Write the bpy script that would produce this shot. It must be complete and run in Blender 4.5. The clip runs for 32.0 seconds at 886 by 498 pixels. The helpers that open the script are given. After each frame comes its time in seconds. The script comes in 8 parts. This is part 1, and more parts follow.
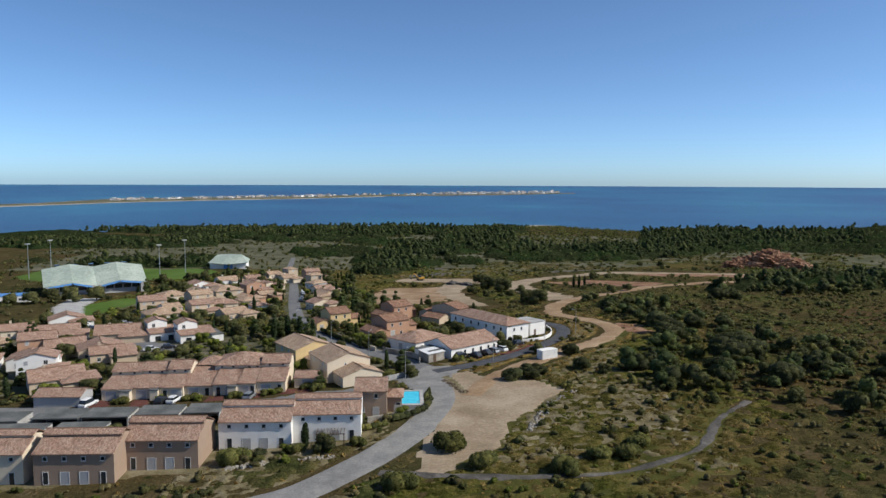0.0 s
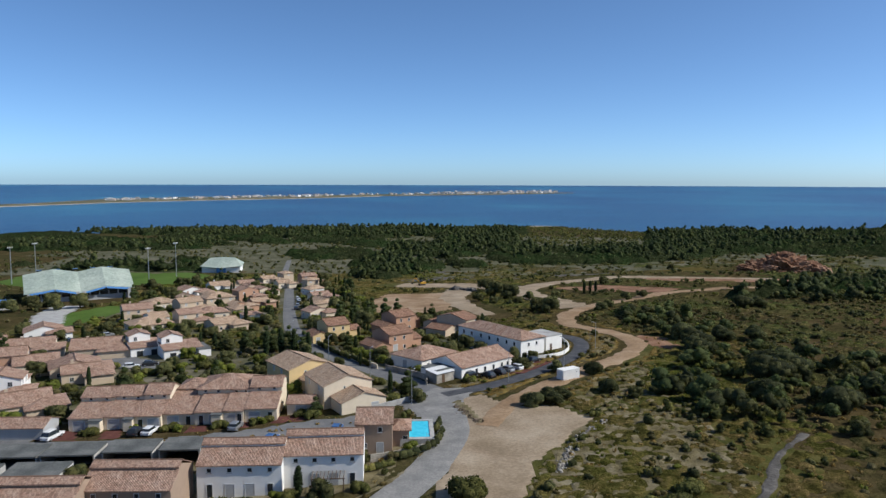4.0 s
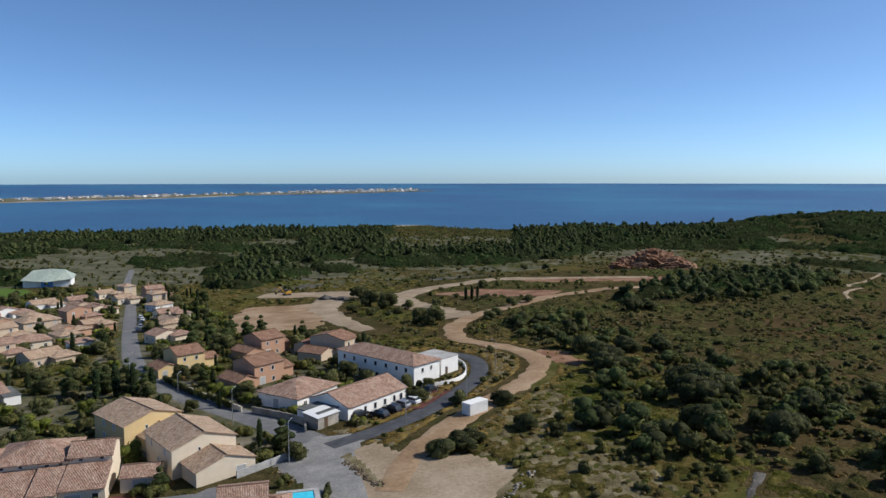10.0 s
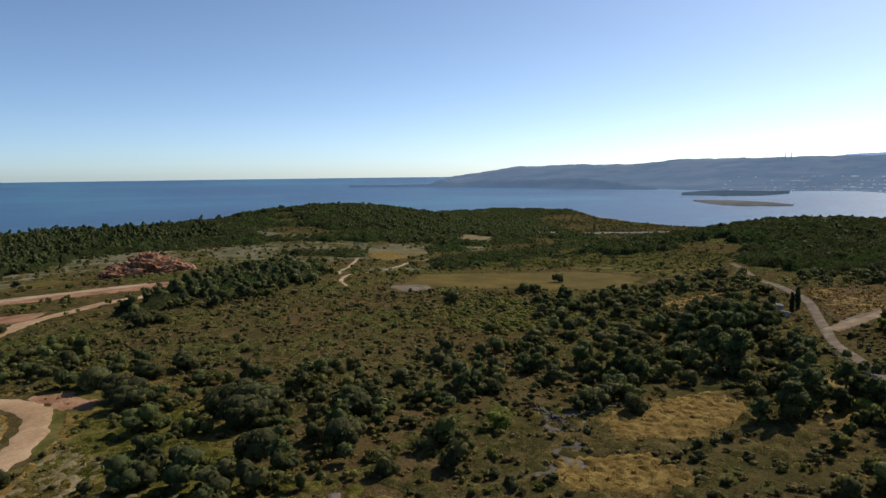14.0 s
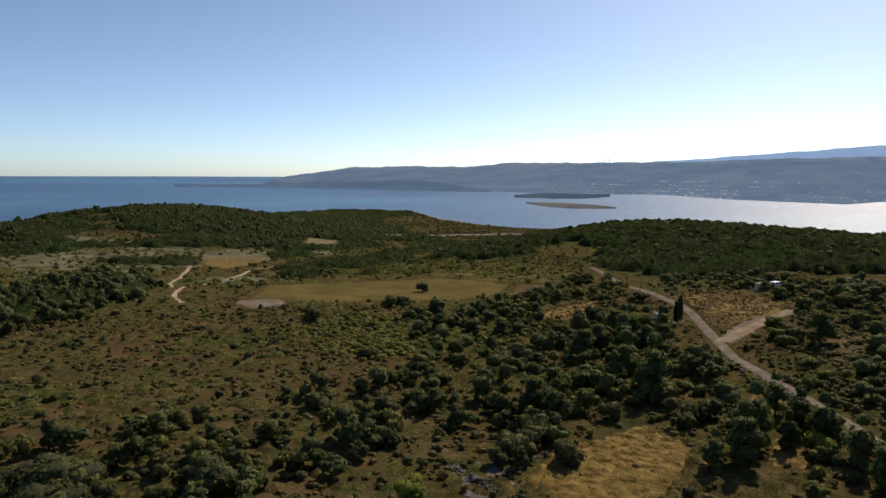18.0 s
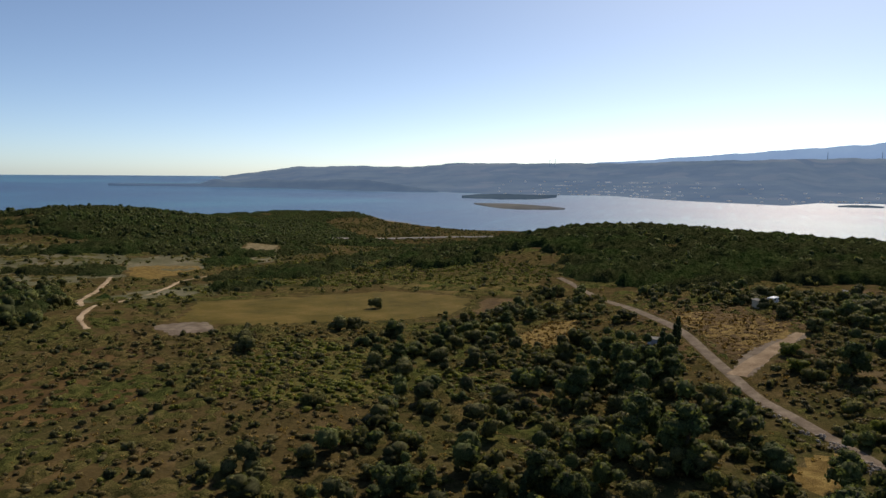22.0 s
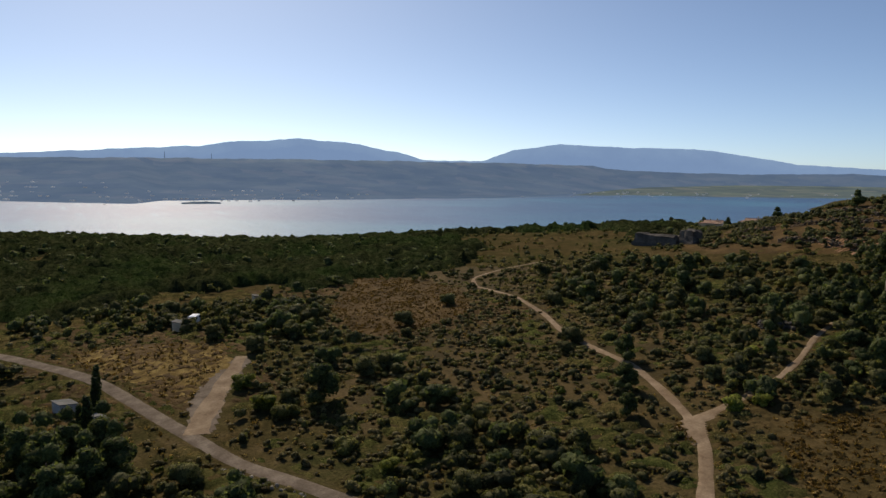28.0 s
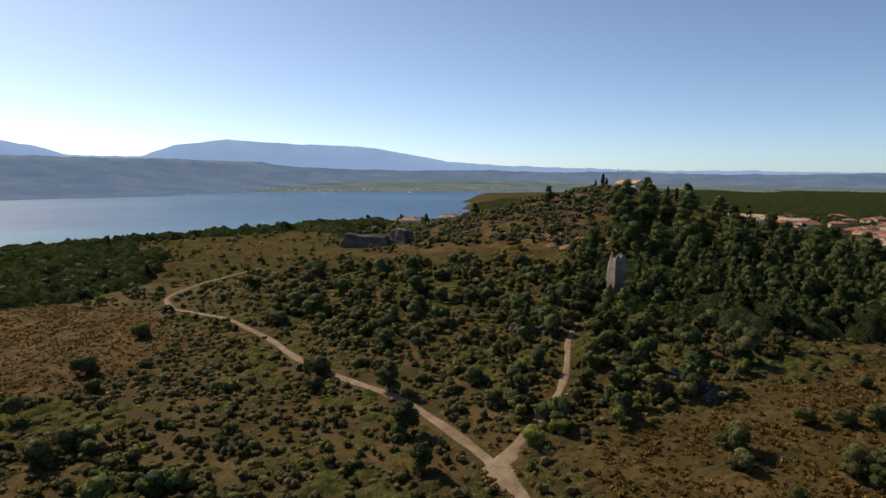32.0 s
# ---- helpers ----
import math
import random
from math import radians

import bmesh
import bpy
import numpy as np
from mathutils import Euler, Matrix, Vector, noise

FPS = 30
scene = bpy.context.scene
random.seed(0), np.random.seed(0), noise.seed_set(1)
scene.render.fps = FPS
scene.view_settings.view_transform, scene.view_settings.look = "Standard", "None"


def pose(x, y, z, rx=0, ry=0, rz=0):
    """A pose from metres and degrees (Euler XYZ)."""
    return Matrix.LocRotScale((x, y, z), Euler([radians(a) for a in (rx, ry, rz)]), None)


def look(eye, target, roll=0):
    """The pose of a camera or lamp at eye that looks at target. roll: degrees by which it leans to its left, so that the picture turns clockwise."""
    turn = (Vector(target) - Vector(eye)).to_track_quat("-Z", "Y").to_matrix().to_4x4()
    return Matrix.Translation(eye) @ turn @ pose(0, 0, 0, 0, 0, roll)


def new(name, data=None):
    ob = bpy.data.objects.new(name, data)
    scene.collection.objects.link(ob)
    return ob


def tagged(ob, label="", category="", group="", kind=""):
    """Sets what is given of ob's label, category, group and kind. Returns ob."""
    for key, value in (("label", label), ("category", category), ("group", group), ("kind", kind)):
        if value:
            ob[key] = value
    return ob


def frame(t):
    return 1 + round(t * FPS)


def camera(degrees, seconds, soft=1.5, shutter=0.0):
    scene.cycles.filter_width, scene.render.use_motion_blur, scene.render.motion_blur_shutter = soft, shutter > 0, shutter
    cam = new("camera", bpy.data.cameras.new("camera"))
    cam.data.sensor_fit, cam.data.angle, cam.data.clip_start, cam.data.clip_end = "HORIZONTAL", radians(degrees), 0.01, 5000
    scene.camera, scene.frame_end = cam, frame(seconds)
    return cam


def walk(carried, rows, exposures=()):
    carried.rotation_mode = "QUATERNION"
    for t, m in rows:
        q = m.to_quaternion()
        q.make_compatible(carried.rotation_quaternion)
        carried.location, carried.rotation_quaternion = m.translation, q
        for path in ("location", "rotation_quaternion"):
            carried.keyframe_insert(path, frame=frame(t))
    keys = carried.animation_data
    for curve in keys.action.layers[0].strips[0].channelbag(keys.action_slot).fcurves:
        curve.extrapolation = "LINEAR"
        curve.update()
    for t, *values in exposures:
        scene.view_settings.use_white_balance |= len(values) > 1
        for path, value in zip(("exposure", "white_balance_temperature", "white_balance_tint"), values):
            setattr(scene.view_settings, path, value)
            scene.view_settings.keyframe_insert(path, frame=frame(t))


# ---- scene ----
cam = camera(63.7, 32.0, soft=1.45)

# seconds, eye, heading, pitch, roll
PATH = [
    (0, 0.00, 0.00, 76.00, 0.00, -5.38, 0.23),
    (0.5, -0.45, 2.29, 75.97, -0.06, -5.37, 0.27),
    (1, -0.74, 4.61, 75.98, -0.05, -5.38, 0.27),
    (1.5, -1.03, 6.84, 76.12, -0.07, -5.41, 0.25),
    (2, -1.41, 8.89, 76.27, -0.12, -5.40, 0.26),
    (2.5, -1.80, 11.10, 76.39, -0.16, -5.43, 0.24),
    (3, -2.14, 13.56, 76.40, -0.15, -5.44, 0.26),
    (3.5, -2.50, 16.05, 76.34, -0.18, -5.42, 0.21),
    (5.5, -3.77, 25.33, 76.46, -0.28, -5.41, 0.18),
    (6, -3.98, 27.71, 76.43, -0.29, -5.42, 0.17),
    (6.5, -4.28, 30.32, 76.53, -0.30, -5.49, 0.16),
    (7, -4.53, 32.98, 76.52, -0.39, -5.53, 0.14),
    (7.5, -4.79, 35.68, 76.55, -0.47, -5.55, 0.14),
    (8, -5.07, 38.29, 76.67, -1.02, -5.57, 0.12),
    (8.5, -5.35, 40.76, 76.65, -3.01, -5.56, 0.07),
    (9, -5.69, 43.13, 76.55, -5.27, -5.53, -0.02),
    (9.5, -6.08, 45.27, 76.59, -8.11, -5.53, -0.05),
    (10, -6.39, 47.66, 76.62, -11.43, -5.55, -0.05),
    (10.5, -6.51, 50.04, 76.74, -15.25, -5.60, -0.16),
    (11, -6.45, 52.30, 76.89, -19.75, -5.64, -0.36),
    (11.5, -6.48, 54.66, 77.01, -24.92, -5.71, -0.50),
    (12, -6.76, 56.53, 77.16, -30.56, -5.78, -0.57),
    (12.5, -6.82, 58.93, 77.33, -35.80, -5.88, -0.64),
    (13, -6.27, 61.92, 77.21, -41.04, -5.91, -0.65),
    (13.5, -5.03, 65.29, 77.05, -46.31, -6.00, -0.78),
    (14, -4.30, 68.35, 77.09, -51.58, -6.08, -0.68),
    (14.5, -3.26, 71.34, 77.15, -57.07, -6.16, -0.68),
    (15, -1.91, 74.76, 77.12, -60.98, -6.15, -0.60),
    (15.5, 0.33, 77.88, 76.90, -62.93, -6.14, -0.49),
    (17.5, 11.85, 90.00, 76.77, -64.77, -6.10, 0.01),
    (18, 14.93, 93.10, 76.63, -64.84, -6.06, 0.21),
    (18.5, 18.87, 95.51, 76.57, -64.76, -6.04, 0.26),
    (19, 22.97, 97.61, 76.69, -64.80, -6.09, 0.29),
    (19.5, 26.23, 100.05, 76.81, -65.57, -6.10, 0.33),
    (20, 28.48, 103.44, 76.74, -68.03, -6.09, 0.62),
    (20.5, 31.79, 106.37, 76.67, -69.57, -6.05, 0.68),
    (21, 36.25, 107.99, 76.73, -69.38, -6.04, 0.65),
    (21.5, 40.67, 109.54, 76.87, -69.19, -6.05, 0.55),
    (22, 44.66, 111.13, 76.94, -69.23, -6.03, 0.47),
    (22.5, 47.50, 113.84, 76.93, -73.07, -5.97, 0.51),
    (23, 50.66, 115.56, 76.72, -77.33, -5.91, 0.73),
    (23.5, 53.70, 116.97, 76.56, -85.57, -5.83, 0.82),
    (24, 57.07, 119.05, 76.68, -95.44, -5.85, 0.78),
    (24.5, 60.96, 120.83, 76.71, -96.13, -5.90, 0.88),
    (26.5, 77.48, 124.33, 76.61, -95.51, -5.96, 1.23),
    (27, 81.73, 124.75, 76.80, -95.31, -5.98, 1.16),
    (27.5, 85.79, 124.30, 76.81, -106.77, -5.80, 1.03),
    (28, 89.81, 125.02, 76.58, -118.88, -5.63, 0.74),
    (28.5, 93.85, 125.58, 76.57, -130.74, -5.55, 0.47),
    (29, 97.60, 126.29, 76.62, -143.41, -5.55, 0.21),
    (29.5, 101.94, 126.45, 76.82, -146.72, -5.58, 0.15),
    (30, 105.95, 125.39, 76.86, -146.40, -5.56, 0.21),
    (30.5, 109.79, 124.01, 77.01, -146.06, -5.58, 0.37),
    (31, 113.73, 122.12, 77.21, -145.81, -5.64, 0.46),
    (31.5, 117.07, 119.52, 77.14, -145.40, -5.63, 0.46),
    (32, 120.33, 116.60, 77.13, -144.99, -5.66, 0.44),
]
walk(cam, [(t, pose(x, y, z, 90 + pitch, 0, turn) @ pose(0, 0, 0, 0, 0, roll)) for t, x, y, z, turn, pitch, roll in PATH],
     exposures=[(0, 0.0, 6250, 10), (8, -0.07, 5850, 10), (12, -0.06, 6700, 13), (15, 0.0, 7400, 15), (19, -0.08, 7650, 16), (23, -0.16, 7700, 16), (28, -0.33, 7600, 16), (29, -0.36, 7700, 16), (30, -0.1, 7800, 16), (32, 0.04, 7850, 16)])

# ---- light ----
SUN_AZ, SUN_EL = 97.0, 40.0   # clockwise from +y, above the horizon
world = bpy.data.worlds.new("sky")
scene.world = world
world.use_nodes = True
wn = world.node_tree
sky = wn.nodes.new("ShaderNodeTexSky")
sky.sky_type, sky.sun_disc = "NISHITA", False
sky.sun_elevation, sky.sun_rotation = radians(SUN_EL), radians(SUN_AZ)
sky.altitude, sky.air_density, sky.dust_density, sky.ozone_density = 300, 0.5, 0.7, 3.0
wn.nodes["Background"].inputs[1].default_value = 0.15
tint = wn.nodes.new("ShaderNodeMix")
tint.data_type, tint.blend_type = "RGBA", "MULTIPLY"
tint.inputs[0].default_value, tint.inputs[7].default_value = 1.0, (0.86, 1.0, 1.03, 1)
wn.links.new(sky.outputs[0], tint.inputs[6])
wn.links.new(tint.outputs[2], wn.nodes["Background"].inputs[0])
sun = new("sun", bpy.data.lights.new("sun", "SUN"))
sun.data.energy, sun.data.angle, sun.data.color = 4.9, radians(0.6), (1.0, 0.93, 0.81)
_a, _e = radians(SUN_AZ), radians(SUN_EL)
sun.matrix_world = look((0, 0, 0), (-math.sin(_a) * math.cos(_e), -math.cos(_a) * math.cos(_e), -math.sin(_e)))

# ---- the lie of the land: z = 0 is the sea ----
BASE = 2.29
HILLS = [  # centre, spread, height
    (226, -166, 45, 21.5),
    (215, -150, 110, 16.4),
    (300, -90, 90, -1.6),
    (170, -30, 80, 3.3),
    (400, 20, 130, 4.2),
    (530, 600, 110, 23.6),
    (480, 620, 260, 5.3),
    (540, 150, 140, 29.0),
    (100, 230, 130, 10.5),
    (-20, 150, 110, -0.8),
    (230, 200, 90, 2.6),
    (0, 500, 260, -3.2),
    (-300, 600, 350, 13.7),
    (300, -450, 320, 33.2),
    (850, 500, 250, 4.8),
    (-150, -150, 280, 31.5),
    (60, 40, 90, -2.4),
    (500, -250, 200, 5.2),
    (200, 420, 120, 8.2),
    (300, 900, 300, 11.9),
    (800, 0, 250, -6.4),
    (382, -184, 80, 7.1),
    (450, -100, 90, 10.2),
    (215, 290, 60, 4.2),
    (0, -600, 250, 13.1),
    (600, -350, 150, -12.2),
    (298, 0, 50, 1.8),
    (61, 151, 50, 1.7),
    (-100, 0, 90, -7.7),
    (177, -406, 100, -4.1),
    (140, 10, 60, 2.0),
    (0, 750, 150, 1.6),
    (276, 96, 38, 6.4),
    (650, 420, 150, -10.3),
    (480, 360, 120, 2.2),
    (150, -170, 60, -7.8),
    (178, -300, 90, -11.6),
    (575, 620, 130, 4.5),
    (470, 690, 100, 3.0),
    (970, 500, 130, -7.0),
    (535, 185, 55, 5.0),
]
CENTRE = (60.0, 100.0)
# bearing from the centre and the distance of the near shore
SHORE = [(-180, 9000), (-95, 9000), (-70, 1500), (-45, 1150), (-30, 1050), (-5, 970), (6, 990), (13, 830), (25, 1000), (40, 1180), (54, 1420), (59, 1460), (61.6, 1420),
         (62.6, 1290), (64, 1160), (66, 1090), (70, 985), (75, 970), (85, 930), (95, 800), (110, 700), (125, 640), (138, 640), (145, 820), (151, 9000), (180, 9000)]
SH_A, SH_R = np.array(SHORE, float).T


def smooth(a, b, v):
    k = np.clip((np.asarray(v, float) - a) / (b - a), 0, 1)
    return k * k * (3 - 2 * k)


def wobble(x, y, scale, seed=0.0):
    """A cheap rolling unevenness between about -1 and 1."""
    x, y = np.asarray(x, float) / scale + seed, np.asarray(y, float) / scale - seed
    return (np.sin(x * 1.7 + 1.3 * np.sin(y * 1.1 + seed)) + np.sin(y * 1.9 + 1.7 * np.sin(x * 0.8)) + np.sin((x + y) * 2.9 + np.sin(x * 2.3))) / 3


def ground(x, y):
    x, y = np.asarray(x, float), np.asarray(y, float)
    z = BASE + 0 * x
    for a, b, s, h in HILLS:
        z = z + h * np.exp(-((x - a) ** 2 + (y - b) ** 2) / (2 * s * s))
    dx, dy = x - CENTRE[0], y - CENTRE[1]
    r, az = np.hypot(dx, dy), np.degrees(np.arctan2(dx, dy))
    far = smooth(700, 1500, r) * smooth(0, 60, np.abs(az - 35) - 75)
    z = z * (1 - far) + far * (22 + 6 * wobble(x, y, 300))
    edge = np.interp(az, SH_A, SH_R) + 25 * wobble(x, y, 60)
    z = np.maximum(z, 2.2) * smooth(0, 120, edge - r) - 4 * smooth(-10, 60, r - edge) + 0.0
    return z + 0.3 * wobble(x, y, 24) * smooth(60, 120, np.hypot(x + 60, y - 160))


def gz(x, y):
    return float(ground(x, y))


def sea(r):
    """The sea's height: the far water is lifted a little, so that it meets the sky at the true horizon inside the world's reach."""
    return 4.4e-6 * np.maximum(np.asarray(r, float) - 1500, 0) ** 2


# ---- materials ----
def material(name, rough=0.8, metal=0.0, spec=0.3):
    m = bpy.data.materials.new(name)
    m.use_nodes = True
    p = m.node_tree.nodes["Principled BSDF"]
    p.inputs["Roughness"].default_value, p.inputs["Metallic"].default_value = rough, metal
    p.inputs["Specular IOR Level"].default_value = spec
    return m, m.node_tree.nodes, m.node_tree.links, p


def tex_noise(n, l, scale, detail=4, space="Object", rough=0.6):
    c = n.new("ShaderNodeTexCoord")
    t = n.new("ShaderNodeTexNoise")
    t.inputs["Scale"].default_value, t.inputs["Detail"].default_value, t.inputs["Roughness"].default_value = scale, detail, rough
    l.new(c.outputs[space], t.inputs["Vector"])
    return t.outputs["Fac"]


def ramp(n, l, fac, stops):
    r = n.new("ShaderNodeValToRGB")
    e = r.color_ramp.elements
    while len(e) < len(stops):
        e.new(0.5)
    for k, (pos, col) in zip(e, stops):
        k.position, k.color = pos, (*col, 1)
    l.new(fac, r.inputs[0])
    return r.outputs[0]


def mix(n, l, fac, a, b, kind="MIX"):
    m = n.new("ShaderNodeMix")
    m.data_type, m.blend_type = "RGBA", kind
    for sock, v in ((m.inputs[0], fac), (m.inputs[6], a), (m.inputs[7], b)):
        if isinstance(v, (int, float)):
            sock.default_value = v
        elif isinstance(v, tuple):
            sock.default_value = (*v, 1)
        else:
            l.new(v, sock)
    return m.outputs[2]


def bump(n, l, p, fac, strength, dist=0.05):
    b = n.new("ShaderNodeBump")
    b.inputs["Strength"].default_value, b.inputs["Distance"].default_value = strength, dist
    l.new(fac, b.inputs["Height"])
    l.new(b.outputs[0], p.inputs["Normal"])


def speckled(name, lo, mid, hi, scale, fine, rough=0.85, relief=0.4, dist=0.05, spec=0.03):
    """A surface that varies at two scales between three tones."""
    m, n, l, p = material(name, rough, 0, spec)
    big, small = tex_noise(n, l, scale, 5), tex_noise(n, l, fine, 3)
    c = ramp(n, l, big, [(0.32, lo), (0.5, mid), (0.68, hi)])
    c = mix(n, l, 0.55, c, ramp(n, l, small, [(0.3, (0.45, 0.45, 0.45)), (0.7, (1.0, 1.0, 1.0))]), "MULTIPLY")
    l.new(c, p.inputs["Base Color"])
    bump(n, l, p, small, relief, dist)
    return m


def leafage(name, dark, mid, light, glow=0.3):
    """Leaves: each spray its own tone, each plant its own, and some light passing through."""
    m, n, l, p = material(name, 0.7, 0, 0.08)
    g = n.new("ShaderNodeNewGeometry")
    o = n.new("ShaderNodeObjectInfo")
    c = ramp(n, l, g.outputs["Random Per Island"], [(0.0, dark), (0.55, mid), (1.0, light)])
    fleck = tex_noise(n, l, 4.0, 3, rough=0.7)
    c = mix(n, l, 0.85, c, ramp(n, l, fleck, [(0.34, (0.45, 0.47, 0.45)), (0.52, (0.95, 0.95, 0.92)), (0.68, (1.5, 1.45, 1.3))]), "MULTIPLY")
    bump(n, l, p, fleck, 0.7, 0.3)
    hsv = n.new("ShaderNodeHueSaturation")
    mr = n.new("ShaderNodeMapRange")
    mr.inputs[3].default_value, mr.inputs[4].default_value = 0.75, 1.3
    l.new(o.outputs["Random"], mr.inputs[0])
    big = tex_noise(n, l, 0.035, 3, "Object")
    l.new(mr.outputs[0], hsv.inputs["Value"])
    l.new(mix(n, l, big, c, mix(n, l, 1.0, c, (1.3, 1.12, 0.8), "MULTIPLY")), hsv.inputs["Color"])
    l.new(hsv.outputs[0], p.inputs["Base Color"])
    t = n.new("ShaderNodeBsdfTranslucent")
    l.new(mix(n, l, 1.0, hsv.outputs[0], (1.15, 1.2, 0.8), "MULTIPLY"), t.inputs["Color"])
    ms = n.new("ShaderNodeMixShader")
    ms.inputs[0].default_value = glow
    l.new(p.outputs[0], ms.inputs[1]), l.new(t.outputs[0], ms.inputs[2])
    l.new(ms.outputs[0], n["Material Output"].inputs["Surface"])
    return m


def carpet_material(name="heath_cushions", dim=1.0, grain=3.0, fresh=False):
    """Low heath cushions: rosemary, rockrose and grass in patches of green, olive and brown."""
    m, n, l, p = material(name, 1.0, 0, 0.0)
    big, mid, fine = tex_noise(n, l, 0.03, 4), tex_noise(n, l, 0.35, 4, rough=0.7), tex_noise(n, l, grain, 4, rough=0.75)
    green = ramp(n, l, mid, [(0.37, (0.034, 0.046, 0.016)), (0.5, (0.066, 0.080, 0.026)), (0.62, (0.112, 0.116, 0.042))])
    olive = ramp(n, l, mid, [(0.37, (0.044, 0.042, 0.018)), (0.5, (0.085, 0.074, 0.031)), (0.63, (0.145, 0.114, 0.052))])
    if fresh:
        green = ramp(n, l, mid, [(0.37, (0.036, 0.044, 0.010)), (0.5, (0.085, 0.094, 0.021)), (0.62, (0.161, 0.145, 0.040))])
        olive = ramp(n, l, mid, [(0.37, (0.049, 0.046, 0.014)), (0.5, (0.107, 0.088, 0.030)), (0.63, (0.204, 0.150, 0.065))])
    c = mix(n, l, ramp(n, l, big, [(0.38, (0, 0, 0)), (0.56, (1, 1, 1))]), green, olive)
    c = mix(n, l, 0.8, c, ramp(n, l, fine, [(0.32, (0.3, 0.32, 0.3)), (0.66, (1.3, 1.25, 1.15))]), "MULTIPLY")
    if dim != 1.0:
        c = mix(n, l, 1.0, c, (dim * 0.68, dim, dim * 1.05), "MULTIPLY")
    l.new(c, p.inputs["Base Color"])
    bump(n, l, p, fine, 1.0, 1.5 / grain)
    return m


def earth_material():
    """Dry grass, low green growth and pale stony soil of the scrubland, in patches."""
    m, n, l, p = material("scrubland_soil", 1.0, 0, 0.0)
    big, mid, fine = tex_noise(n, l, 0.018, 5, rough=0.65), tex_noise(n, l, 0.16, 5, rough=0.7), tex_noise(n, l, 1.6, 4)
    grass = ramp(n, l, mid, [(0.3, (0.030, 0.037, 0.016)), (0.46, (0.056, 0.056, 0.023)), (0.62, (0.094, 0.078, 0.038)), (0.8, (0.141, 0.112, 0.075))])
    dry = ramp(n, l, mid, [(0.3, (0.045, 0.040, 0.019)), (0.5, (0.083, 0.064, 0.030)), (0.72, (0.127, 0.096, 0.055))])
    c = mix(n, l, ramp(n, l, big, [(0.41, (0, 0, 0)), (0.56, (1, 1, 1))]), grass, dry)
    c = mix(n, l, 0.75, c, ramp(n, l, fine, [(0.3, (0.4, 0.42, 0.4)), (0.7, (1.15, 1.1, 1.0))]), "MULTIPLY")
    l.new(c, p.inputs["Base Color"])
    bump(n, l, p, fine, 0.9, 0.48)
    return m


def water_material():
    """Deep blue sea, greener over the shallows, with pale wind streaks."""
    m, n, l, p = material("sea_water", 0.32, 0, 0.3)
    big = tex_noise(n, l, 0.0013, 4)
    c = ramp(n, l, big, [(0.34, (0.003, 0.030, 0.095)), (0.5, (0.006, 0.060, 0.135)), (0.66, (0.018, 0.125, 0.19))])
    co = n.new("ShaderNodeTexCoord")
    mp = n.new("ShaderNodeMapping")
    mp.inputs["Rotation"].default_value, mp.inputs["Scale"].default_value = (0, 0, radians(-12)), (0.004, 0.05, 0.01)
    l.new(co.outputs["Object"], mp.inputs["Vector"])
    st = n.new("ShaderNodeTexNoise")
    st.inputs["Scale"].default_value, st.inputs["Detail"].default_value = 1.0, 4
    l.new(mp.outputs[0], st.inputs["Vector"])
    streak = ramp(n, l, st.outputs["Fac"], [(0.55, (0, 0, 0)), (0.72, (1, 1, 1))])
    l.new(mix(n, l, mix(n, l, 1.0, streak, (0.5, 0.5, 0.5), "MULTIPLY"), c, (0.05, 0.20, 0.30)), p.inputs["Base Color"])
    fine, mid = tex_noise(n, l, 0.35, 3), tex_noise(n, l, 0.05, 3)
    add = n.new("ShaderNodeMath")
    add.operation = "ADD"
    l.new(fine, add.inputs[0]), l.new(mid, add.inputs[1])
    bump(n, l, p, add.outputs[0], 0.5, 1.2)
    return m


def tile_material(name, lo, mid, hi):
    """Canal tiles: rows of half-round tiles running down the slope, each course a little different in tone."""
    m, n, l, p = material(name, 0.85, 0, 0.15)
    uv = n.new("ShaderNodeTexCoord")
    wv = n.new("ShaderNodeTexWave")
    wv.wave_type, wv.bands_direction, wv.wave_profile = "BANDS", "X", "SIN"
    wv.inputs["Scale"].default_value = 0.3142 / 0.22
    l.new(uv.outputs["UV"], wv.inputs["Vector"])
    br = n.new("ShaderNodeTexBrick")
    br.offset, br.inputs["Scale"].default_value = 0.0, 1.0
    br.inputs["Brick Width"].default_value, br.inputs["Row Height"].default_value, br.inputs["Mortar Size"].default_value = 0.22, 0.36, 0.012
    br.inputs["Color1"].default_value, br.inputs["Color2"].default_value, br.inputs["Mortar"].default_value = (0.58, 0.56, 0.55, 1), (1.3, 1.28, 1.25, 1), (0.4, 0.36, 0.34, 1)
    l.new(uv.outputs["UV"], br.inputs["Vector"])
    big = tex_noise(n, l, 0.5, 5, "UV")
    c = ramp(n, l, big, [(0.3, lo), (0.5, mid), (0.72, hi)])
    l.new(mix(n, l, 0.85, c, br.outputs["Color"], "MULTIPLY"), p.inputs["Base Color"])
    bump(n, l, p, wv.outputs["Fac"], 0.8, 0.07)
    return m


def glass_material():
    m, n, l, p = material("window_glass", 0.08, 0, 0.6)
    p.inputs["Base Color"].default_value = (0.025, 0.03, 0.035, 1)
    return m


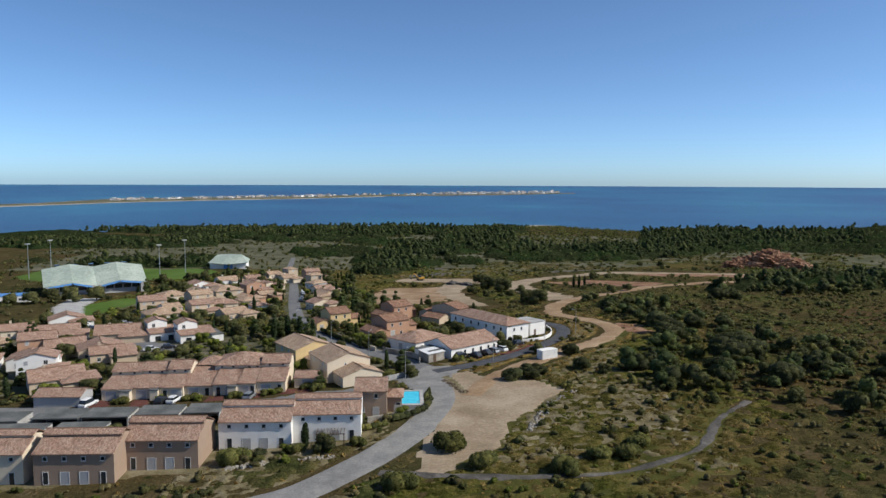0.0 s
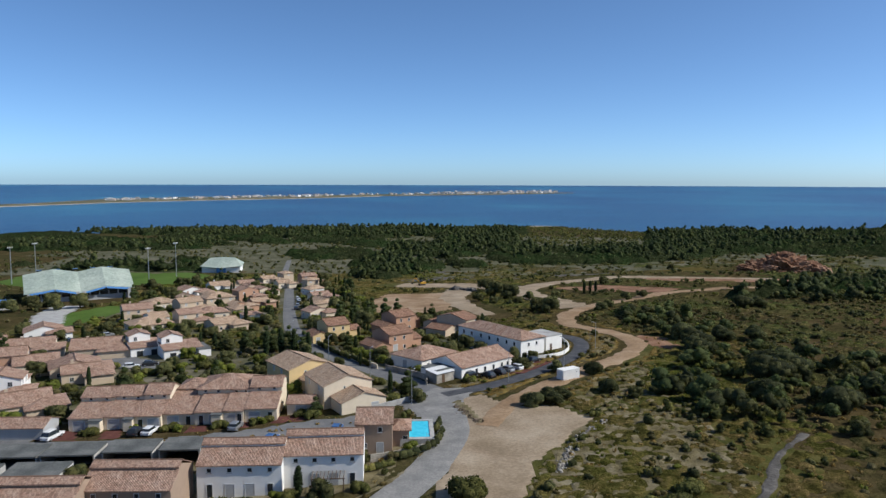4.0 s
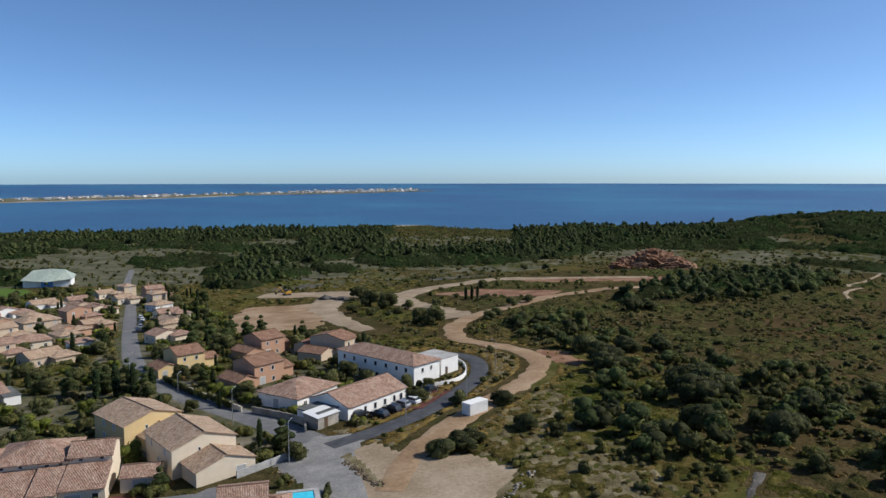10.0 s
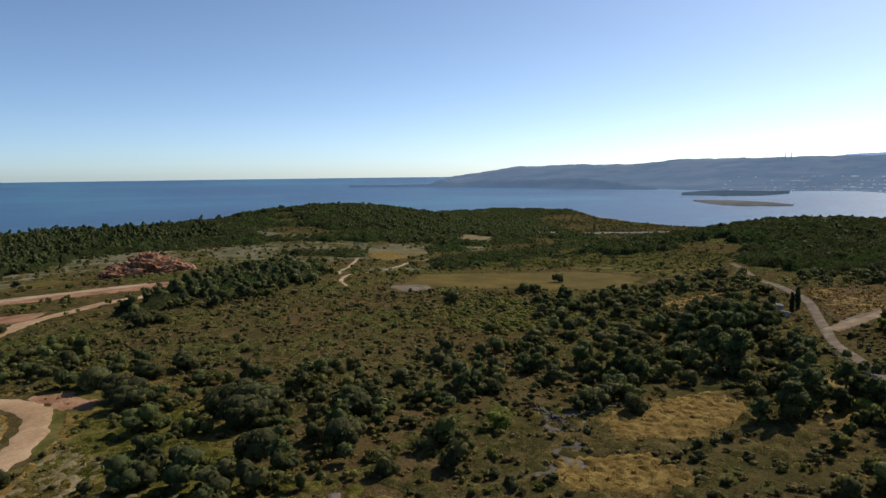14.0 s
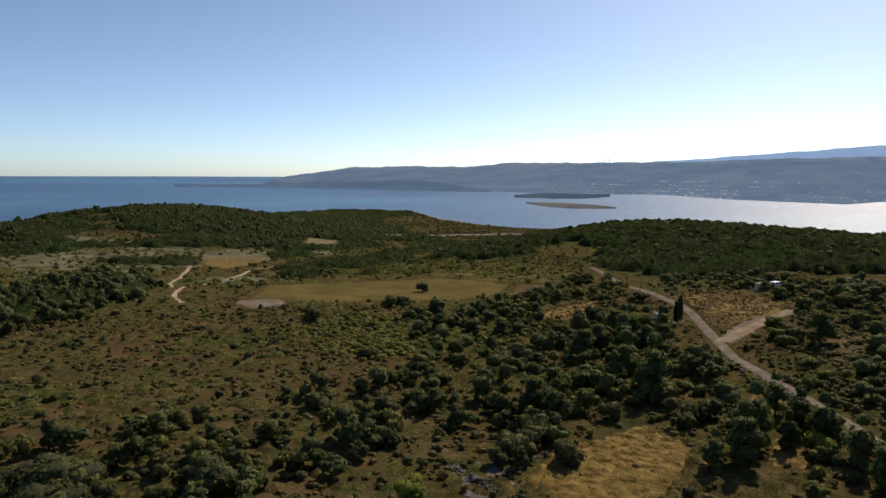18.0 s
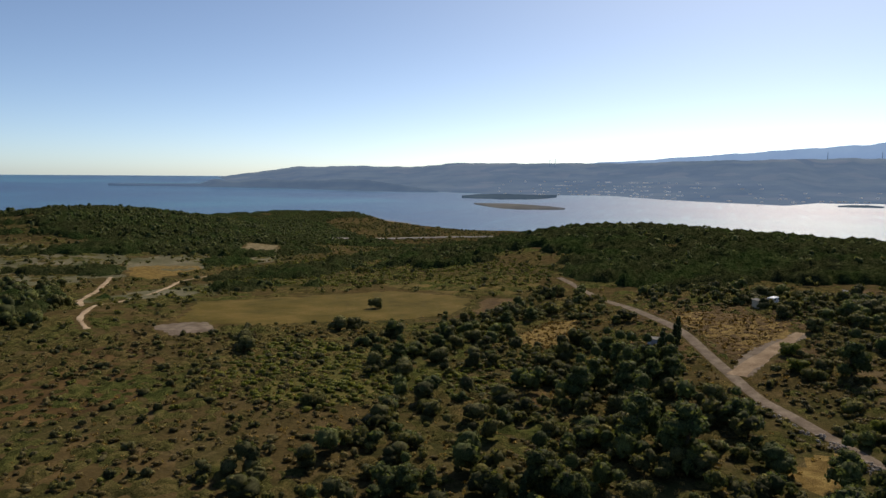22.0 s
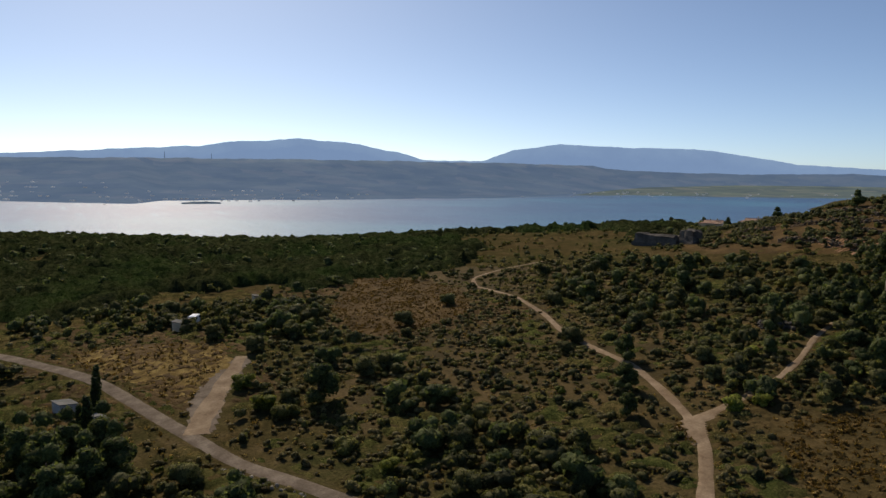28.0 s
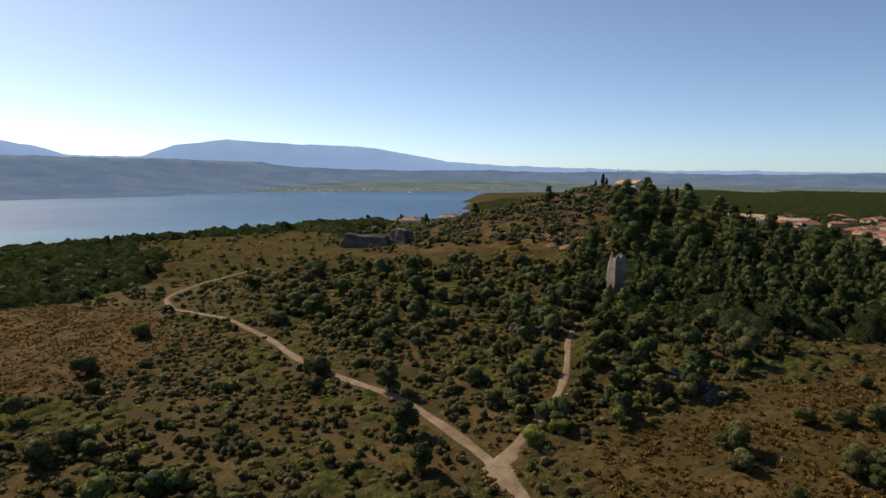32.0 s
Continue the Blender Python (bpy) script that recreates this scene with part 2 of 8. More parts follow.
def paint(name, col, rough=0.5, metal=0.0, spec=0.4):
    m, n, l, p = material(name, rough, metal, spec)
    v = tex_noise(n, l, 3.0, 3)
    l.new(mix(n, l, ramp(n, l, v, [(0.35, (0, 0, 0)), (0.7, (1, 1, 1))]), tuple(c * 0.86 for c in col), col), p.inputs["Base Color"])
    return m


def render_coat(name, col):
    """Rough-cast wall render with faint rain streaks."""
    m, n, l, p = material(name, 0.9, 0, 0.15)
    v, f = tex_noise(n, l, 0.7, 4), tex_noise(n, l, 9.0, 3)
    l.new(mix(n, l, v, tuple(c * 0.82 for c in col), tuple(min(c * 1.08, 0.9) for c in col)), p.inputs["Base Color"])
    bump(n, l, p, f, 0.3, 0.02)
    return m


M = {}
M["earth"] = earth_material()
M["carpet"] = carpet_material()
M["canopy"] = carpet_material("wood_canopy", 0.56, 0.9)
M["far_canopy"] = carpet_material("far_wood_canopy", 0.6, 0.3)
M["grass_carpet"] = carpet_material("grassy_cushions", 1.0, 2.6, True)
M["water"] = water_material()
M["gravel_road"] = speckled("gravel_road", (0.20, 0.195, 0.188), (0.262, 0.255, 0.242), (0.325, 0.312, 0.29), 0.25, 3.0)
M["lane"] = speckled("stony_lane", (0.10, 0.08, 0.06), (0.15, 0.122, 0.094), (0.21, 0.177, 0.14), 0.3, 2.5)
M["sandy_path"] = speckled("sandy_path", (0.17, 0.122, 0.078), (0.23, 0.172, 0.115), (0.31, 0.24, 0.165), 0.3, 2.5)
M["isle"] = speckled("dune_scrub", (0.09, 0.10, 0.055), (0.16, 0.15, 0.095), (0.26, 0.23, 0.16), 0.01, 0.08)
M["asphalt"] = speckled("asphalt", (0.07, 0.072, 0.08), (0.09, 0.092, 0.10), (0.12, 0.12, 0.125), 0.4, 5.0)
M["street"] = speckled("worn_asphalt", (0.15, 0.15, 0.155), (0.19, 0.19, 0.19), (0.24, 0.235, 0.225), 0.3, 4.0)
M["dirt"] = speckled("pale_dirt", (0.27, 0.205, 0.135), (0.355, 0.275, 0.188), (0.44, 0.355, 0.255), 0.12, 1.8)
M["ochre"] = speckled("ochre_dirt", (0.25, 0.16, 0.092), (0.34, 0.232, 0.14), (0.43, 0.315, 0.208), 0.1, 1.5)
M["red_soil"] = speckled("red_soil", (0.17, 0.085, 0.05), (0.27, 0.15, 0.092), (0.37, 0.235, 0.155), 0.12, 1.3, relief=0.9, dist=0.4)
M["straw"] = speckled("dry_straw_grass", (0.050, 0.033, 0.013), (0.084, 0.054, 0.021), (0.132, 0.086, 0.035), 0.15, 2.2, relief=0.9, dist=0.3)
M["meadow"] = speckled("green_meadow", (0.064, 0.052, 0.011), (0.094, 0.074, 0.016), (0.138, 0.100, 0.028), 0.08, 1.5, relief=0.8, dist=0.3)
M["pale_straw"] = speckled("pale_straw_grass", (0.097, 0.082, 0.041), (0.175, 0.145, 0.078), (0.272, 0.235, 0.155), 0.25, 2.5, relief=0.9, dist=0.3)
M["herb"] = speckled("green_herbs", (0.049, 0.054, 0.014), (0.087, 0.084, 0.022), (0.152, 0.125, 0.043), 0.2, 2.5, relief=0.9, dist=0.3)
M["tower_stone"] = speckled("old_tower_stone", (0.14, 0.12, 0.10), (0.22, 0.195, 0.165), (0.31, 0.28, 0.235), 0.5, 3.0, relief=0.9, dist=0.2)
M["gold"] = speckled("golden_grass", (0.095, 0.062, 0.017), (0.165, 0.113, 0.034), (0.26, 0.19, 0.066), 0.4, 3.0, relief=0.9, dist=0.3)
M["turf"] = speckled("sports_turf", (0.068, 0.115, 0.022), (0.088, 0.145, 0.028), (0.112, 0.172, 0.040), 0.05, 2.0)
M["yard"] = speckled("garden_ground", (0.05, 0.06, 0.022), (0.115, 0.108, 0.062), (0.22, 0.195, 0.145), 0.12, 1.5)
M["pale_heath"] = speckled("pale_stony_heath", (0.060, 0.068, 0.032), (0.115, 0.112, 0.066), (0.18, 0.165, 0.115), 0.06, 0.9, relief=0.8, dist=0.4)
M["heath"] = speckled("thin_dry_heath", (0.042, 0.033, 0.013), (0.070, 0.052, 0.020), (0.115, 0.080, 0.034), 0.12, 1.6, relief=0.9, dist=0.3)
M["stone"] = speckled("limestone", (0.25, 0.22, 0.19), (0.36, 0.33, 0.28), (0.46, 0.42, 0.36), 0.4, 4.0, relief=0.9, dist=0.15)
M["grey_scree"] = speckled("grey_scree", (0.070, 0.064, 0.056), (0.115, 0.106, 0.095), (0.185, 0.17, 0.155), 0.2, 1.5, relief=0.9, dist=0.3)
M["sand"] = speckled("pale_sand", (0.300, 0.255, 0.190), (0.380, 0.330, 0.255), (0.460, 0.410, 0.330), 0.02, 0.2)
M["pine"] = leafage("pine_needles", (0.036, 0.052, 0.026), (0.070, 0.096, 0.042), (0.122, 0.150, 0.064), 0.42)
M["oak"] = leafage("evergreen_oak_leaves", (0.036, 0.046, 0.025), (0.080, 0.092, 0.044), (0.146, 0.152, 0.071), 0.42)
M["bush"] = leafage("scrub_leaves", (0.052, 0.064, 0.028), (0.114, 0.128, 0.047), (0.205, 0.205, 0.078), 0.42)
M["olive"] = leafage("grey_green_leaves", (0.066, 0.066, 0.038), (0.126, 0.120, 0.064), (0.205, 0.184, 0.101), 0.42)
M["fresh"] = leafage("fresh_green_leaves", (0.070, 0.094, 0.024), (0.140, 0.175, 0.040), (0.235, 0.262, 0.068), 0.42)
M["rockrose"] = leafage("rockrose_leaves", (0.072, 0.064, 0.033), (0.124, 0.108, 0.050), (0.200, 0.164, 0.078), 0.4)
M["cypress"] = leafage("cypress_leaves", (0.022, 0.034, 0.018), (0.036, 0.056, 0.028), (0.056, 0.082, 0.038), 0.35)
M["dry"] = leafage("dry_grass_blades", (0.16, 0.11, 0.04), (0.25, 0.18, 0.075), (0.36, 0.28, 0.13))
M["brown_grass"] = leafage("brown_grass_blades", (0.075, 0.050, 0.018), (0.130, 0.088, 0.032), (0.21, 0.145, 0.056))
M["bark"] = speckled("bark", (0.07, 0.05, 0.035), (0.11, 0.085, 0.06), (0.16, 0.125, 0.09), 2.0, 12.0)
M["tile"] = tile_material("roof_tiles", (0.275, 0.165, 0.118), (0.365, 0.243, 0.18), (0.455, 0.34, 0.265))
M["tile_pale"] = tile_material("pale_roof_tiles", (0.35, 0.235, 0.155), (0.44, 0.32, 0.222), (0.52, 0.405, 0.305))
M["tile_brown"] = tile_material("brown_roof_tiles", (0.20, 0.105, 0.07), (0.28, 0.165, 0.11), (0.36, 0.235, 0.165))
M["white"] = render_coat("white_render", (0.80, 0.78, 0.74))
M["cream"] = render_coat("cream_render", (0.68, 0.58, 0.44))
M["yellow"] = render_coat("yellow_render", (0.66, 0.49, 0.25))
M["beige"] = render_coat("beige_render", (0.54, 0.43, 0.31))
M["brown"] = render_coat("brown_render", (0.33, 0.24, 0.175))
M["pink"] = render_coat("salmon_render", (0.46, 0.275, 0.18))
M["grey"] = render_coat("grey_render", (0.38, 0.38, 0.38))
M["glass"] = glass_material()
M["frame"] = paint("white_frames", (0.7, 0.7, 0.68))
M["shutter"] = paint("grey_shutters", (0.42, 0.42, 0.42))
M["wood"] = paint("brown_wood", (0.12, 0.075, 0.045))
M["slate_roof"] = speckled("grey_roof_felt", (0.10, 0.105, 0.10), (0.14, 0.145, 0.14), (0.19, 0.19, 0.18), 0.3, 3.0)
M["copper"] = speckled("green_metal_roof", (0.29, 0.345, 0.30), (0.36, 0.415, 0.355), (0.44, 0.49, 0.42), 0.08, 0.8, rough=0.5, relief=0.05)
M["blue"] = paint("blue_panel", (0.10, 0.26, 0.55), 0.48)
M["metal"] = paint("galvanised_metal", (0.45, 0.46, 0.46), 0.45, 0.7)
M["dark"] = paint("dark_rubber", (0.02, 0.02, 0.022), 0.7)
M["red_paving"] = speckled("red_paving", (0.10, 0.045, 0.038), (0.135, 0.058, 0.048), (0.17, 0.078, 0.062), 0.5, 6.0)
M["concrete"] = speckled("concrete", (0.36, 0.35, 0.33), (0.44, 0.43, 0.41), (0.52, 0.51, 0.48), 0.4, 4.0)
M["rock"] = speckled("brown_weathered_rock", (0.10, 0.075, 0.05), (0.17, 0.13, 0.09), (0.26, 0.205, 0.15), 0.5, 3.0, relief=0.9, dist=0.25)
M["tile_pink"] = tile_material("pink_roof_tiles", (0.24, 0.10, 0.075), (0.32, 0.145, 0.11), (0.40, 0.21, 0.165))


# ---- building helpers ----
def mesh_np(name, V, F, mats=(), face_mat=None, smooth_faces=False):
    """A mesh from arrays; F: rows of 3 or 4 corners, or several such arrays."""
    groups = [F] if isinstance(F, np.ndarray) else list(F)
    me = bpy.data.meshes.new(name)
    me.vertices.add(len(V))
    me.vertices.foreach_set("co", np.asarray(V, np.float32).ravel())
    loops = np.concatenate([np.asarray(g, np.int32).ravel() for g in groups])
    tot = np.concatenate([np.full(len(g), g.shape[1], np.int32) for g in groups])
    me.loops.add(len(loops))
    me.loops.foreach_set("vertex_index", loops)
    me.polygons.add(len(tot))
    me.polygons.foreach_set("loop_start", np.r_[0, np.cumsum(tot)[:-1]].astype(np.int32))
    for m in mats:
        me.materials.append(m)
    if face_mat is not None:
        me.polygons.foreach_set("material_index", np.asarray(face_mat, np.int32))
    me.polygons.foreach_set("use_smooth", np.full(len(tot), smooth_faces))
    me.update(calc_edges=True)
    return me


def part(name, bm, mat, parent, label=""):
    """Links a bmesh as one mesh under a thing or a part."""
    me = bpy.data.meshes.new(name)
    bm.to_mesh(me)
    bm.free()
    me.materials.append(mat)
    ob = new(name, me)
    ob.parent = parent
    return tagged(ob, label)


def box(x0, x1, y0, y1, z0, z1, bm=None, bevel=0.0):
    bm = bm or bmesh.new()
    r = bmesh.ops.create_cube(bm, size=1)
    for v in r["verts"]:
        v.co = Vector(((x0 + x1) / 2 + v.co.x * (x1 - x0), (y0 + y1) / 2 + v.co.y * (y1 - y0), (z0 + z1) / 2 + v.co.z * (z1 - z0)))
    if bevel:
        bmesh.ops.bevel(bm, geom=[e for e in bm.edges if all(v in r["verts"] for v in e.verts)], offset=bevel, segments=1, affect="EDGES")
    return bm


def tube(p, q, r0, r1=None, sides=8, bm=None):
    bm = bm or bmesh.new()
    p, q = Vector(p), Vector(q)
    m = Matrix.Translation((p + q) / 2) @ (q - p).to_track_quat("Z", "Y").to_matrix().to_4x4()
    bmesh.ops.create_cone(bm, cap_ends=True, segments=sides, radius1=r0, radius2=r0 if r1 is None else r1, depth=(q - p).length, matrix=m)
    return bm


def quad_sheet(bm, corners, thick=0.0):
    """A slab from four corners in order; thick: how far down it reaches."""
    top = [bm.verts.new(c) for c in corners]
    f = bm.faces.new(top)
    if thick:
        low = [bm.verts.new(Vector(c) - Vector((0, 0, thick))) for c in corners]
        bm.faces.new(low[::-1])
        for k in range(4):
            bm.faces.new((top[k], low[k], low[(k + 1) % 4], top[(k + 1) % 4]))
    return f


def thing(name, x, y, z, turn, label, category, group="", kind=""):
    ob = new(name)
    ob.empty_display_size = 0.5
    ob.matrix_basis = pose(x, y, z, 0, 0, turn)
    return tagged(ob, label, category, group, kind)


# ---- ground, water and far shores ----
def growing(lo, hi, step, far, rate=1.16):
    """Grid lines: even between lo and hi, then wider and wider out to far."""
    core = list(np.arange(lo, hi + step, step))
    d, out = step, [core[-1]]
    while out[-1] < far:
        d *= rate
        out.append(out[-1] + d)
    d, low = step, [core[0]]
    while low[-1] > -far:
        d *= rate
        low.append(low[-1] - d)
    return np.array(low[:0:-1] + core + out[1:])


gx, gy = growing(-340, 620, 6, 4300, 1.05), growing(-420, 640, 6, 4300, 1.05)
XX, YY = np.meshgrid(gx, gy)
ZZ = ground(XX, YY)
V = np.stack([XX, YY, ZZ], -1).reshape(-1, 3)
i = np.arange(len(gx) * len(gy)).reshape(len(gy), len(gx))
F = np.stack([i[:-1, :-1], i[:-1, 1:], i[1:, 1:], i[1:, :-1]], -1).reshape(-1, 4)
tagged(new("ground", mesh_np("ground", V, F, [M["earth"]], smooth_faces=True)), "dry Mediterranean scrubland with grass and stony soil", "ground", kind="structure")

ring = np.r_[300, 500, 700, np.linspace(900, 4880, 60)]
ang = np.radians(np.arange(0, 360, 3))
RR, AA = np.meshgrid(ring, ang)
V = np.stack([CENTRE[0] + RR * np.sin(AA), CENTRE[1] + RR * np.cos(AA), sea(RR)], -1).reshape(-1, 3)
i = np.arange(len(ang) * len(ring)).reshape(len(ang), len(ring))
j = np.roll(i, -1, 0)
F = np.stack([i[:, :-1], i[:, 1:], j[:, 1:], j[:, :-1]], -1).reshape(-1, 4)
keep = (np.degrees(AA)[:, 0] < 155) | (np.degrees(AA)[:, 0] > 255)
F = F.reshape(len(ang), -1, 4)[keep].reshape(-1, 4)
tagged(new("water", mesh_np("water", V, F[:, ::-1], [M["water"]], smooth_faces=True)), "blue sea and lagoon water with small waves", "water", kind="structure")


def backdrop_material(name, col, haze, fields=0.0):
    """Far land with the air's haze put in as a glow of its own surface; fields: how much it is parcelled."""
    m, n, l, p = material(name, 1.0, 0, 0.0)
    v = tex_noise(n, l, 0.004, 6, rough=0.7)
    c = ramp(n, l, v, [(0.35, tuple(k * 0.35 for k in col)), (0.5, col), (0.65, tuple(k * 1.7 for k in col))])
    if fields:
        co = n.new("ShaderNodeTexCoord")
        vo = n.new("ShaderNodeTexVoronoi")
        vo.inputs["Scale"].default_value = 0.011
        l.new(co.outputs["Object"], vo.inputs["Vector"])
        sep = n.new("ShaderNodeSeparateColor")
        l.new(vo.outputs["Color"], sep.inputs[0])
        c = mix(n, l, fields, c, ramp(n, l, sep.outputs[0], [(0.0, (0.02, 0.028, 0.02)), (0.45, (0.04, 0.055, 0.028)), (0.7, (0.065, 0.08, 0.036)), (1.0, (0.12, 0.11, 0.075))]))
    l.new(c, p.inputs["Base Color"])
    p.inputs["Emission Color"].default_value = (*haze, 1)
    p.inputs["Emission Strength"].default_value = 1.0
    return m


# second colour of each: painted blue air haze, given off by the land
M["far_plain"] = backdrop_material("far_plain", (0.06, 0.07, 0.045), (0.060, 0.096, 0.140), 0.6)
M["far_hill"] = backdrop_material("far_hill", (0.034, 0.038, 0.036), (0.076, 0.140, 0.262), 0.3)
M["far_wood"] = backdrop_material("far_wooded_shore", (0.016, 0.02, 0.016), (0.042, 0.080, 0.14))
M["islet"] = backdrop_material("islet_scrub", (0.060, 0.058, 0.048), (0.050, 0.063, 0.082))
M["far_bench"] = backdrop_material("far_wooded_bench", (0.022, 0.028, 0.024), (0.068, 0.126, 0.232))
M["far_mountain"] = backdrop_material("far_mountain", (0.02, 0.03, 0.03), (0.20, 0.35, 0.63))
EYE = 76.8


def sea_reach(drop):
    """How far off the water lies that is seen that many degrees below the level."""
    r = np.linspace(400, 4850, 4000)
    return float(r[np.argmin(np.abs(np.degrees(np.arctan2(EYE - sea(r), r)) - drop))])


def far_land(name, label, rows, mat, back, rough, steps=10, kind="structure", category="backdrop"):
    """Land beyond the water. rows: bearing, degrees below the level of its shore, degrees above it of its skyline; back: how far behind the shore the skyline lies."""
    a, lo, hi = np.array(rows, float).T
    az = np.arange(a[0], a[-1] + 0.01, 0.25)
    r0 = np.array([sea_reach(d) for d in np.interp(az, a, lo)])
    r1 = np.minimum(r0 + back, 4800)
    r0 = np.minimum(r0, r1 - 60)
    top = np.interp(az, a, hi) + rough * (wobble(az, 0 * az, 1.1) + 0.5 * wobble(az, 0 * az, 0.35, 3.0)) * 0.05
    V = []
    for k in range(steps + 1):
        f = k / steps
        r = r0 + (r1 - r0) * f
        z0, z1 = sea(r0) - 1.0 + 0 * r, EYE + np.tan(np.radians(top)) * r1
        z = z0 + (z1 - z0) * f ** 1.7 + (rough * 6 * wobble(az * 40, r, 160) * f * (1 - f) if rough else 0)
        V.append(np.stack([CENTRE[0] + r * np.sin(np.radians(az)), CENTRE[1] + r * np.cos(np.radians(az)), z], -1))
    V.append(V[-1] + np.array([0, 0, -400.0]))
    n, m = len(V), len(az)
    V = np.concatenate(V)
    i = np.arange(n * m).reshape(n, m)
    F = np.stack([i[:-1, :-1], i[:-1, 1:], i[1:, 1:], i[1:, :-1]], -1).reshape(-1, 4)
    FAR_GRID[name] = (az, V.reshape(n, m, 3))
    return tagged(new(name, mesh_np(name, V, F, [mat], smooth_faces=True)), label, category, kind=kind)


FAR_GRID = {}
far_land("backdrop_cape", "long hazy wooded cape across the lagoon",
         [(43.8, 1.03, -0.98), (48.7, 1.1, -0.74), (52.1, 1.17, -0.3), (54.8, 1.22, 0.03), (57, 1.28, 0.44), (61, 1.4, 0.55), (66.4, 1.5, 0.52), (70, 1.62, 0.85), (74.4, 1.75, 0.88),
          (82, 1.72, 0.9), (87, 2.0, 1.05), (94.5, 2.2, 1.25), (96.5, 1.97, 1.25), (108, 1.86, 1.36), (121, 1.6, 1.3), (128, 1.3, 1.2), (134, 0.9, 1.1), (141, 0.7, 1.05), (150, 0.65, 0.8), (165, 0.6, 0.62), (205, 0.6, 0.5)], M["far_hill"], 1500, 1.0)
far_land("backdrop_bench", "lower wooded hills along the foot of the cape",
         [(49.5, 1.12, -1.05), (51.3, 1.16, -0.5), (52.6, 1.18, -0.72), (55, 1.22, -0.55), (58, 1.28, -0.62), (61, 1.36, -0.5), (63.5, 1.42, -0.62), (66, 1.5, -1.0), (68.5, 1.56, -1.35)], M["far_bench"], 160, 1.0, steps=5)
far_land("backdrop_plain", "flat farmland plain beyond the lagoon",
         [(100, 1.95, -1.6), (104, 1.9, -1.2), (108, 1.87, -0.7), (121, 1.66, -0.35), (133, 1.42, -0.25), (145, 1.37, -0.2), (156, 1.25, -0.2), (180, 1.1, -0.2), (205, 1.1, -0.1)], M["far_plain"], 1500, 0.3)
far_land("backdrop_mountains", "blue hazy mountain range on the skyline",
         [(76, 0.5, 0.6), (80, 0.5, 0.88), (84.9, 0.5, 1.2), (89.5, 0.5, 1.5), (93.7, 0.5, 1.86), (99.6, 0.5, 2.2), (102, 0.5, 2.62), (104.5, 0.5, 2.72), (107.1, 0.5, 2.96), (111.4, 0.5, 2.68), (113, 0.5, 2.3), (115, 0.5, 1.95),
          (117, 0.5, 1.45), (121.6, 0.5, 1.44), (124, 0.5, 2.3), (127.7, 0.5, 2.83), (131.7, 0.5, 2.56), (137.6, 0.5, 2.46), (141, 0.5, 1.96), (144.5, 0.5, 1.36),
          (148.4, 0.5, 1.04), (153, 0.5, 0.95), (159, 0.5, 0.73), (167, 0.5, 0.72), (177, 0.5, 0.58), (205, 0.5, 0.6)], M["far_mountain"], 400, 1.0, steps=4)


def flat_isle(name, label, rows, mat, height):
    """A low strip of land in the water. rows: bearing, degrees below the level of its near and of its far edge."""
    a, lo, hi = np.array(rows, float).T
    az = np.arange(a[0], a[-1] + 0.01, 0.2)
    r0 = np.array([sea_reach(d) for d in np.interp(az, a, lo)])
    r1 = np.array([sea_reach(d) for d in np.interp(az, a, hi)])
    V = []
    for f, h in ((0, -1.0), (0.12, 0.5), (0.3, 1.0), (0.7, 1.0), (0.88, 0.5), (1, -1.0)):
        r = r0 + (r1 - r0) * (f + 0.05 * wobble(az, 0 * az, 0.5, f))
        V.append(np.stack([CENTRE[0] + r * np.sin(np.radians(az)), CENTRE[1] + r * np.cos(np.radians(az)), sea(r) + h * height], -1))
    m = len(az)
    i = np.arange(6 * m).reshape(6, m)
    F = np.stack([i[:-1, :-1], i[:-1, 1:], i[1:, 1:], i[1:, :-1]], -1).reshape(-1, 4)
    return tagged(new(name, mesh_np(name, np.concatenate(V), F, [mat], smooth_faces=True)), label, "sandbar", kind="structure")


flat_isle("sandbar", "long sandy spit with a beach across the bay",
          [(-48, 2.2, 1.95), (-32, 1.82, 1.64), (-26.5, 1.66, 1.34), (-21, 1.55, 1.24), (-13.5, 1.44, 1.2), (-6, 1.24, 1.06), (3.4, 1.1, 0.93), (7, 1.0, 0.9), (9.9, 0.92, 0.9)], M["isle"], 2.0)
flat_isle("beach", "thin pale beach along the spit", [(-48, 2.215, 2.17), (-32, 1.83, 1.79), (-26.5, 1.67, 1.64), (-21, 1.56, 1.53), (-13.5, 1.45, 1.42), (-6, 1.25, 1.23)], M["sand"], 1.2)
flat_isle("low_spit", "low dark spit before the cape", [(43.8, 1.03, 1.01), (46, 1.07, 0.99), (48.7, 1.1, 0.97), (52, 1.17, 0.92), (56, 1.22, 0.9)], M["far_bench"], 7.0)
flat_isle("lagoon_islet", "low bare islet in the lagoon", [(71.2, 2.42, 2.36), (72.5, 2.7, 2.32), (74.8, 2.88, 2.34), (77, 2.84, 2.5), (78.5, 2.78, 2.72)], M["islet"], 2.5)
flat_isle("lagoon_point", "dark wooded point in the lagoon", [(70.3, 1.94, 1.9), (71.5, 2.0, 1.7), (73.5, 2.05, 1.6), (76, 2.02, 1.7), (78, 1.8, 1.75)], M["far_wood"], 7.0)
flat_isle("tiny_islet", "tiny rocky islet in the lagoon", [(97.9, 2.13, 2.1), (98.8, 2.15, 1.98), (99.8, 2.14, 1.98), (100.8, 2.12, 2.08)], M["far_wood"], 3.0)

# ---- roads, tracks and clearings ----
ROADS = []   # centre lines, half widths: nothing grows on them
PATCHES = []


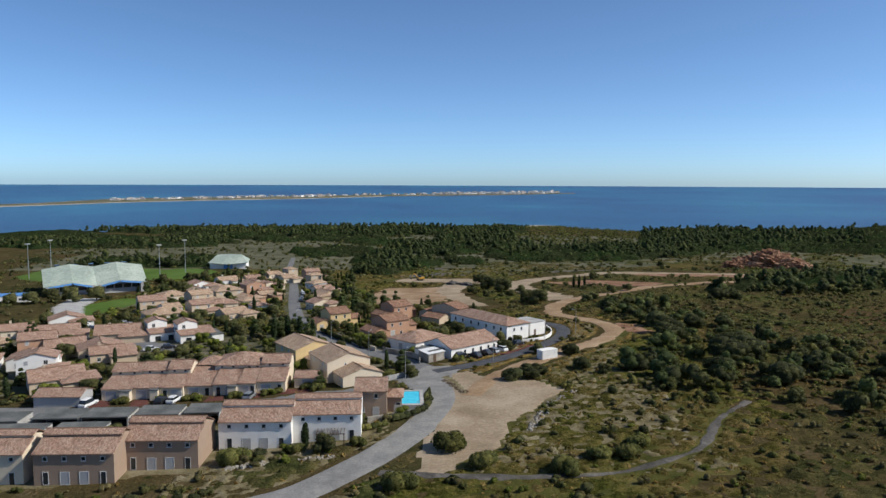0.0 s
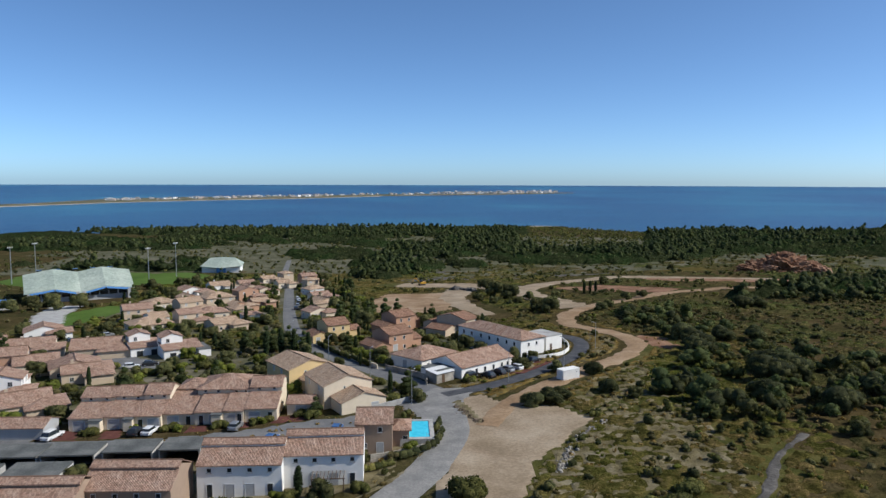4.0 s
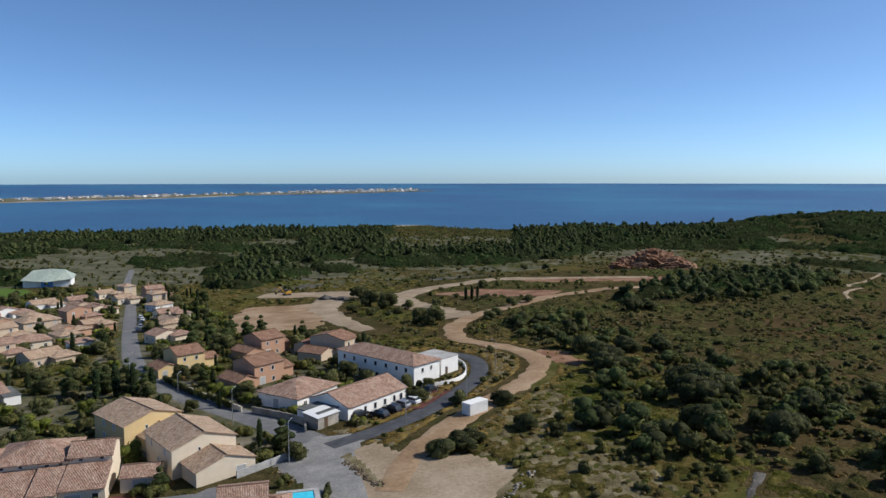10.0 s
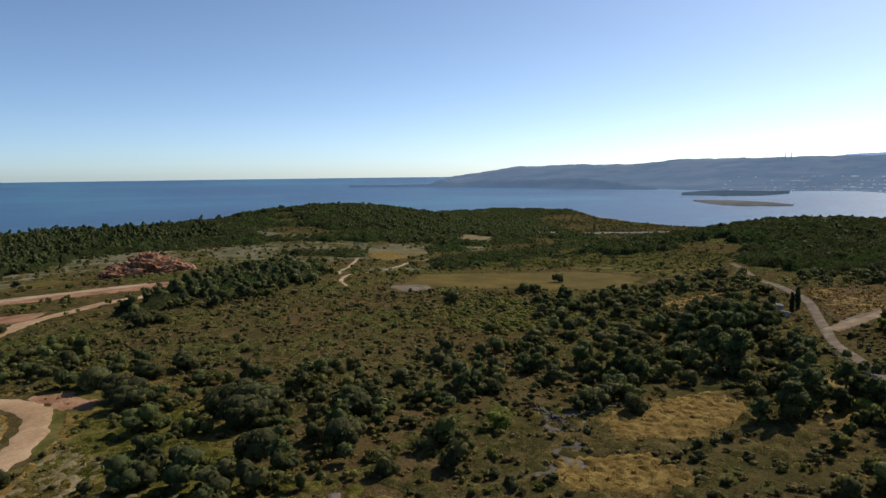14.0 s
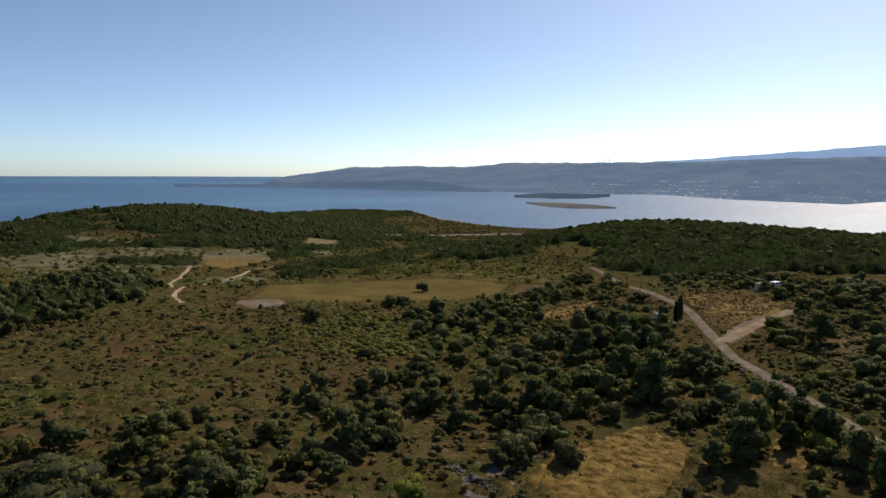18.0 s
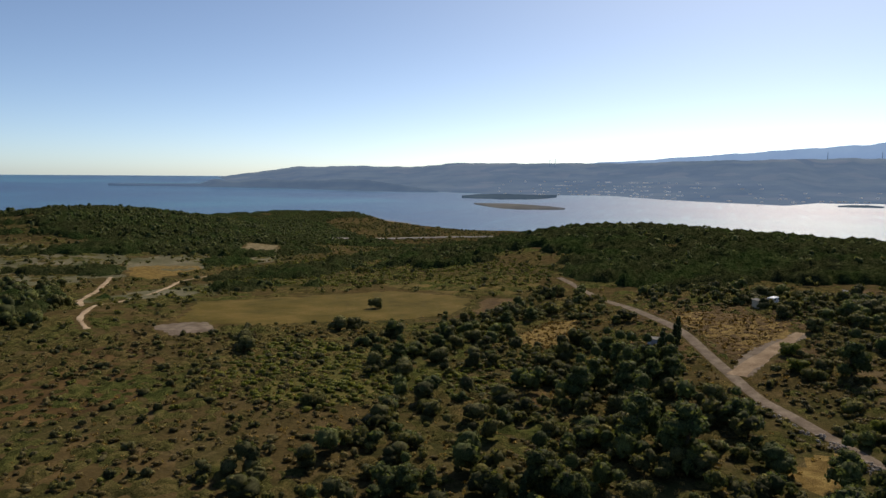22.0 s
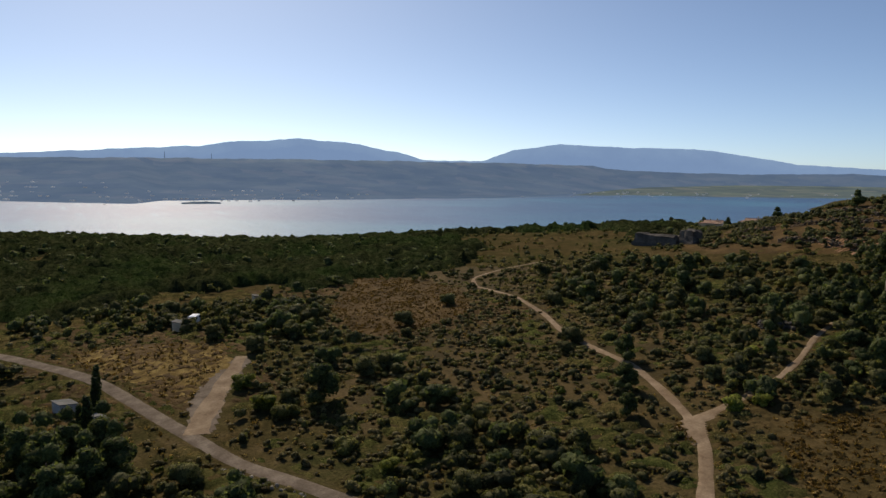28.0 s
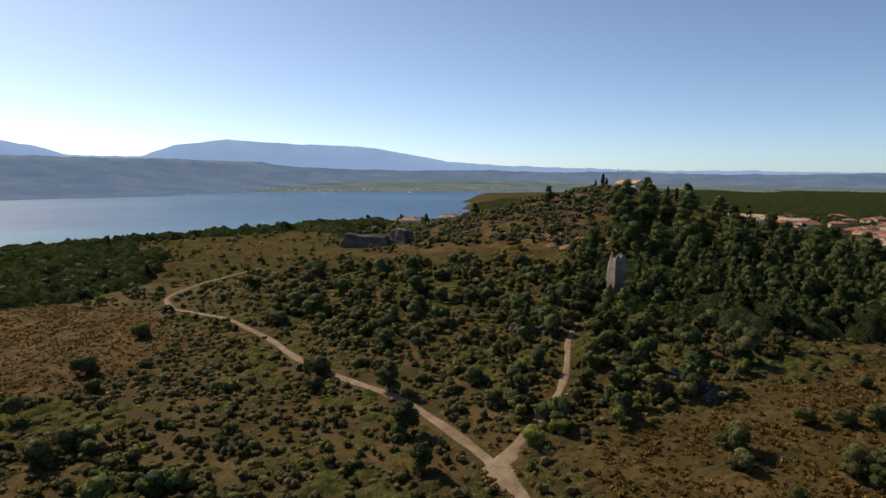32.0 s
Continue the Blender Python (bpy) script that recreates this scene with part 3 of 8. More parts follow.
def resample(pts, step):
    p = np.array(pts, float)
    k = np.r_[0, np.cumsum(np.hypot(*np.diff(p, axis=0).T))]
    # rounded corners by averaging along a fine line
    s = np.arange(0, k[-1], step)
    q = np.stack([np.interp(s, k, p[:, c]) for c in (0, 1)], -1)
    for _ in range(6):
        q[1:-1] = (q[:-2] + 2 * q[1:-1] + q[2:]) / 4
    return q


def road(name, label, pts, width, mat, lift=0.06, ragged=0.0, kind="structure"):
    q = resample(pts, 2.0)
    d = np.gradient(q, axis=0)
    d /= np.hypot(*d.T)[:, None] + 1e-9
    nrm = np.stack([-d[:, 1], d[:, 0]], -1)
    cols = np.linspace(-1, 1, 7)
    w = np.array(np.broadcast_to(width, (2,)), float) / 2
    half = np.linspace(w[0], w[1], len(q)) * (1 + ragged * wobble(q[:, 0], q[:, 1], 4))
    V = []
    for c in cols:
        fray = 0.9 * ragged * abs(c) ** 3 * wobble(q[:, 0], q[:, 1], 1.1, 3.0 * np.sign(c))
        xy = q + nrm * (half * c * (1 + fray))[:, None]
        V.append(np.c_[xy, ground(xy[:, 0], xy[:, 1]) + (lift if abs(c) < 0.99 else -0.12)])
    V = np.stack(V, 1)
    i = np.arange(V.shape[0] * 7).reshape(-1, 7)
    F = np.stack([i[:-1, :-1], i[1:, :-1], i[1:, 1:], i[:-1, 1:]], -1).reshape(-1, 4)[:, ::-1]
    ROADS.append((q, float(w.max())))
    return tagged(new(name, mesh_np(name, V.reshape(-1, 3), F, [mat], smooth_faces=True)), label, "road", kind=kind)


def inside(px, py, poly):
    px, py, hit = np.asarray(px, float), np.asarray(py, float), False
    p = np.array(poly, float)
    hit = np.zeros(px.shape, bool)
    for (x0, y0), (x1, y1) in zip(p, np.roll(p, -1, 0)):
        hit ^= ((y0 > py) != (y1 > py)) & (px < (x1 - x0) * (py - y0) / (y1 - y0 + 1e-12) + x0)
    return hit


def patch(name, label, poly, mat, lift=0.04, cell=1.5, ragged=2.0, clear=True, category="clearing", kind="structure"):
    """A sheet of other ground, with a ragged edge, laid over the land."""
    p = np.array(poly, float)
    xs, ys = np.arange(p[:, 0].min() - 3, p[:, 0].max() + 3, cell), np.arange(p[:, 1].min() - 3, p[:, 1].max() + 3, cell)
    X, Y = np.meshgrid(xs, ys)
    cx, cy = X[:-1, :-1] + cell / 2, Y[:-1, :-1] + cell / 2
    ok = inside(cx + ragged * wobble(cx, cy, 5), cy + ragged * wobble(cy, cx, 5, 2.0), poly)
    i = np.arange(X.size).reshape(X.shape)
    F = np.stack([i[:-1, :-1], i[:-1, 1:], i[1:, 1:], i[1:, :-1]], -1)[ok]
    if not len(F):
        return None
    used, inv = np.unique(F, return_inverse=True)
    V = np.c_[X.ravel()[used], Y.ravel()[used]]
    # vertices on the rim are pulled about and sunk, so that the edge is no staircase
    count = np.bincount(inv.ravel(), minlength=len(used))
    rim = count < 4
    z = ground(V[:, 0], V[:, 1]) + np.where(rim, -0.1, lift)
    if clear:
        PATCHES.append(poly)
    return tagged(new(name, mesh_np(name, np.c_[V, z], inv.reshape(-1, 4), [mat], smooth_faces=True)), label, category, kind=kind)


road("road_gravel", "wide pale gravel road round the houses", [(-36, 96), (-22, 103), (-11, 118), (-4, 132), (0, 147), (-1, 160), (-3, 172)], (8, 9), M["gravel_road"], 0.10)
road("road_village", "grey village street between gardens", [(-1, 170), (-11, 186), (-22, 201), (-30, 212), (-47, 240), (-56, 270), (-66, 313), (-88, 417), (-108, 500), (-118, 560)], (8, 5), M["street"], 0.09)
road("road_asphalt", "new black asphalt road with a bend", [(-2, 172), (6, 176.5), (14, 182), (24, 192), (35, 209), (38.6, 222), (37.5, 231), (32, 237), (24, 240)], (5.6, 5), M["asphalt"], 0.12)
road("road_dirt", "ochre dirt road leading to the building site", [(6, 150), (11, 163), (21.5, 176.5), (32.5, 188.5), (46.5, 204), (54, 218), (53, 232), (46, 246), (40, 256), (44, 280), (56, 300), (68, 309), (98, 334), (128, 346), (156, 347)], (6, 9.5), M["ochre"], 0.13, 0.25)
road("track_site", "pale dirt track across the building site", [(52, 298), (40, 340), (37, 368), (54, 396), (96, 420), (123, 408), (150, 400), (175, 392)], (17, 12), M["dirt"], 0.14, 0.2)
road("track_site_west", "pale dirt track to the digger", [(40, 372), (20, 395), (3, 404), (-26, 414)], 22, M["dirt"], 0.15, 0.2)
road("track_site_south", "pale dirt track beside the houses", [(16, 285), (8, 310), (2, 348), (10, 395)], (8, 18), M["dirt"], 0.16, 0.2)
road("road_country", "narrow pale country road with a stone edge", [(366, 176), (357, 170), (334, 158), (293, 139), (268, 127), (248, 117), (219, 108), (197, 101), (183, 94), (169, 87), (150, 79), (128, 72), (100, 60)], 3.5, M["lane"], 0.08, 0.06)
road("track_fork", "sandy track branching from the road", [(212, 105), (220, 102), (231, 97), (243, 91), (250, 88)], (6.5, 3.6), M["sandy_path"], 0.10, 0.2)
road("footpath", "sandy footpath winding through the scrub", [(318, -52), (317, -25), (312, -10), (296, -1.5), (271, -0.4), (246, 7), (228, 15), (212, 19.5), (195, 23), (182, 28.5), (170, 34.5), (161, 40.5), (150, 53), (138, 70)], (1.6, 2.6), M["sandy_path"], 0.08, 0.2)
road("footpath_hill", "narrow footpath climbing to the ruin", [(168, 35), (168.5, 27), (170.8, 10.3), (176, -4), (181, -14), (186, -30)], (2.4, 1.2), M["sandy_path"], 0.09, 0.3)
road("track_white", "pale winding track across the heath", [(398, 372), (340, 369), (286, 337), (250, 320), (240, 321), (212, 298), (204, 288), (196, 277)], (3, 2.0), M["dirt"], 0.08, 0.4)
road("track_white_far", "pale winding track further off", [(236, 324), (255, 345), (286, 370), (340, 416)], 3, M["dirt"], 0.09, 0.4)
road("gravel_path", "grey stony path through the scrub", [(62, 141), (52, 131), (44, 116), (28, 107), (10, 107), (-12, 111)], (1.5, 2.3), M["grey_scree"], 0.08, 0.7)
road("coast_road", "straight coast road with a pale verge", [(560, 560), (640, 520), (680, 495), (778, 461), (837, 390), (879, 312), (900, 230)], 8, M["gravel_road"], 1.2, 0.0)

patch("clearing", "pale bare dirt clearing beside the road", [(-6, 108), (2, 110), (9, 118), (13, 130), (20, 140), (27, 152), (24, 159), (14, 163), (6, 172), (0, 168), (-1, 150), (-3, 132)], M["dirt"], 0.07, 1.0, 1.4)
patch("road_junction", "pale gravel junction of the roads", [(-12, 166), (-5, 179), (3, 178), (5, 173), (2, 162), (1, 150), (-5, 150), (-9, 160)], M["gravel_road"], 0.115, 1.0, 0.5)
patch("site_earth", "bare ochre earth of the building site", [(-36, 330), (-30, 300), (0, 296), (8, 340), (2, 372), (-30, 372)], M["ochre"], 0.06)
patch("site_platform", "levelled red earth platform", [(52, 372), (98, 330), (112, 352), (80, 384)], M["red_soil"], 0.05)
patch("site_red", "ploughed red soil of the building site", [(105, 396), (150, 372), (178, 356), (190, 388), (160, 405), (110, 412)], M["red_soil"], 0.06)
patch("site_meadow", "bright green grass beside the dug earth", [(110, 450), (165, 440), (165, 470), (120, 480)], M["meadow"], 0.05)
patch("scree_heath", "grey stony heath", [(-30, 430), (40, 430), (110, 440), (120, 480), (60, 500), (-20, 480)], M["grey_scree"], 0.05, clear=False)
patch("meadow", "mown meadow with drying grass", [(206, 258), (265, 297), (326, 250), (328, 236), (316, 200), (278, 192), (249, 210), (222, 240)], M["meadow"], 0.06, cell=2.5)
patch("meadow_edge", "pale dry strip of grass along the meadow", [(250, 207), (278, 190), (316, 198), (320, 179), (279, 180), (240, 207)], M["straw"], 0.05, cell=2.5)
patch("straw_field", "dry straw-coloured grass field", [(278, 124), (272, 110), (262, 89), (243, 92), (224, 105), (242, 111), (262, 121)], M["gold"], 0.05)
patch("brown_field", "dry brown grass field with single bushes", [(290, 54), (345, 22), (334, 9), (296, 4), (262, 20), (249, 46), (252, 60)], M["straw"], 0.05)
patch("near_field", "dry brownish field", [(160, 30), (152, 7), (139, -11), (127, -34), (100, -20), (112, 30), (140, 44)], M["heath"], 0.05)
patch("sports_pitch", "bright green sports pitch", [(-262, 425), (-232, 408), (-150, 425), (-146, 470), (-166, 484), (-270, 480)], M["turf"], 0.06, 3, 0.0, category="pitch")
patch("lawn", "green lawn in front of the sports hall", [(-150, 275), (-138, 300), (-140, 345), (-156, 345), (-168, 300)], M["turf"], 0.05, 2, 0.5)
patch("hall_forecourt", "pale paved forecourt of the sports hall", [(-150, 268), (-140, 276), (-160, 320), (-166, 345), (-182, 345), (-174, 310)], M["concrete"], 0.07, 2, 0.2)
patch("parking", "grey asphalt parking area", [(-100, 232), (-104, 214), (-84, 205), (-70, 208), (-78, 216)], M["street"], 0.05, 1.5, 0.1)
patch("street_east", "worn grey asphalt street with parking bays", [(-120, 146), (-120, 154), (-76, 151), (-56, 150.5), (-40, 155), (-29, 159), (-14, 162), (-10, 157), (-24, 150), (-42, 143), (-60, 138), (-84, 134), (-120, 134)], M["street"], 0.05, 1.5, 0.1)
patch("headland_sand", "bare sandy headland by the sea", [(105, 955), (170, 950), (175, 975), (115, 985)], M["sand"], 0.8, 4, 3.0)
patch("heath_brown", "dry brown heath", [(160, 262), (185, 236), (150, 215), (128, 228), (140, 255)], M["straw"], 0.05, clear=False)
patch("hill_terrace", "red-brown terraced slope", [(240, -96), (224, -88), (206, -88), (208, -100), (236, -108)], M["red_soil"], 0.1, clear=False)
patch("hill_slope_dry", "dry grassy hill slope", [(292, -90), (262, -78), (226, -84), (208, -98), (212, -130), (228, -160), (250, -160), (268, -138), (292, -122)], M["straw"], 0.1, clear=False)
patch("field_by_wood", "small pale field behind the pine wood", [(160, -164), (146, -168), (128, -202), (138, -212), (166, -186)], M["straw"], 0.08, 2.5, 2.0)
patch("heath_south", "thin dry heath with bare brown soil", [(330, 40), (345, -20), (300, -50), (240, -40), (196, -20), (160, -6), (150, 30), (165, 70), (200, 84), (235, 80), (262, 62)], M["heath"], 0.03, 3, 6.0, clear=False)
patch("heath_near", "dry brown heath on the near slope", [(80, 150), (105, 142), (128, 170), (140, 215), (112, 238), (84, 210)], M["heath"], 0.03, 3, 6.0, clear=False)
patch("green_heath", "grassy green herbs between low bushes", [(-10, 100), (24, 94), (50, 106), (64, 134), (60, 150), (76, 190), (84, 228), (62, 240), (40, 200), (14, 158)], M["herb"], 0.03, 3, 5.0, clear=False)
patch("pale_grass", "pale dry grass around low bushes", [(17, 140), (26, 157), (38, 155), (46, 137), (45, 126), (30, 119), (15, 112), (6, 108), (10, 118)], M["pale_straw"], 0.045, 1.5, 2.5, clear=False)
patch("verge_dry", "dry grass verge between the two roads", [(3, 160), (8, 172), (19, 183), (30, 195), (39, 207), (46, 222), (45, 234), (40, 240), (42, 226), (38, 210), (27, 191), (16, 180), (6, 172), (0, 166)], M["pale_straw"], 0.05, 1.2, 0.8, clear=False)
patch("red_platform_track", "red soil verge of the dirt road", [(58, 208), (66, 214), (66, 228), (58, 236), (54, 225)], M["red_soil"], 0.05)
patch("grass_gold", "long golden dry grass between the bushes", [(103, 117), (110, 124), (124, 123), (141, 112), (132, 104), (112, 105)], M["gold"], 0.06, 1.5, 1.5)
patch("grass_gold", "small patch of golden dry grass", [(129, 93), (140, 92), (145, 89), (129, 87)], M["gold"], 0.06, 1.2, 0.8)
patch("grass_gold", "golden dry grass below the scrub", [(82, 116), (90, 122), (101, 111), (96, 101), (87, 104)], M["gold"], 0.06, 1.5, 1.5)
patch("stony_path", "grey stony wash through the scrub", [(111, 138), (114, 130), (101, 119), (86, 112), (80, 121), (96, 127)], M["grey_scree"], 0.055, 1.2, 3.0, clear=False)
patch("stony_ground", "pale bare stony ground in the heath", [(88, 222), (99, 225), (95, 208), (80, 201)], M["heath"], 0.05, 1.5, 2.5, clear=False)
patch("village_green", "green herbs and grass round the village", [(-170, 240), (-150, 470), (-60, 500), (-36, 440), (-20, 420), (-30, 372), (-40, 330), (-28, 296), (8, 290), (40, 254), (30, 240), (0, 262), (-60, 250)], M["herb"], 0.025, 4, 5.0, clear=False)
patch("green_plot", "bright green plot of low vines and herbs", [(195, 232), (226, 208), (206, 190), (188, 181), (172, 167), (160, 190), (172, 217)], M["herb"], 0.05, 2.0, 3.0, clear=False)
patch("grass_gold", "long golden grass beside the road", [(169, 97), (172, 90), (157, 88), (150, 94), (154, 99)], M["gold"], 0.06, 1.5, 1.5)
patch("grass_gold", "golden grass at the edge of the field", [(259, 115), (250, 96), (241, 89), (236, 96), (246, 112)], M["gold"], 0.075, 1.5, 2.0)
patch("vineyard_green", "green field of low vines", [(352, 270), (380, 190), (330, 172), (318, 200), (330, 236)], M["meadow"], 0.05, 2.5, 1.0, clear=False)
patch("village_ground", "gardens and gravel yards between the houses", [(-150, 150), (-120, 160), (-84, 158), (-40, 166), (-12, 166), (-8, 185), (26, 200), (22, 240), (8, 270), (-30, 262), (-44, 300), (-60, 400), (-84, 450), (-140, 430), (-150, 300)], M["yard"], 0.03, 2.0, 3.0, clear=False, category="yards")
patch("terrace_ground", "dry grassy bank below the terraces", [(-84, 104), (-40, 112), (-12, 122), (-8, 136), (-4, 142), (-12, 150), (-40, 140), (-84, 128)], M["pale_straw"], 0.03, 1.5, 2.0, clear=False, category="bank")
patch("fork_clearing", "bare sandy ground where the track forks", [(232, 103), (245, 94), (250, 90), (246, 87), (236, 91), (219, 99), (211, 102), (214, 106), (222, 105)], M["lane"], 0.065, 0.8, 0.9)
patch("path_junction", "trodden sandy ground where the paths meet", [(170, 38), (166.5, 41), (160, 43.5), (162, 38.5), (166, 34), (167.4, 29), (169.6, 29), (170, 34)], M["sandy_path"], 0.1, 0.6, 0.5)
patch("dry_clearing", "golden dry clearing among the trees", [(236, 166), (262, 160), (268, 149), (238, 145), (227, 152)], M["gold"], 0.06, 1.5, 2.0)
patch("dry_clearing", "small brown clearing in the thicket", [(184, 149), (194, 142), (181, 140), (175, 144)], M["straw"], 0.06, 1.2, 1.2)
patch("meadow_corner", "bare reddish corner of the meadow", [(209, 266), (223, 257), (211, 242), (197, 252)], M["lane"], 0.07, 1.5, 1.5)
patch("dry_slope", "dry golden-brown grass slope", [(150, 258), (174, 271), (188, 246), (171, 226), (150, 234)], M["straw"], 0.06, 2.0, 3.0, clear=False)
patch("pale_plot", "pale dry plot between pine stands", [(348, 418), (384, 445), (412, 415), (391, 394), (337, 384)], M["gold"], 0.08, 3, 3.0)
patch("pale_plot", "pale sandy plot by the coast", [(471, 433), (518, 457), (527, 432), (479, 404)], M["pale_straw"], 0.1, 3, 3.0)
patch("verge_island", "strip of dry grass between the road and the clearing", [(-0.8, 166.5), (1.6, 168.5), (4.2, 161), (6.2, 152.5), (4.6, 150.5), (2.2, 156), (0.2, 162)], M["pale_straw"], 0.15, 0.6, 0.4, clear=False, category="verge")
patch("road_bank", "grassy bank between the hedge and the road", [(-6.2, 151), (-2.4, 151), (-2.6, 141), (-9.4, 126), (-15.5, 119), (-20, 116.5), (-14, 124), (-8.2, 132), (-5.6, 141)], M["pale_straw"], 0.06, 0.8, 0.6, clear=False, category="bank")
for _k, (_x, _y, _w, _d) in enumerate(((-150, 540, 90, 34), (-40, 520, 70, 26), (-230, 600, 120, 40), (60, 470, 90, 26), (190, 540, 90, 36), (320, 480, 80, 50), (300, 330, 50, 30), (-60, 640, 80, 26), (420, 420, 70, 40), (30, 560, 60, 22))):
    _a = np.arange(0, 6.28, 0.5)
    patch("pale_heath", "pale stony open heath between woods", [(_x + _w * math.cos(a) * (1 + 0.25 * math.sin(3 * a + _k)), _y + _d * math.sin(a) * (1 + 0.25 * math.cos(2 * a + _k))) for a in _a], M["pale_heath"], 0.08, 5, 6.0, clear=False)
_a = np.radians(np.arange(56.5, 66.5, 0.5))
_r = np.interp(np.degrees(_a), SH_A, SH_R)
patch("shore_sand", "pale beach along the headland", [(CENTRE[0] + (r - 26) * math.sin(a), CENTRE[1] + (r - 26) * math.cos(a)) for a, r in zip(_a, _r)] + [(CENTRE[0] + (r + 6) * math.sin(a), CENTRE[1] + (r + 6) * math.cos(a)) for a, r in zip(_a[::-1], _r[::-1])], M["sand"], 0.5, 6, 2.0, category="beach")
patch("open_heath", "wide pale heath between the woods", [(-300, 455), (-120, 480), (0, 440), (120, 450), (190, 480), (260, 420), (340, 400), (420, 470), (380, 640), (200, 760), (0, 800), (-300, 800)], M["pale_heath"], 0.05, 8, 10.0, clear=False)

# ---- houses ----
BUILT = []   # x, y, radius: nothing grows there
WINDOW_CACHE = {}


def slab_uv(bm, pts, thick, u0=0.0):
    """A roof slab from eave-left, eave-right, ridge-right, ridge-left, with tile coordinates in metres."""
    uv = bm.loops.layers.uv.verify()
    f = quad_sheet(bm, pts, thick)
    p = [Vector(c) for c in pts]
    run = (p[3] - p[0]).length
    wide = (p[1] - p[0]).length
    for face in bm.faces:
        for lp in face.loops:
            q = lp.vert.co - p[0]
            lp[uv].uv = (u0 + q.dot((p[1] - p[0]).normalized()), q.dot((p[3] - p[0]).normalized()))
    return f


def roof_slab(pts, mat, parent, name="roof_slope"):
    bm = bmesh.new()
    slab_uv(bm, pts, 0.16)
    return part(name, bm, mat, parent)


def wall_block(x0, x1, y0, y1, z0, eave, axis, rise):
    """The walls of a block, with its gables: a closed body. axis: 'x' ridge along the front, 'y' across it, 'f' lean-to rising to the back, '-' flat."""
    bm = bmesh.new()
    xm, ym = (x0 + x1) / 2, (y0 + y1) / 2
    if axis == "x":
        prof = [(y0, z0), (y1, z0), (y1, eave), (ym, eave + rise), (y0, eave)]
    elif axis == "y":
        prof = [(x0, z0), (x1, z0), (x1, eave), (xm, eave + rise), (x0, eave)]
    elif axis == "f":
        prof = [(y0, z0), (y1, z0), (y1, eave + rise), (y0, eave)]
    else:
        prof = [(y0, z0), (y1, z0), (y1, eave), (y0, eave)]
    ends = (y0, y1) if axis == "y" else (x0, x1)
    rings = [[bm.verts.new((p, e, z) if axis == "y" else (e, p, z)) for p, z in prof] for e in ends]
    n = len(prof)
    bm.faces.new(rings[0]), bm.faces.new(rings[1][::-1])
    for k in range(n):
        bm.faces.new((rings[0][k], rings[1][k], rings[1][(k + 1) % n], rings[0][(k + 1) % n]))
    bmesh.ops.recalc_face_normals(bm, faces=bm.faces)
    return bm


def window_meshes(w, h, style):
    key = (round(w, 2), round(h, 2), style)
    if key not in WINDOW_CACHE:
        fb = bmesh.new()
        t = 0.07
        for x0, x1, z0, z1 in ((-w / 2, w / 2, h / 2 - t, h / 2), (-w / 2, w / 2, -h / 2, -h / 2 + t), (-w / 2, -w / 2 + t, -h / 2 + t, h / 2 - t), (w / 2 - t, w / 2, -h / 2 + t, h / 2 - t)):
            box(x0, x1, -0.05, 0.03, z0, z1, fb)
        if style == "window" and w > 0.9:
            box(-0.03, 0.03, -0.05, 0.03, -h / 2 + t, h / 2 - t, fb)
        pb = box(-w / 2 + t, w / 2 - t, -0.02, 0.02, -h / 2 + t, h / 2 - t)
        sb = box(-w / 2 - 0.1, w / 2 + 0.1, -0.14, 0.02, -h / 2 - 0.08, -h / 2 - 0.002)
        out = []
        for nm, bm, mat in (("frame", fb, M["frame"]), ("pane", pb, M["shutter"] if style in ("shutter", "garage") else M["wood"] if style == "wood" else M["glass"]), ("sill", sb, M["concrete"])):
            me = bpy.data.meshes.new(nm)
            bm.to_mesh(me)
            bm.free()
            me.materials.append(mat)
            out.append(me)
        WINDOW_CACHE[key] = out
    return WINDOW_CACHE[key]


def opening(parent, side, block, u, z, w, h, style="window"):
    """A window or door on one side of a block; u: metres along that side from its left end, seen from outside."""
    x0, x1, y0, y1 = block
    px, py, turn = {"s": (x0 + u, y0, 0), "n": (x1 - u, y1, 180), "e": (x1, y0 + u, 90), "w": (x0, y1 - u, -90)}[side]
    fr, pane, sill = window_meshes(w, h, style)
    name = {"window": "window", "shutter": "shuttered_window", "garage": "garage_door", "door": "door", "wood": "door"}[style]
    a = new(name, fr)
    a.parent = parent
    a.matrix_basis = pose(px, py, z, 0, 0, turn)
    b = new("pane" if style in ("window", "door") else "panel", pane)
    b.parent = a
    if style == "window" and w < 2:
        c = new("sill", sill)
        c.parent = a


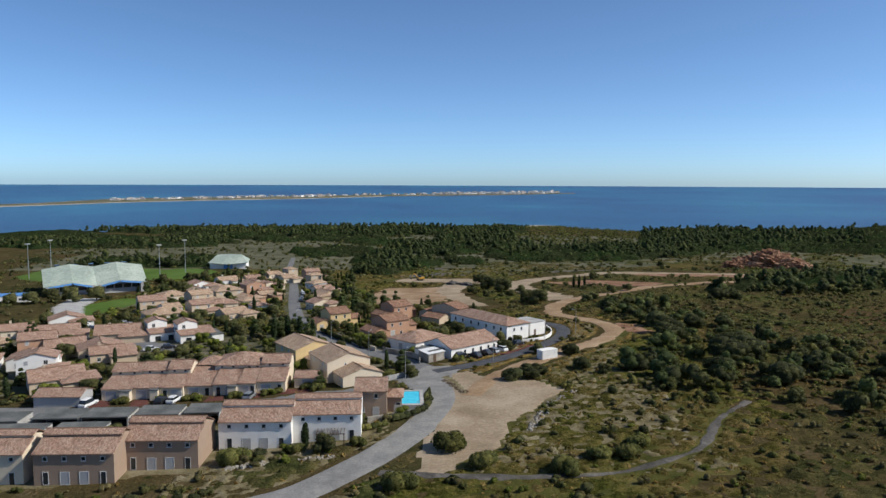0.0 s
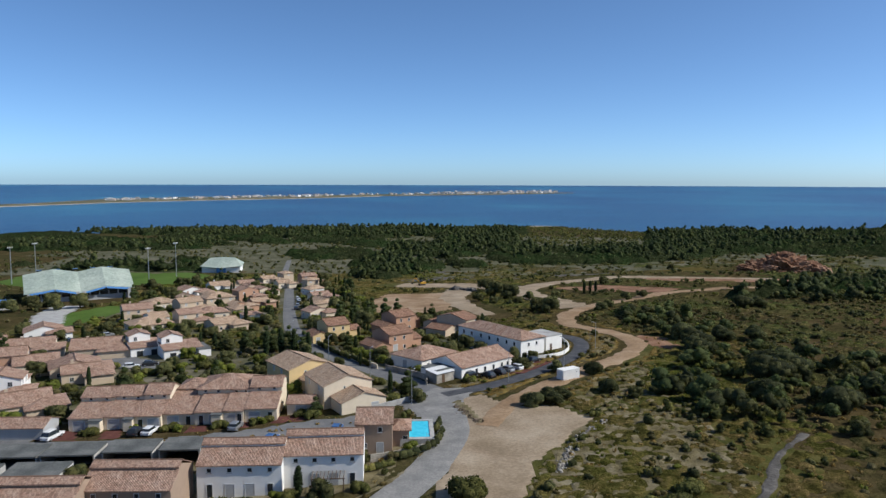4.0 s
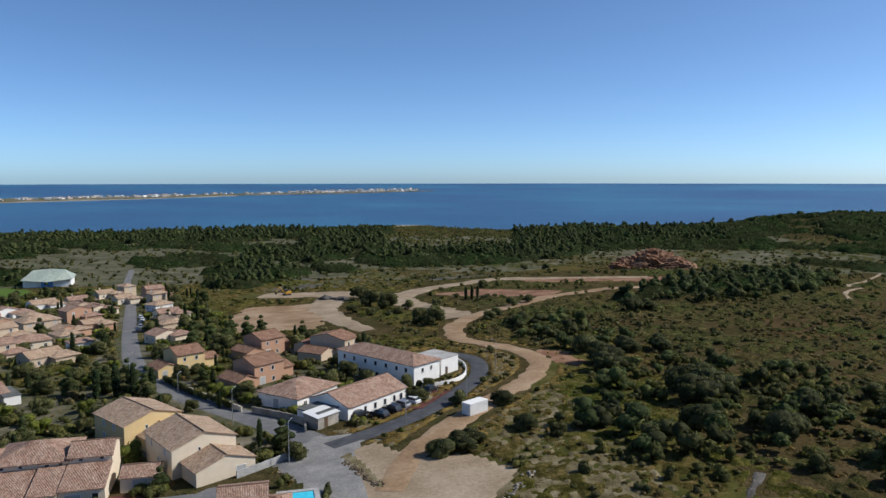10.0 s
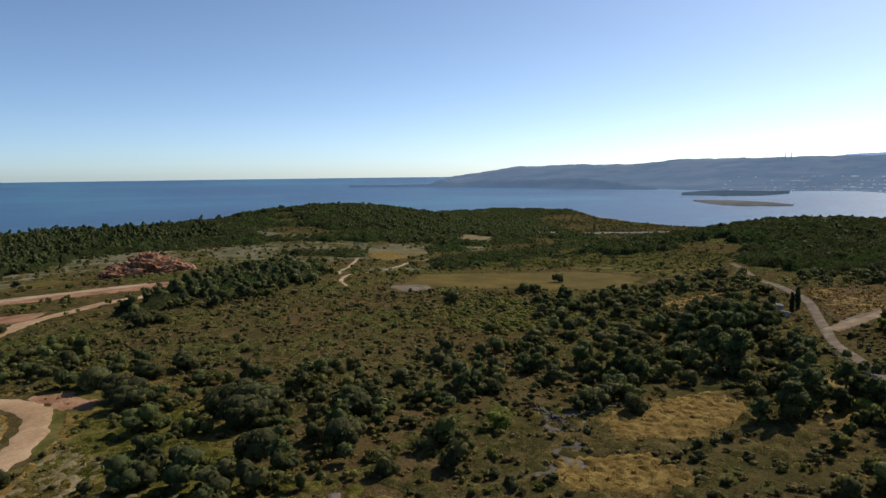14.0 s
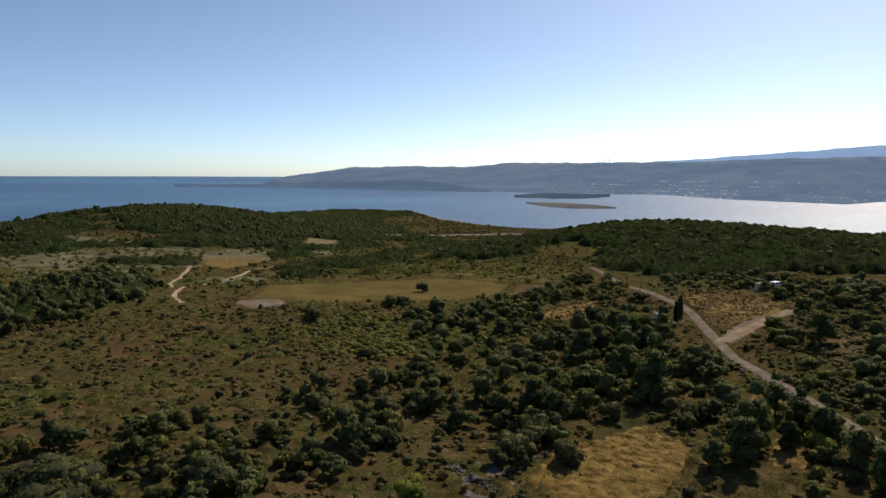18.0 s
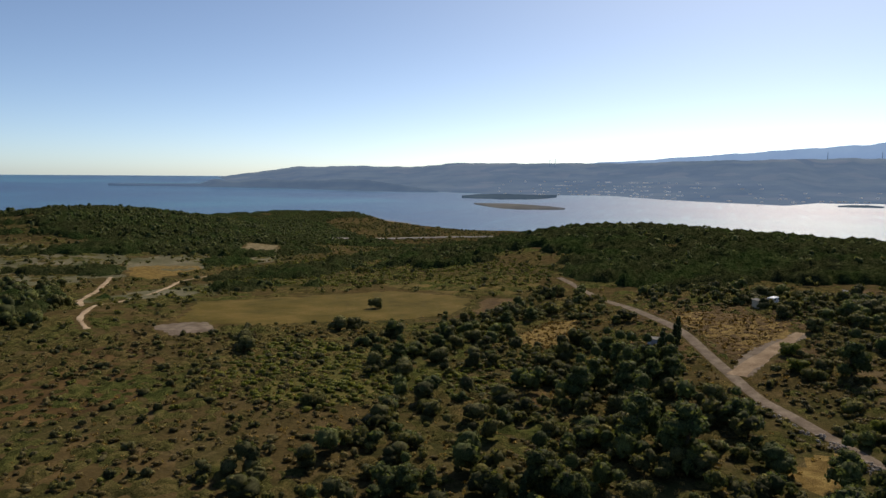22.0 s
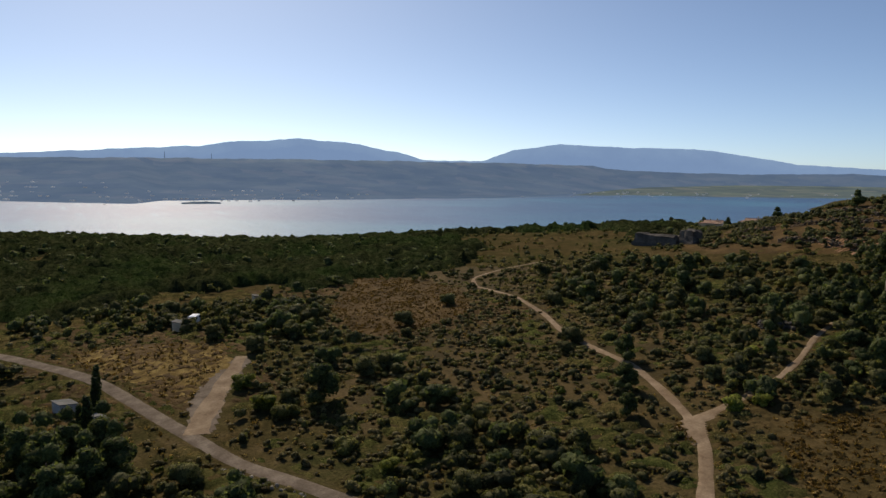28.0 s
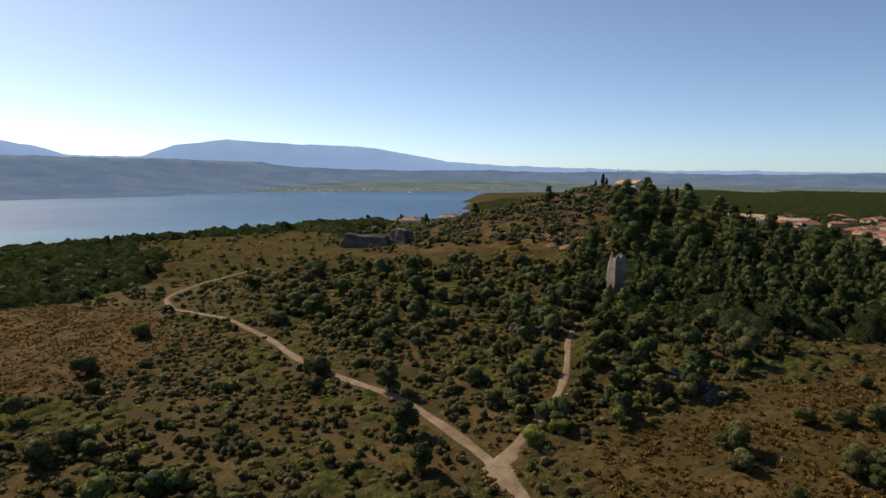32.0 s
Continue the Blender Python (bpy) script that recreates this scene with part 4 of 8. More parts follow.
def add_block(house, x0, x1, y0, y1, z0, eave, axis, rise, wall, roof, over=0.35, step=False):
    part("wall", wall_block(x0, x1, y0, y1, z0, eave, axis, rise), wall, house)
    xm, ym, t = (x0 + x1) / 2, (y0 + y1) / 2, 0.17
    o = over
    if axis == "x":
        s = rise / ((y1 - y0) / 2)
        if step:   # a long front slope with a raised second part behind it
            yc = y0 + (y1 - y0) * 0.36
            zc = eave + s * (yc - y0)
            roof_slab([(x0 - 0.1, y0 - o, eave - s * o + t), (x1 + 0.1, y0 - o, eave - s * o + t), (x1 + 0.1, yc, zc + t), (x0 - 0.1, yc, zc + t)], roof, house)
            part("roof_step", box(x0 - 0.06, x1 + 0.06, yc, yc + 0.2, zc - 0.1, zc + 0.5), wall, house)
            roof_slab([(x0 - 0.1, yc - 0.25, zc + 0.45 + t), (x1 + 0.1, yc - 0.25, zc + 0.45 + t), (x1 + 0.1, ym, eave + rise + 0.42 + t), (x0 - 0.1, ym, eave + rise + 0.42 + t)], roof, house)
            roof_slab([(x1 + 0.1, y1 + o, eave - s * o + t), (x0 - 0.1, y1 + o, eave - s * o + t), (x0 - 0.1, ym, eave + rise + 0.42 + t), (x1 + 0.1, ym, eave + rise + 0.42 + t)], roof, house)
        else:
            roof_slab([(x0 - o * 0.6, y0 - o, eave - s * o + t), (x1 + o * 0.6, y0 - o, eave - s * o + t), (x1 + o * 0.6, ym, eave + rise + t), (x0 - o * 0.6, ym, eave + rise + t)], roof, house)
            roof_slab([(x1 + o * 0.6, y1 + o, eave - s * o + t), (x0 - o * 0.6, y1 + o, eave - s * o + t), (x0 - o * 0.6, ym, eave + rise + t), (x1 + o * 0.6, ym, eave + rise + t)], roof, house)
        part("ridge", tube((x0 - 0.2, ym, eave + rise + t + (0.4 if step else 0)), (x1 + 0.2, ym, eave + rise + t + (0.4 if step else 0)), 0.13, sides=6), roof, house)
    elif axis == "y":
        s = rise / ((x1 - x0) / 2)
        roof_slab([(x0 - o, y1 + o * 0.6, eave - s * o + t), (x0 - o, y0 - o * 0.6, eave - s * o + t), (xm, y0 - o * 0.6, eave + rise + t), (xm, y1 + o * 0.6, eave + rise + t)], roof, house)
        roof_slab([(x1 + o, y0 - o * 0.6, eave - s * o + t), (x1 + o, y1 + o * 0.6, eave - s * o + t), (xm, y1 + o * 0.6, eave + rise + t), (xm, y0 - o * 0.6, eave + rise + t)], roof, house)
        part("ridge", tube((xm, y0 - 0.2, eave + rise + t), (xm, y1 + 0.2, eave + rise + t), 0.13, sides=6), roof, house)
    elif axis == "f":
        s = rise / (y1 - y0)
        roof_slab([(x0 - 0.1, y0 - o, eave - s * o + t), (x1 + 0.1, y0 - o, eave - s * o + t), (x1 + 0.1, y1, eave + rise + t), (x0 - 0.1, y1, eave + rise + t)], roof, house)
    elif axis == "h":
        pass
    else:
        bm = box(x0 - 0.12, x1 + 0.12, y0 - 0.12, y1 + 0.12, eave, eave + 0.22)
        part("flat_roof", bm, roof, house)


def hip_block(house, x0, x1, y0, y1, z0, eave, rise, wall, roof, over=0.45):
    part("wall", box(x0, x1, y0, y1, z0, eave), wall, house)
    ym, d, o, t = (y0 + y1) / 2, (y1 - y0) / 2, over, 0.12
    a, b = x0 + min(d, (x1 - x0) / 2 - 0.3), x1 - min(d, (x1 - x0) / 2 - 0.3)
    e = eave + t
    for pts in ([(x0 - o, y0 - o, e), (x1 + o, y0 - o, e), (b, ym, e + rise), (a, ym, e + rise)], [(x1 + o, y1 + o, e), (x0 - o, y1 + o, e), (a, ym, e + rise), (b, ym, e + rise)],
                [(x0 - o, y1 + o, e), (x0 - o, y0 - o, e), (a, ym - 0.02, e + rise), (a, ym + 0.02, e + rise)], [(x1 + o, y0 - o, e), (x1 + o, y1 + o, e), (b, ym + 0.02, e + rise), (b, ym - 0.02, e + rise)]):
        roof_slab(pts, roof, house)


def house(name, label, x, y, turn, blocks, wall, roof, holes=(), category="house", group="", chimney=None):
    """A house with its corner at x, y. blocks: x0, x1, y0, y1, eave, axis, rise[, step]; holes: block, side, u, z, w, h, style."""
    c, s = math.cos(radians(turn)), math.sin(radians(turn))
    zs = [gz(x + c * u - s * v, y + s * u + c * v) for b in blocks for u in b[:2] for v in b[2:4]]
    z = sum(zs) / len(zs) * 0.6 + min(zs) * 0.4
    h = thing(name, x, y, z, turn, label, category, group)
    deep = min(zs) - z - 0.8
    for b in blocks:
        x0, x1, y0, y1, eave, axis, rise = b[:7]
        if axis == "h":
            hip_block(h, x0, x1, y0, y1, deep, eave, rise, wall, roof)
        else:
            add_block(h, x0, x1, y0, y1, deep, eave, axis, rise, wall, M["slate_roof"] if axis == "-" and roof in (M["tile"], M["tile_brown"]) else roof, step=len(b) > 7 and b[7])
        u, v = (x0 + x1) / 2, (y0 + y1) / 2
        r = math.hypot(x1 - x0, y1 - y0) / 2
        for k in (-0.5, 0, 0.5):
            uu = u + k * max(0, (x1 - x0) - (y1 - y0)) 
            BUILT.append((x + c * uu - s * v, y + s * uu + c * v, min(x1 - x0, y1 - y0) / 2 * 1.3 + 0.6))
        for k in (-0.35, 0.35):
            vv = v + k * max(0, (y1 - y0) - (x1 - x0))
            BUILT.append((x + c * u - s * vv, y + s * u + c * vv, min(x1 - x0, y1 - y0) / 2 * 1.3 + 0.6))
    for b, side, u, zz, w, hh, style in holes:
        opening(h, side, blocks[b][:4], u, zz, w, hh, style)
    if chimney:
        cx, cy, cz = chimney
        bm = box(cx - 0.3, cx + 0.3, cy - 0.3, cy + 0.3, cz - 1.2, cz)
        box(cx - 0.38, cx + 0.38, cy - 0.38, cy + 0.38, cz, cz + 0.1, bm)
        part("chimney", bm, wall, h)
    return h


def row_holes(b, w, up=4.35, n=4):
    """The street side of a two-storey terrace unit: small windows above, tall doors below."""
    out = []
    for k in range(n):
        u = w * (k + 0.62) / (n + 0.2)
        out.append((b, "s", u, up, 0.75, 0.75, "window"))
        out.append((b, "s", u, 1.15 if k % 2 == 0 else 1.12, 0.95 if k in (0, n - 1) else 1.5, 2.15, "door" if k in (0, n - 1) else "shutter"))
    return out


def side_holes(b, side, length, storeys=1, every=3.6):
    n = max(1, int(length / every))
    return [(b, side, length * (k + 0.5) / n, 1.5 + 2.7 * s, 1.0, 1.15, "window" if (k + s) % 2 == 0 else "shutter") for k in range(n) for s in range(storeys)]


# the terraces nearest the scrub
house("terrace_house", "brown rendered terrace house with tiled roof", -80.0, 109.5, 1.5, [(0, 13.2, 0, 9.5, 5.2, "x", 1.9, True)], M["cream"], M["tile"], row_holes(0, 13.2), group="near terrace")
house("terrace_house", "brown rendered terrace house with tiled roof", -64.8, 109.2, 2.5, [(0, 12.6, 0, 9.8, 5.2, "x", 1.9, True)], M["brown"], M["tile"], row_holes(0, 12.6), group="near terrace")
house("terrace_house", "brown rendered terrace house with tiled roof", -53.2, 114.6, 1.5, [(0, 12.6, 0, 9.8, 5.2, "x", 1.9, True)], M["brown"], M["tile"], row_holes(0, 12.6), group="near terrace")
house("terrace_house", "white rendered terrace house with tiled roof", -39.6, 122.6, 3, [(0, 12.7, 0, 9.8, 5.2, "x", 1.9, True)], M["white"], M["tile"], row_holes(0, 12.7), group="white terrace")
house("terrace_house", "white rendered terrace house with tiled roof", -27.0, 125.4, 4.5, [(0, 12.2, 0, 9.8, 5.2, "x", 1.9, True)], M["white"], M["tile"], row_holes(0, 12.2), group="white terrace")
house("corner_house", "brown rendered corner house beside the pool", -17.4, 138.2, 2, [(0, 6.3, 0, 8.5, 5.4, "x", 1.5), (6.3, 9.2, 3.0, 8.5, 3.2, "h", 1.0)], M["brown"], M["tile"],
      [(0, "s", 4.2, 4.4, 0.8, 1.0, "window"), (0, "s", 1.6, 1.6, 0.7, 0.9, "window"), (0, "s", 4.2, 1.1, 1.3, 2.15, "shutter"), (1, "s", 2.2, 1.2, 1.0, 2.0, "door")])
# the long row behind the street: garages in front, two storeys behind
def row_unit(x0, w, front, blocks, wall="cream", flip=False):
    g, d = (0.7, 0.22) if flip else (0.3, 0.78)
    hs = [(0, "s", w * g, 1.15, 2.3, 2.1, "garage"), (0, "s", w * d, 1.1, 1.0, 2.1, "door"), (1, "s", w * 0.28, blocks[1][4] - 0.4, 0.7, 0.55, "window"), (1, "s", w * 0.75, blocks[1][4] - 0.4, 0.7, 0.55, "window")]
    house("row_house", "cream row house with garage and stepped tiled roof", x0, 155.2 + (x0 + 76) * 0.085 + front, 4, blocks, M[wall], M["tile"], hs, group="long row")


row_unit(-76.0, 6.7, 0.0, [(0, 6.6, 0, 6.5, 2.7, "f", 1.3), (0, 6.6, 6.5, 13.0, 5.0, "x", 1.2), (4.4, 6.6, -1.6, 0, 2.5, "-", 0)])
row_unit(-69.3, 6.0, 0.1, [(0, 5.9, 0, 6.5, 2.7, "f", 1.3), (0, 5.9, 6.5, 13.0, 5.0, "x", 1.2), (4.2, 5.9, -1.6, 0, 2.5, "-", 0)])
row_unit(-63.3, 5.2, -0.4, [(0, 5.1, 0, 6.5, 2.7, "f", 1.3), (0, 5.1, 6.5, 13.0, 5.2, "x", 1.3)], flip=True)
row_unit(-58.1, 6.2, 0.6, [(0, 6.1, 0, 9.5, 2.6, "f", 2.0), (0.5, 6.1, 9.5, 16.0, 5.0, "h", 1.4)])
row_unit(-51.9, 5.6, 0.2, [(0, 5.5, 0, 7.5, 2.7, "f", 1.5), (-1.2, 10.0, 7.5, 17.5, 5.2, "h", 2.0), (3.6, 5.5, -1.6, 0, 2.5, "-", 0)], flip=True)
row_unit(-46.3, 4.1, 0.0, [(0, 4.0, 0, 7.5, 2.7, "f", 1.5), (0, 4.0, 7.5, 9.0, 4.9, "f", 0.3)])
row_unit(-42.2, 6.5, 0.4, [(0, 6.4, 0, 7.0, 2.8, "f", 1.4), (0, 6.4, 7.0, 14.0, 5.3, "x", 1.3)])
house("garage", "small tiled garage with white door", -34.4, 162.0, 2, [(0, 5.4, 0, 5.5, 2.4, "x", 0.9)], M["cream"], M["tile"], [(0, "s", 2.9, 1.1, 2.4, 2.1, "garage")], category="garage")
house("garage", "grey garage with low tiled roof", -88.5, 150.5, 2, [(0, 10, 0, 6, 2.5, "x", 1.0)], M["grey"], M["tile"], category="garage")
# detached houses along the village street
house("villa", "yellow villa with a lower tiled wing", -37.9, 180.7, 38, [(0, 11.2, 0, 12, 5.0, "y", 1.7), (2.5, 10.5, -5, 0, 2.8, "y", 1.5)], M["yellow"], M["tile_pale"], [(0, "s", 4.2, 4.0, 0.6, 0.8, "window"), (0, "w", 4, 4.0, 1, 1.2, "shutter"), (0, "w", 8, 4.0, 1, 1.2, "shutter"), (0, "w", 4, 1.3, 1, 1.9, "shutter")])
house("villa", "cream villa with a lower tiled wing", -27.2, 164.9, 30, [(0, 11.0, 0, 12, 5.0, "y", 1.8), (1.5, 11.5, -6, 0, 2.8, "y", 1.6)], M["cream"], M["tile_pale"], [(0, "s", 4.6, 4.2, 0.5, 0.7, "window"), (1, "s", 7.5, 1.1, 1.8, 2.1, "garage"), (0, "w", 3, 4.0, 0.9, 1.2, "shutter"), (0, "w", 9, 4.0, 0.9, 1.2, "shutter"), (0, "w", 6, 1.2, 0.9, 2.0, "shutter")])
VILLA_HOLES = [(0, "s", 2.0, 4.0, 0.8, 1.1, "window"), (0, "s", 5.2, 4.0, 0.8, 1.1, "window"), (0, "s", 2.2, 1.3, 1.6, 2.0, "shutter"), (0, "s", 5.4, 1.3, 0.9, 1.1, "window"), (1, "s", 1.8, 1.2, 1.4, 2.0, "shutter")]
house("villa", "cream yellow villa with brown tiles", -38.4, 241.3, 32, [(0, 7.5, 0, 9, 5.2, "x", 1.5), (-5.5, 0, -1, 6, 2.6, "y", 1.1), (7.5, 12, 1.5, 7, 2.8, "x", 1.0)], M["yellow"], M["tile_brown"], VILLA_HOLES)
house("villa", "salmon villa with brown tiles", -17.5, 220.3, 38, [(0, 8.5, 0, 9, 5.2, "x", 1.5), (-5.5, 0, -1, 7, 2.6, "y", 1.1), (8.5, 12.5, 1.5, 8, 2.8, "x", 1.0)], M["pink"], M["tile_brown"], VILLA_HOLES)
house("villa", "salmon villa with brown tiles", -17.6, 255.0, 38, [(0, 8, 0, 9, 5.2, "x", 1.5), (-5.5, 0, -1, 7, 2.6, "y", 1.1), (8, 11, 1.5, 7, 2.8, "x", 1.0)], M["pink"], M["tile_brown"], VILLA_HOLES)
house("villa", "ochre villa with brown tiles behind the white building", 5.5, 245.5, 52, [(0, 7, 0, 12, 5.2, "x", 1.5), (-1, 6, 12, 17, 2.8, "x", 1.0), (-7, 0, 3, 11, 2.6, "y", 1.1)], M["beige"], M["tile_brown"], VILLA_HOLES)
# the white buildings by the asphalt bend
house("apartment_block", "long two-storey white building with a tiled roof", 18.8, 206.1, 128.5, [(0, 26, -9, 0, 5.6, "h", 1.7)], M["white"], M["tile"],
      [(0, "n", u, 4.3, 0.9, 1.1, "window") for u in (2.5, 6, 10, 13.5, 17, 20.5, 23.5)] + [(0, "n", u, 1.2, 1.0, 2.1, "door") for u in (3, 8, 14, 19, 23)] + [(0, "w", 3, 4.2, 0.8, 1.0, "window"), (0, "w", 6, 4.2, 0.8, 1.0, "window")])
house("white_bungalow", "long low white house with a tiled roof", 2.3, 185.1, 42, [(0, 18.0, 0, 11, 3.0, "x", 2.0), (-5.5, 0, 2.5, 8.5, 2.6, "-", 0)], M["white"], M["tile"],
      [(0, "s", u, 1.5, 0.9, 1.3, "window") for u in (2.5, 5, 8, 11, 14)] + [(0, "s", 16.2, 1.1, 1, 2.1, "door"), (0, "w", 3, 1.2, 1.5, 2.0, "shutter")])
house("white_bungalow", "low white house with a hipped tiled roof", -7.5, 195.6, 48, [(0, 13.5, 0, 11, 2.9, "h", 2.0)], M["white"], M["tile"], [(0, "s", u, 1.4, 1.0, 1.2, "window") for u in (2.5, 6, 9.5)] + [(0, "w", 5, 1.1, 1.6, 2.1, "shutter")])
house("white_annex", "white flat-roofed annex with an outside stair", 26.6, 213.2, 38.5, [(0, 6.5, 0, 8, 4.2, "-", 0)], M["white"], M["concrete"], [(0, "s", 2, 1.2, 1, 2.1, "wood")])

# the middle of the village: gabled and hipped family houses
def small_house(x, y, w, turn, wall, roof, two, kind):
    d = w * 0.8
    eave = 5.2 if two else 3.0
    ax = "h" if kind == 0 else "x" if kind == 1 else "y"
    c, s = math.cos(radians(turn)), math.sin(radians(turn))
    x0, y0 = x - c * w / 2 + s * d / 2, y - s * w / 2 - c * d / 2
    blocks = [(0, w, 0, d, eave, ax, min(w, d) * 0.19)]
    if kind:
        blocks.append((w * 0.55, w + 2.5, -3.5, d * 0.6, 2.7, "h", 1.0))
    holes = side_holes(0, "s", w, 2 if two else 1) + side_holes(0, "e", d, 2 if two else 1) + side_holes(0, "w", d, 1)
    name = {"white": "white", "cream": "cream", "beige": "beige", "pink": "salmon", "yellow": "yellow"}[wall]
    house("family_house", name + (" two-storey" if two else " single-storey") + " house with a tiled roof", x0, y0, turn, blocks, M[wall], M[roof], holes, group="village houses", chimney=(w * 0.3, d * 0.6, eave + 2.4) if kind == 1 else None)


VILLAGE = [(-109, 275, 14, 0), (-124, 300, 11, 1), (-129, 335, 13, 0), (-122, 352, 10, 1), (-131, 379, 13, 2), (-103, 335, 13, 0), (-95, 302, 12, 0), (-81, 271, 10, 1), (-86, 310, 9, 0), (-97, 360, 10, 2), (-123, 402, 11, 1), (-111, 412, 9, 1), (-104, 432, 9, 1)]
VILLAGE_2 = [(-95, 440, 8, 0), (-94, 380, 8, 2), (-84, 334, 8, 1), (-76, 291, 7, 0), (-110, 318, 10, 1), (-116, 366, 9, 0), (-104, 392, 9, 2), (-90, 410, 8, 1), (-79, 424, 9, 1), (-68, 382, 10, 0), (-55, 330, 9, 1), (-52, 297, 9, 2), (-73, 403, 8, 0), (-60, 352, 9, 1), (-90, 322, 8, 2), (-113, 292, 9, 2), (-98, 284, 9, 1)]
for k, (hx, hy, hw, kd) in enumerate(VILLAGE + VILLAGE_2):
    small_house(hx, hy, hw, (38, 32, 44, -50, 40)[k % 5], ("cream", "beige", "cream", "pink", "white", "beige")[k % 6], ("tile_pale", "tile", "tile_pale", "tile_pale", "tile")[k % 5], k % 4 == 1, kd)
# the western part, seen over the row
W_HOUSES = [(-93, 168, 12, 34, "beige", 0, 1), (-104, 180, 9, 20, "white", 1, 2), (-112, 190, 10, 20, "white", 0, 2), (-99, 203, 12, 30, "beige", 0, 2), (-94, 196, 9, 30, "beige", 0, 1), (-120, 208, 10, 25, "pink", 1, 1)]
W_HOUSES_2 = [(-112, 208, 11, 30, "cream", 0, 1), (-127, 232, 13, 25, "cream", 0, 1), (-106, 230, 14, 20, "beige", 0, 1), (-144, 238, 10, 30, "cream", 0, 1), (-138, 212, 11, 28, "beige", 0, 0), (-130, 192, 11, 25, "white", 1, 1), (-128, 172, 12, 15, "white", 0, 1), (-140, 262, 12, 30, "white", 0, 2)]
for hx, hy, hw, ht, wl, tw, kd in W_HOUSES + W_HOUSES_2:
    small_house(hx, hy, hw, ht, wl, "tile" if kd else "tile_pale", bool(tw), kd)
for hx, hy in ((-93.5, 224.0), (-82.0, 219.5)):   # two white houses with set-back upper rooms
    house("white_villa", "white villa with a tower room and terrace", hx, hy, 33, [(0, 11, 0, 8, 2.9, "f", 1.0), (0.5, 6.5, 5.5, 11.5, 5.6, "y", 1.0), (9, 12.5, -3, 6, 2.7, "-", 0)], M["white"], M["tile"],
          [(0, "s", 2.5, 1.1, 1.8, 2.1, "door"), (0, "s", 6.5, 1.1, 1.8, 2.1, "door"), (1, "s", 1.8, 4.6, 1.0, 1.2, "window"), (1, "e", 2.5, 4.6, 1.0, 1.2, "shutter"), (2, "e", 4, 1.4, 1.0, 1.2, "shutter")], group="white villas")
# the pink town at the foot of the hill and houses on its shoulder
for k, (hx, hy, hw) in enumerate(((214, -446, 13), (198, -440, 15), (168, -410, 10), (158, -400, 9), (150, -392, 9), (205, -470, 12), (180, -450, 11), (160, -424, 10), (176, -480, 11), (142, -404, 9), (150, -440, 10), (225, -520, 13), (190, -540, 12), (160, -500, 11), (134, -418, 9), (138, -436, 10), (128, -446, 9), (120, -420, 9), (112, -440, 10), (146, -462, 10), (126, -470, 10), (108, -400, 9), (96, -430, 10))):
    small_house(hx, hy, hw, 20 + 37 * (k % 3), ("pink", "beige", "pink")[k % 3], "tile_pink", False, k % 2)
for k, (hx, hy, hw) in enumerate(((140, -330, 10), (128, -312, 9), (118, -300, 9), (150, -350, 10), (132, -350, 9), (146, -372, 11), (160, -385, 10), (120, -340, 9), (134, -378, 10), (122, -364, 9), (111, -322, 9), (108, -346, 10), (116, -386, 9), (104, -368, 9))):
    small_house(hx, hy, hw, 15 + 29 * (k % 4), ("pink", "cream", "pink", "beige")[k % 4], "tile_pink" if k % 3 else "tile_pale", k % 3 == 1, k % 3)
for hx, hy, ht, hl in ((196, -455, -14, 34), (232, -492, -20, 40)):
    house("long_hall", "long low pale building with a flat tiled roof", hx, hy, ht, [(0, hl, 0, 12, 4.2, "x", 1.6)], M["cream"], M["tile_pale"], [(0, "n", 4.0 * q + 2, 1.8, 1.4, 1.4, "window") for q in range(int(hl / 4))], category="hall", group="long halls")
for hx, hy, hw in ((372, -178, 9), (358, -186, 8), (342, -172, 9), (398, -188, 9), (318, -172, 8)):
    small_house(hx, hy, hw, 30, "cream", "tile", False, 1)
house("chapel", "long low chapel with orange tiles on the hilltop", 217, -163, -35, [(0, 15, 0, 6, 3.2, "x", 1.3), (-3, 0, 1, 5, 2.2, "-", 0)], M["cream"], M["tile_pale"], [(0, "s", 3, 1.5, 0.8, 1.4, "window"), (0, "s", 7, 1.3, 1.1, 2.2, "wood"), (0, "s", 11, 1.5, 0.8, 1.4, "window")], category="chapel")
_c = thing("mast", 233, -172, gz(233, -172), 0, "thin metal mast on the hilltop", "mast")
part("pole", tube((0, 0, -0.3), (0, 0, 9), 0.14, 0.07), M["metal"], _c)
part("crossbar", tube((-0.8, 0, 7.4), (0.8, 0, 7.4), 0.06), M["metal"], _c)


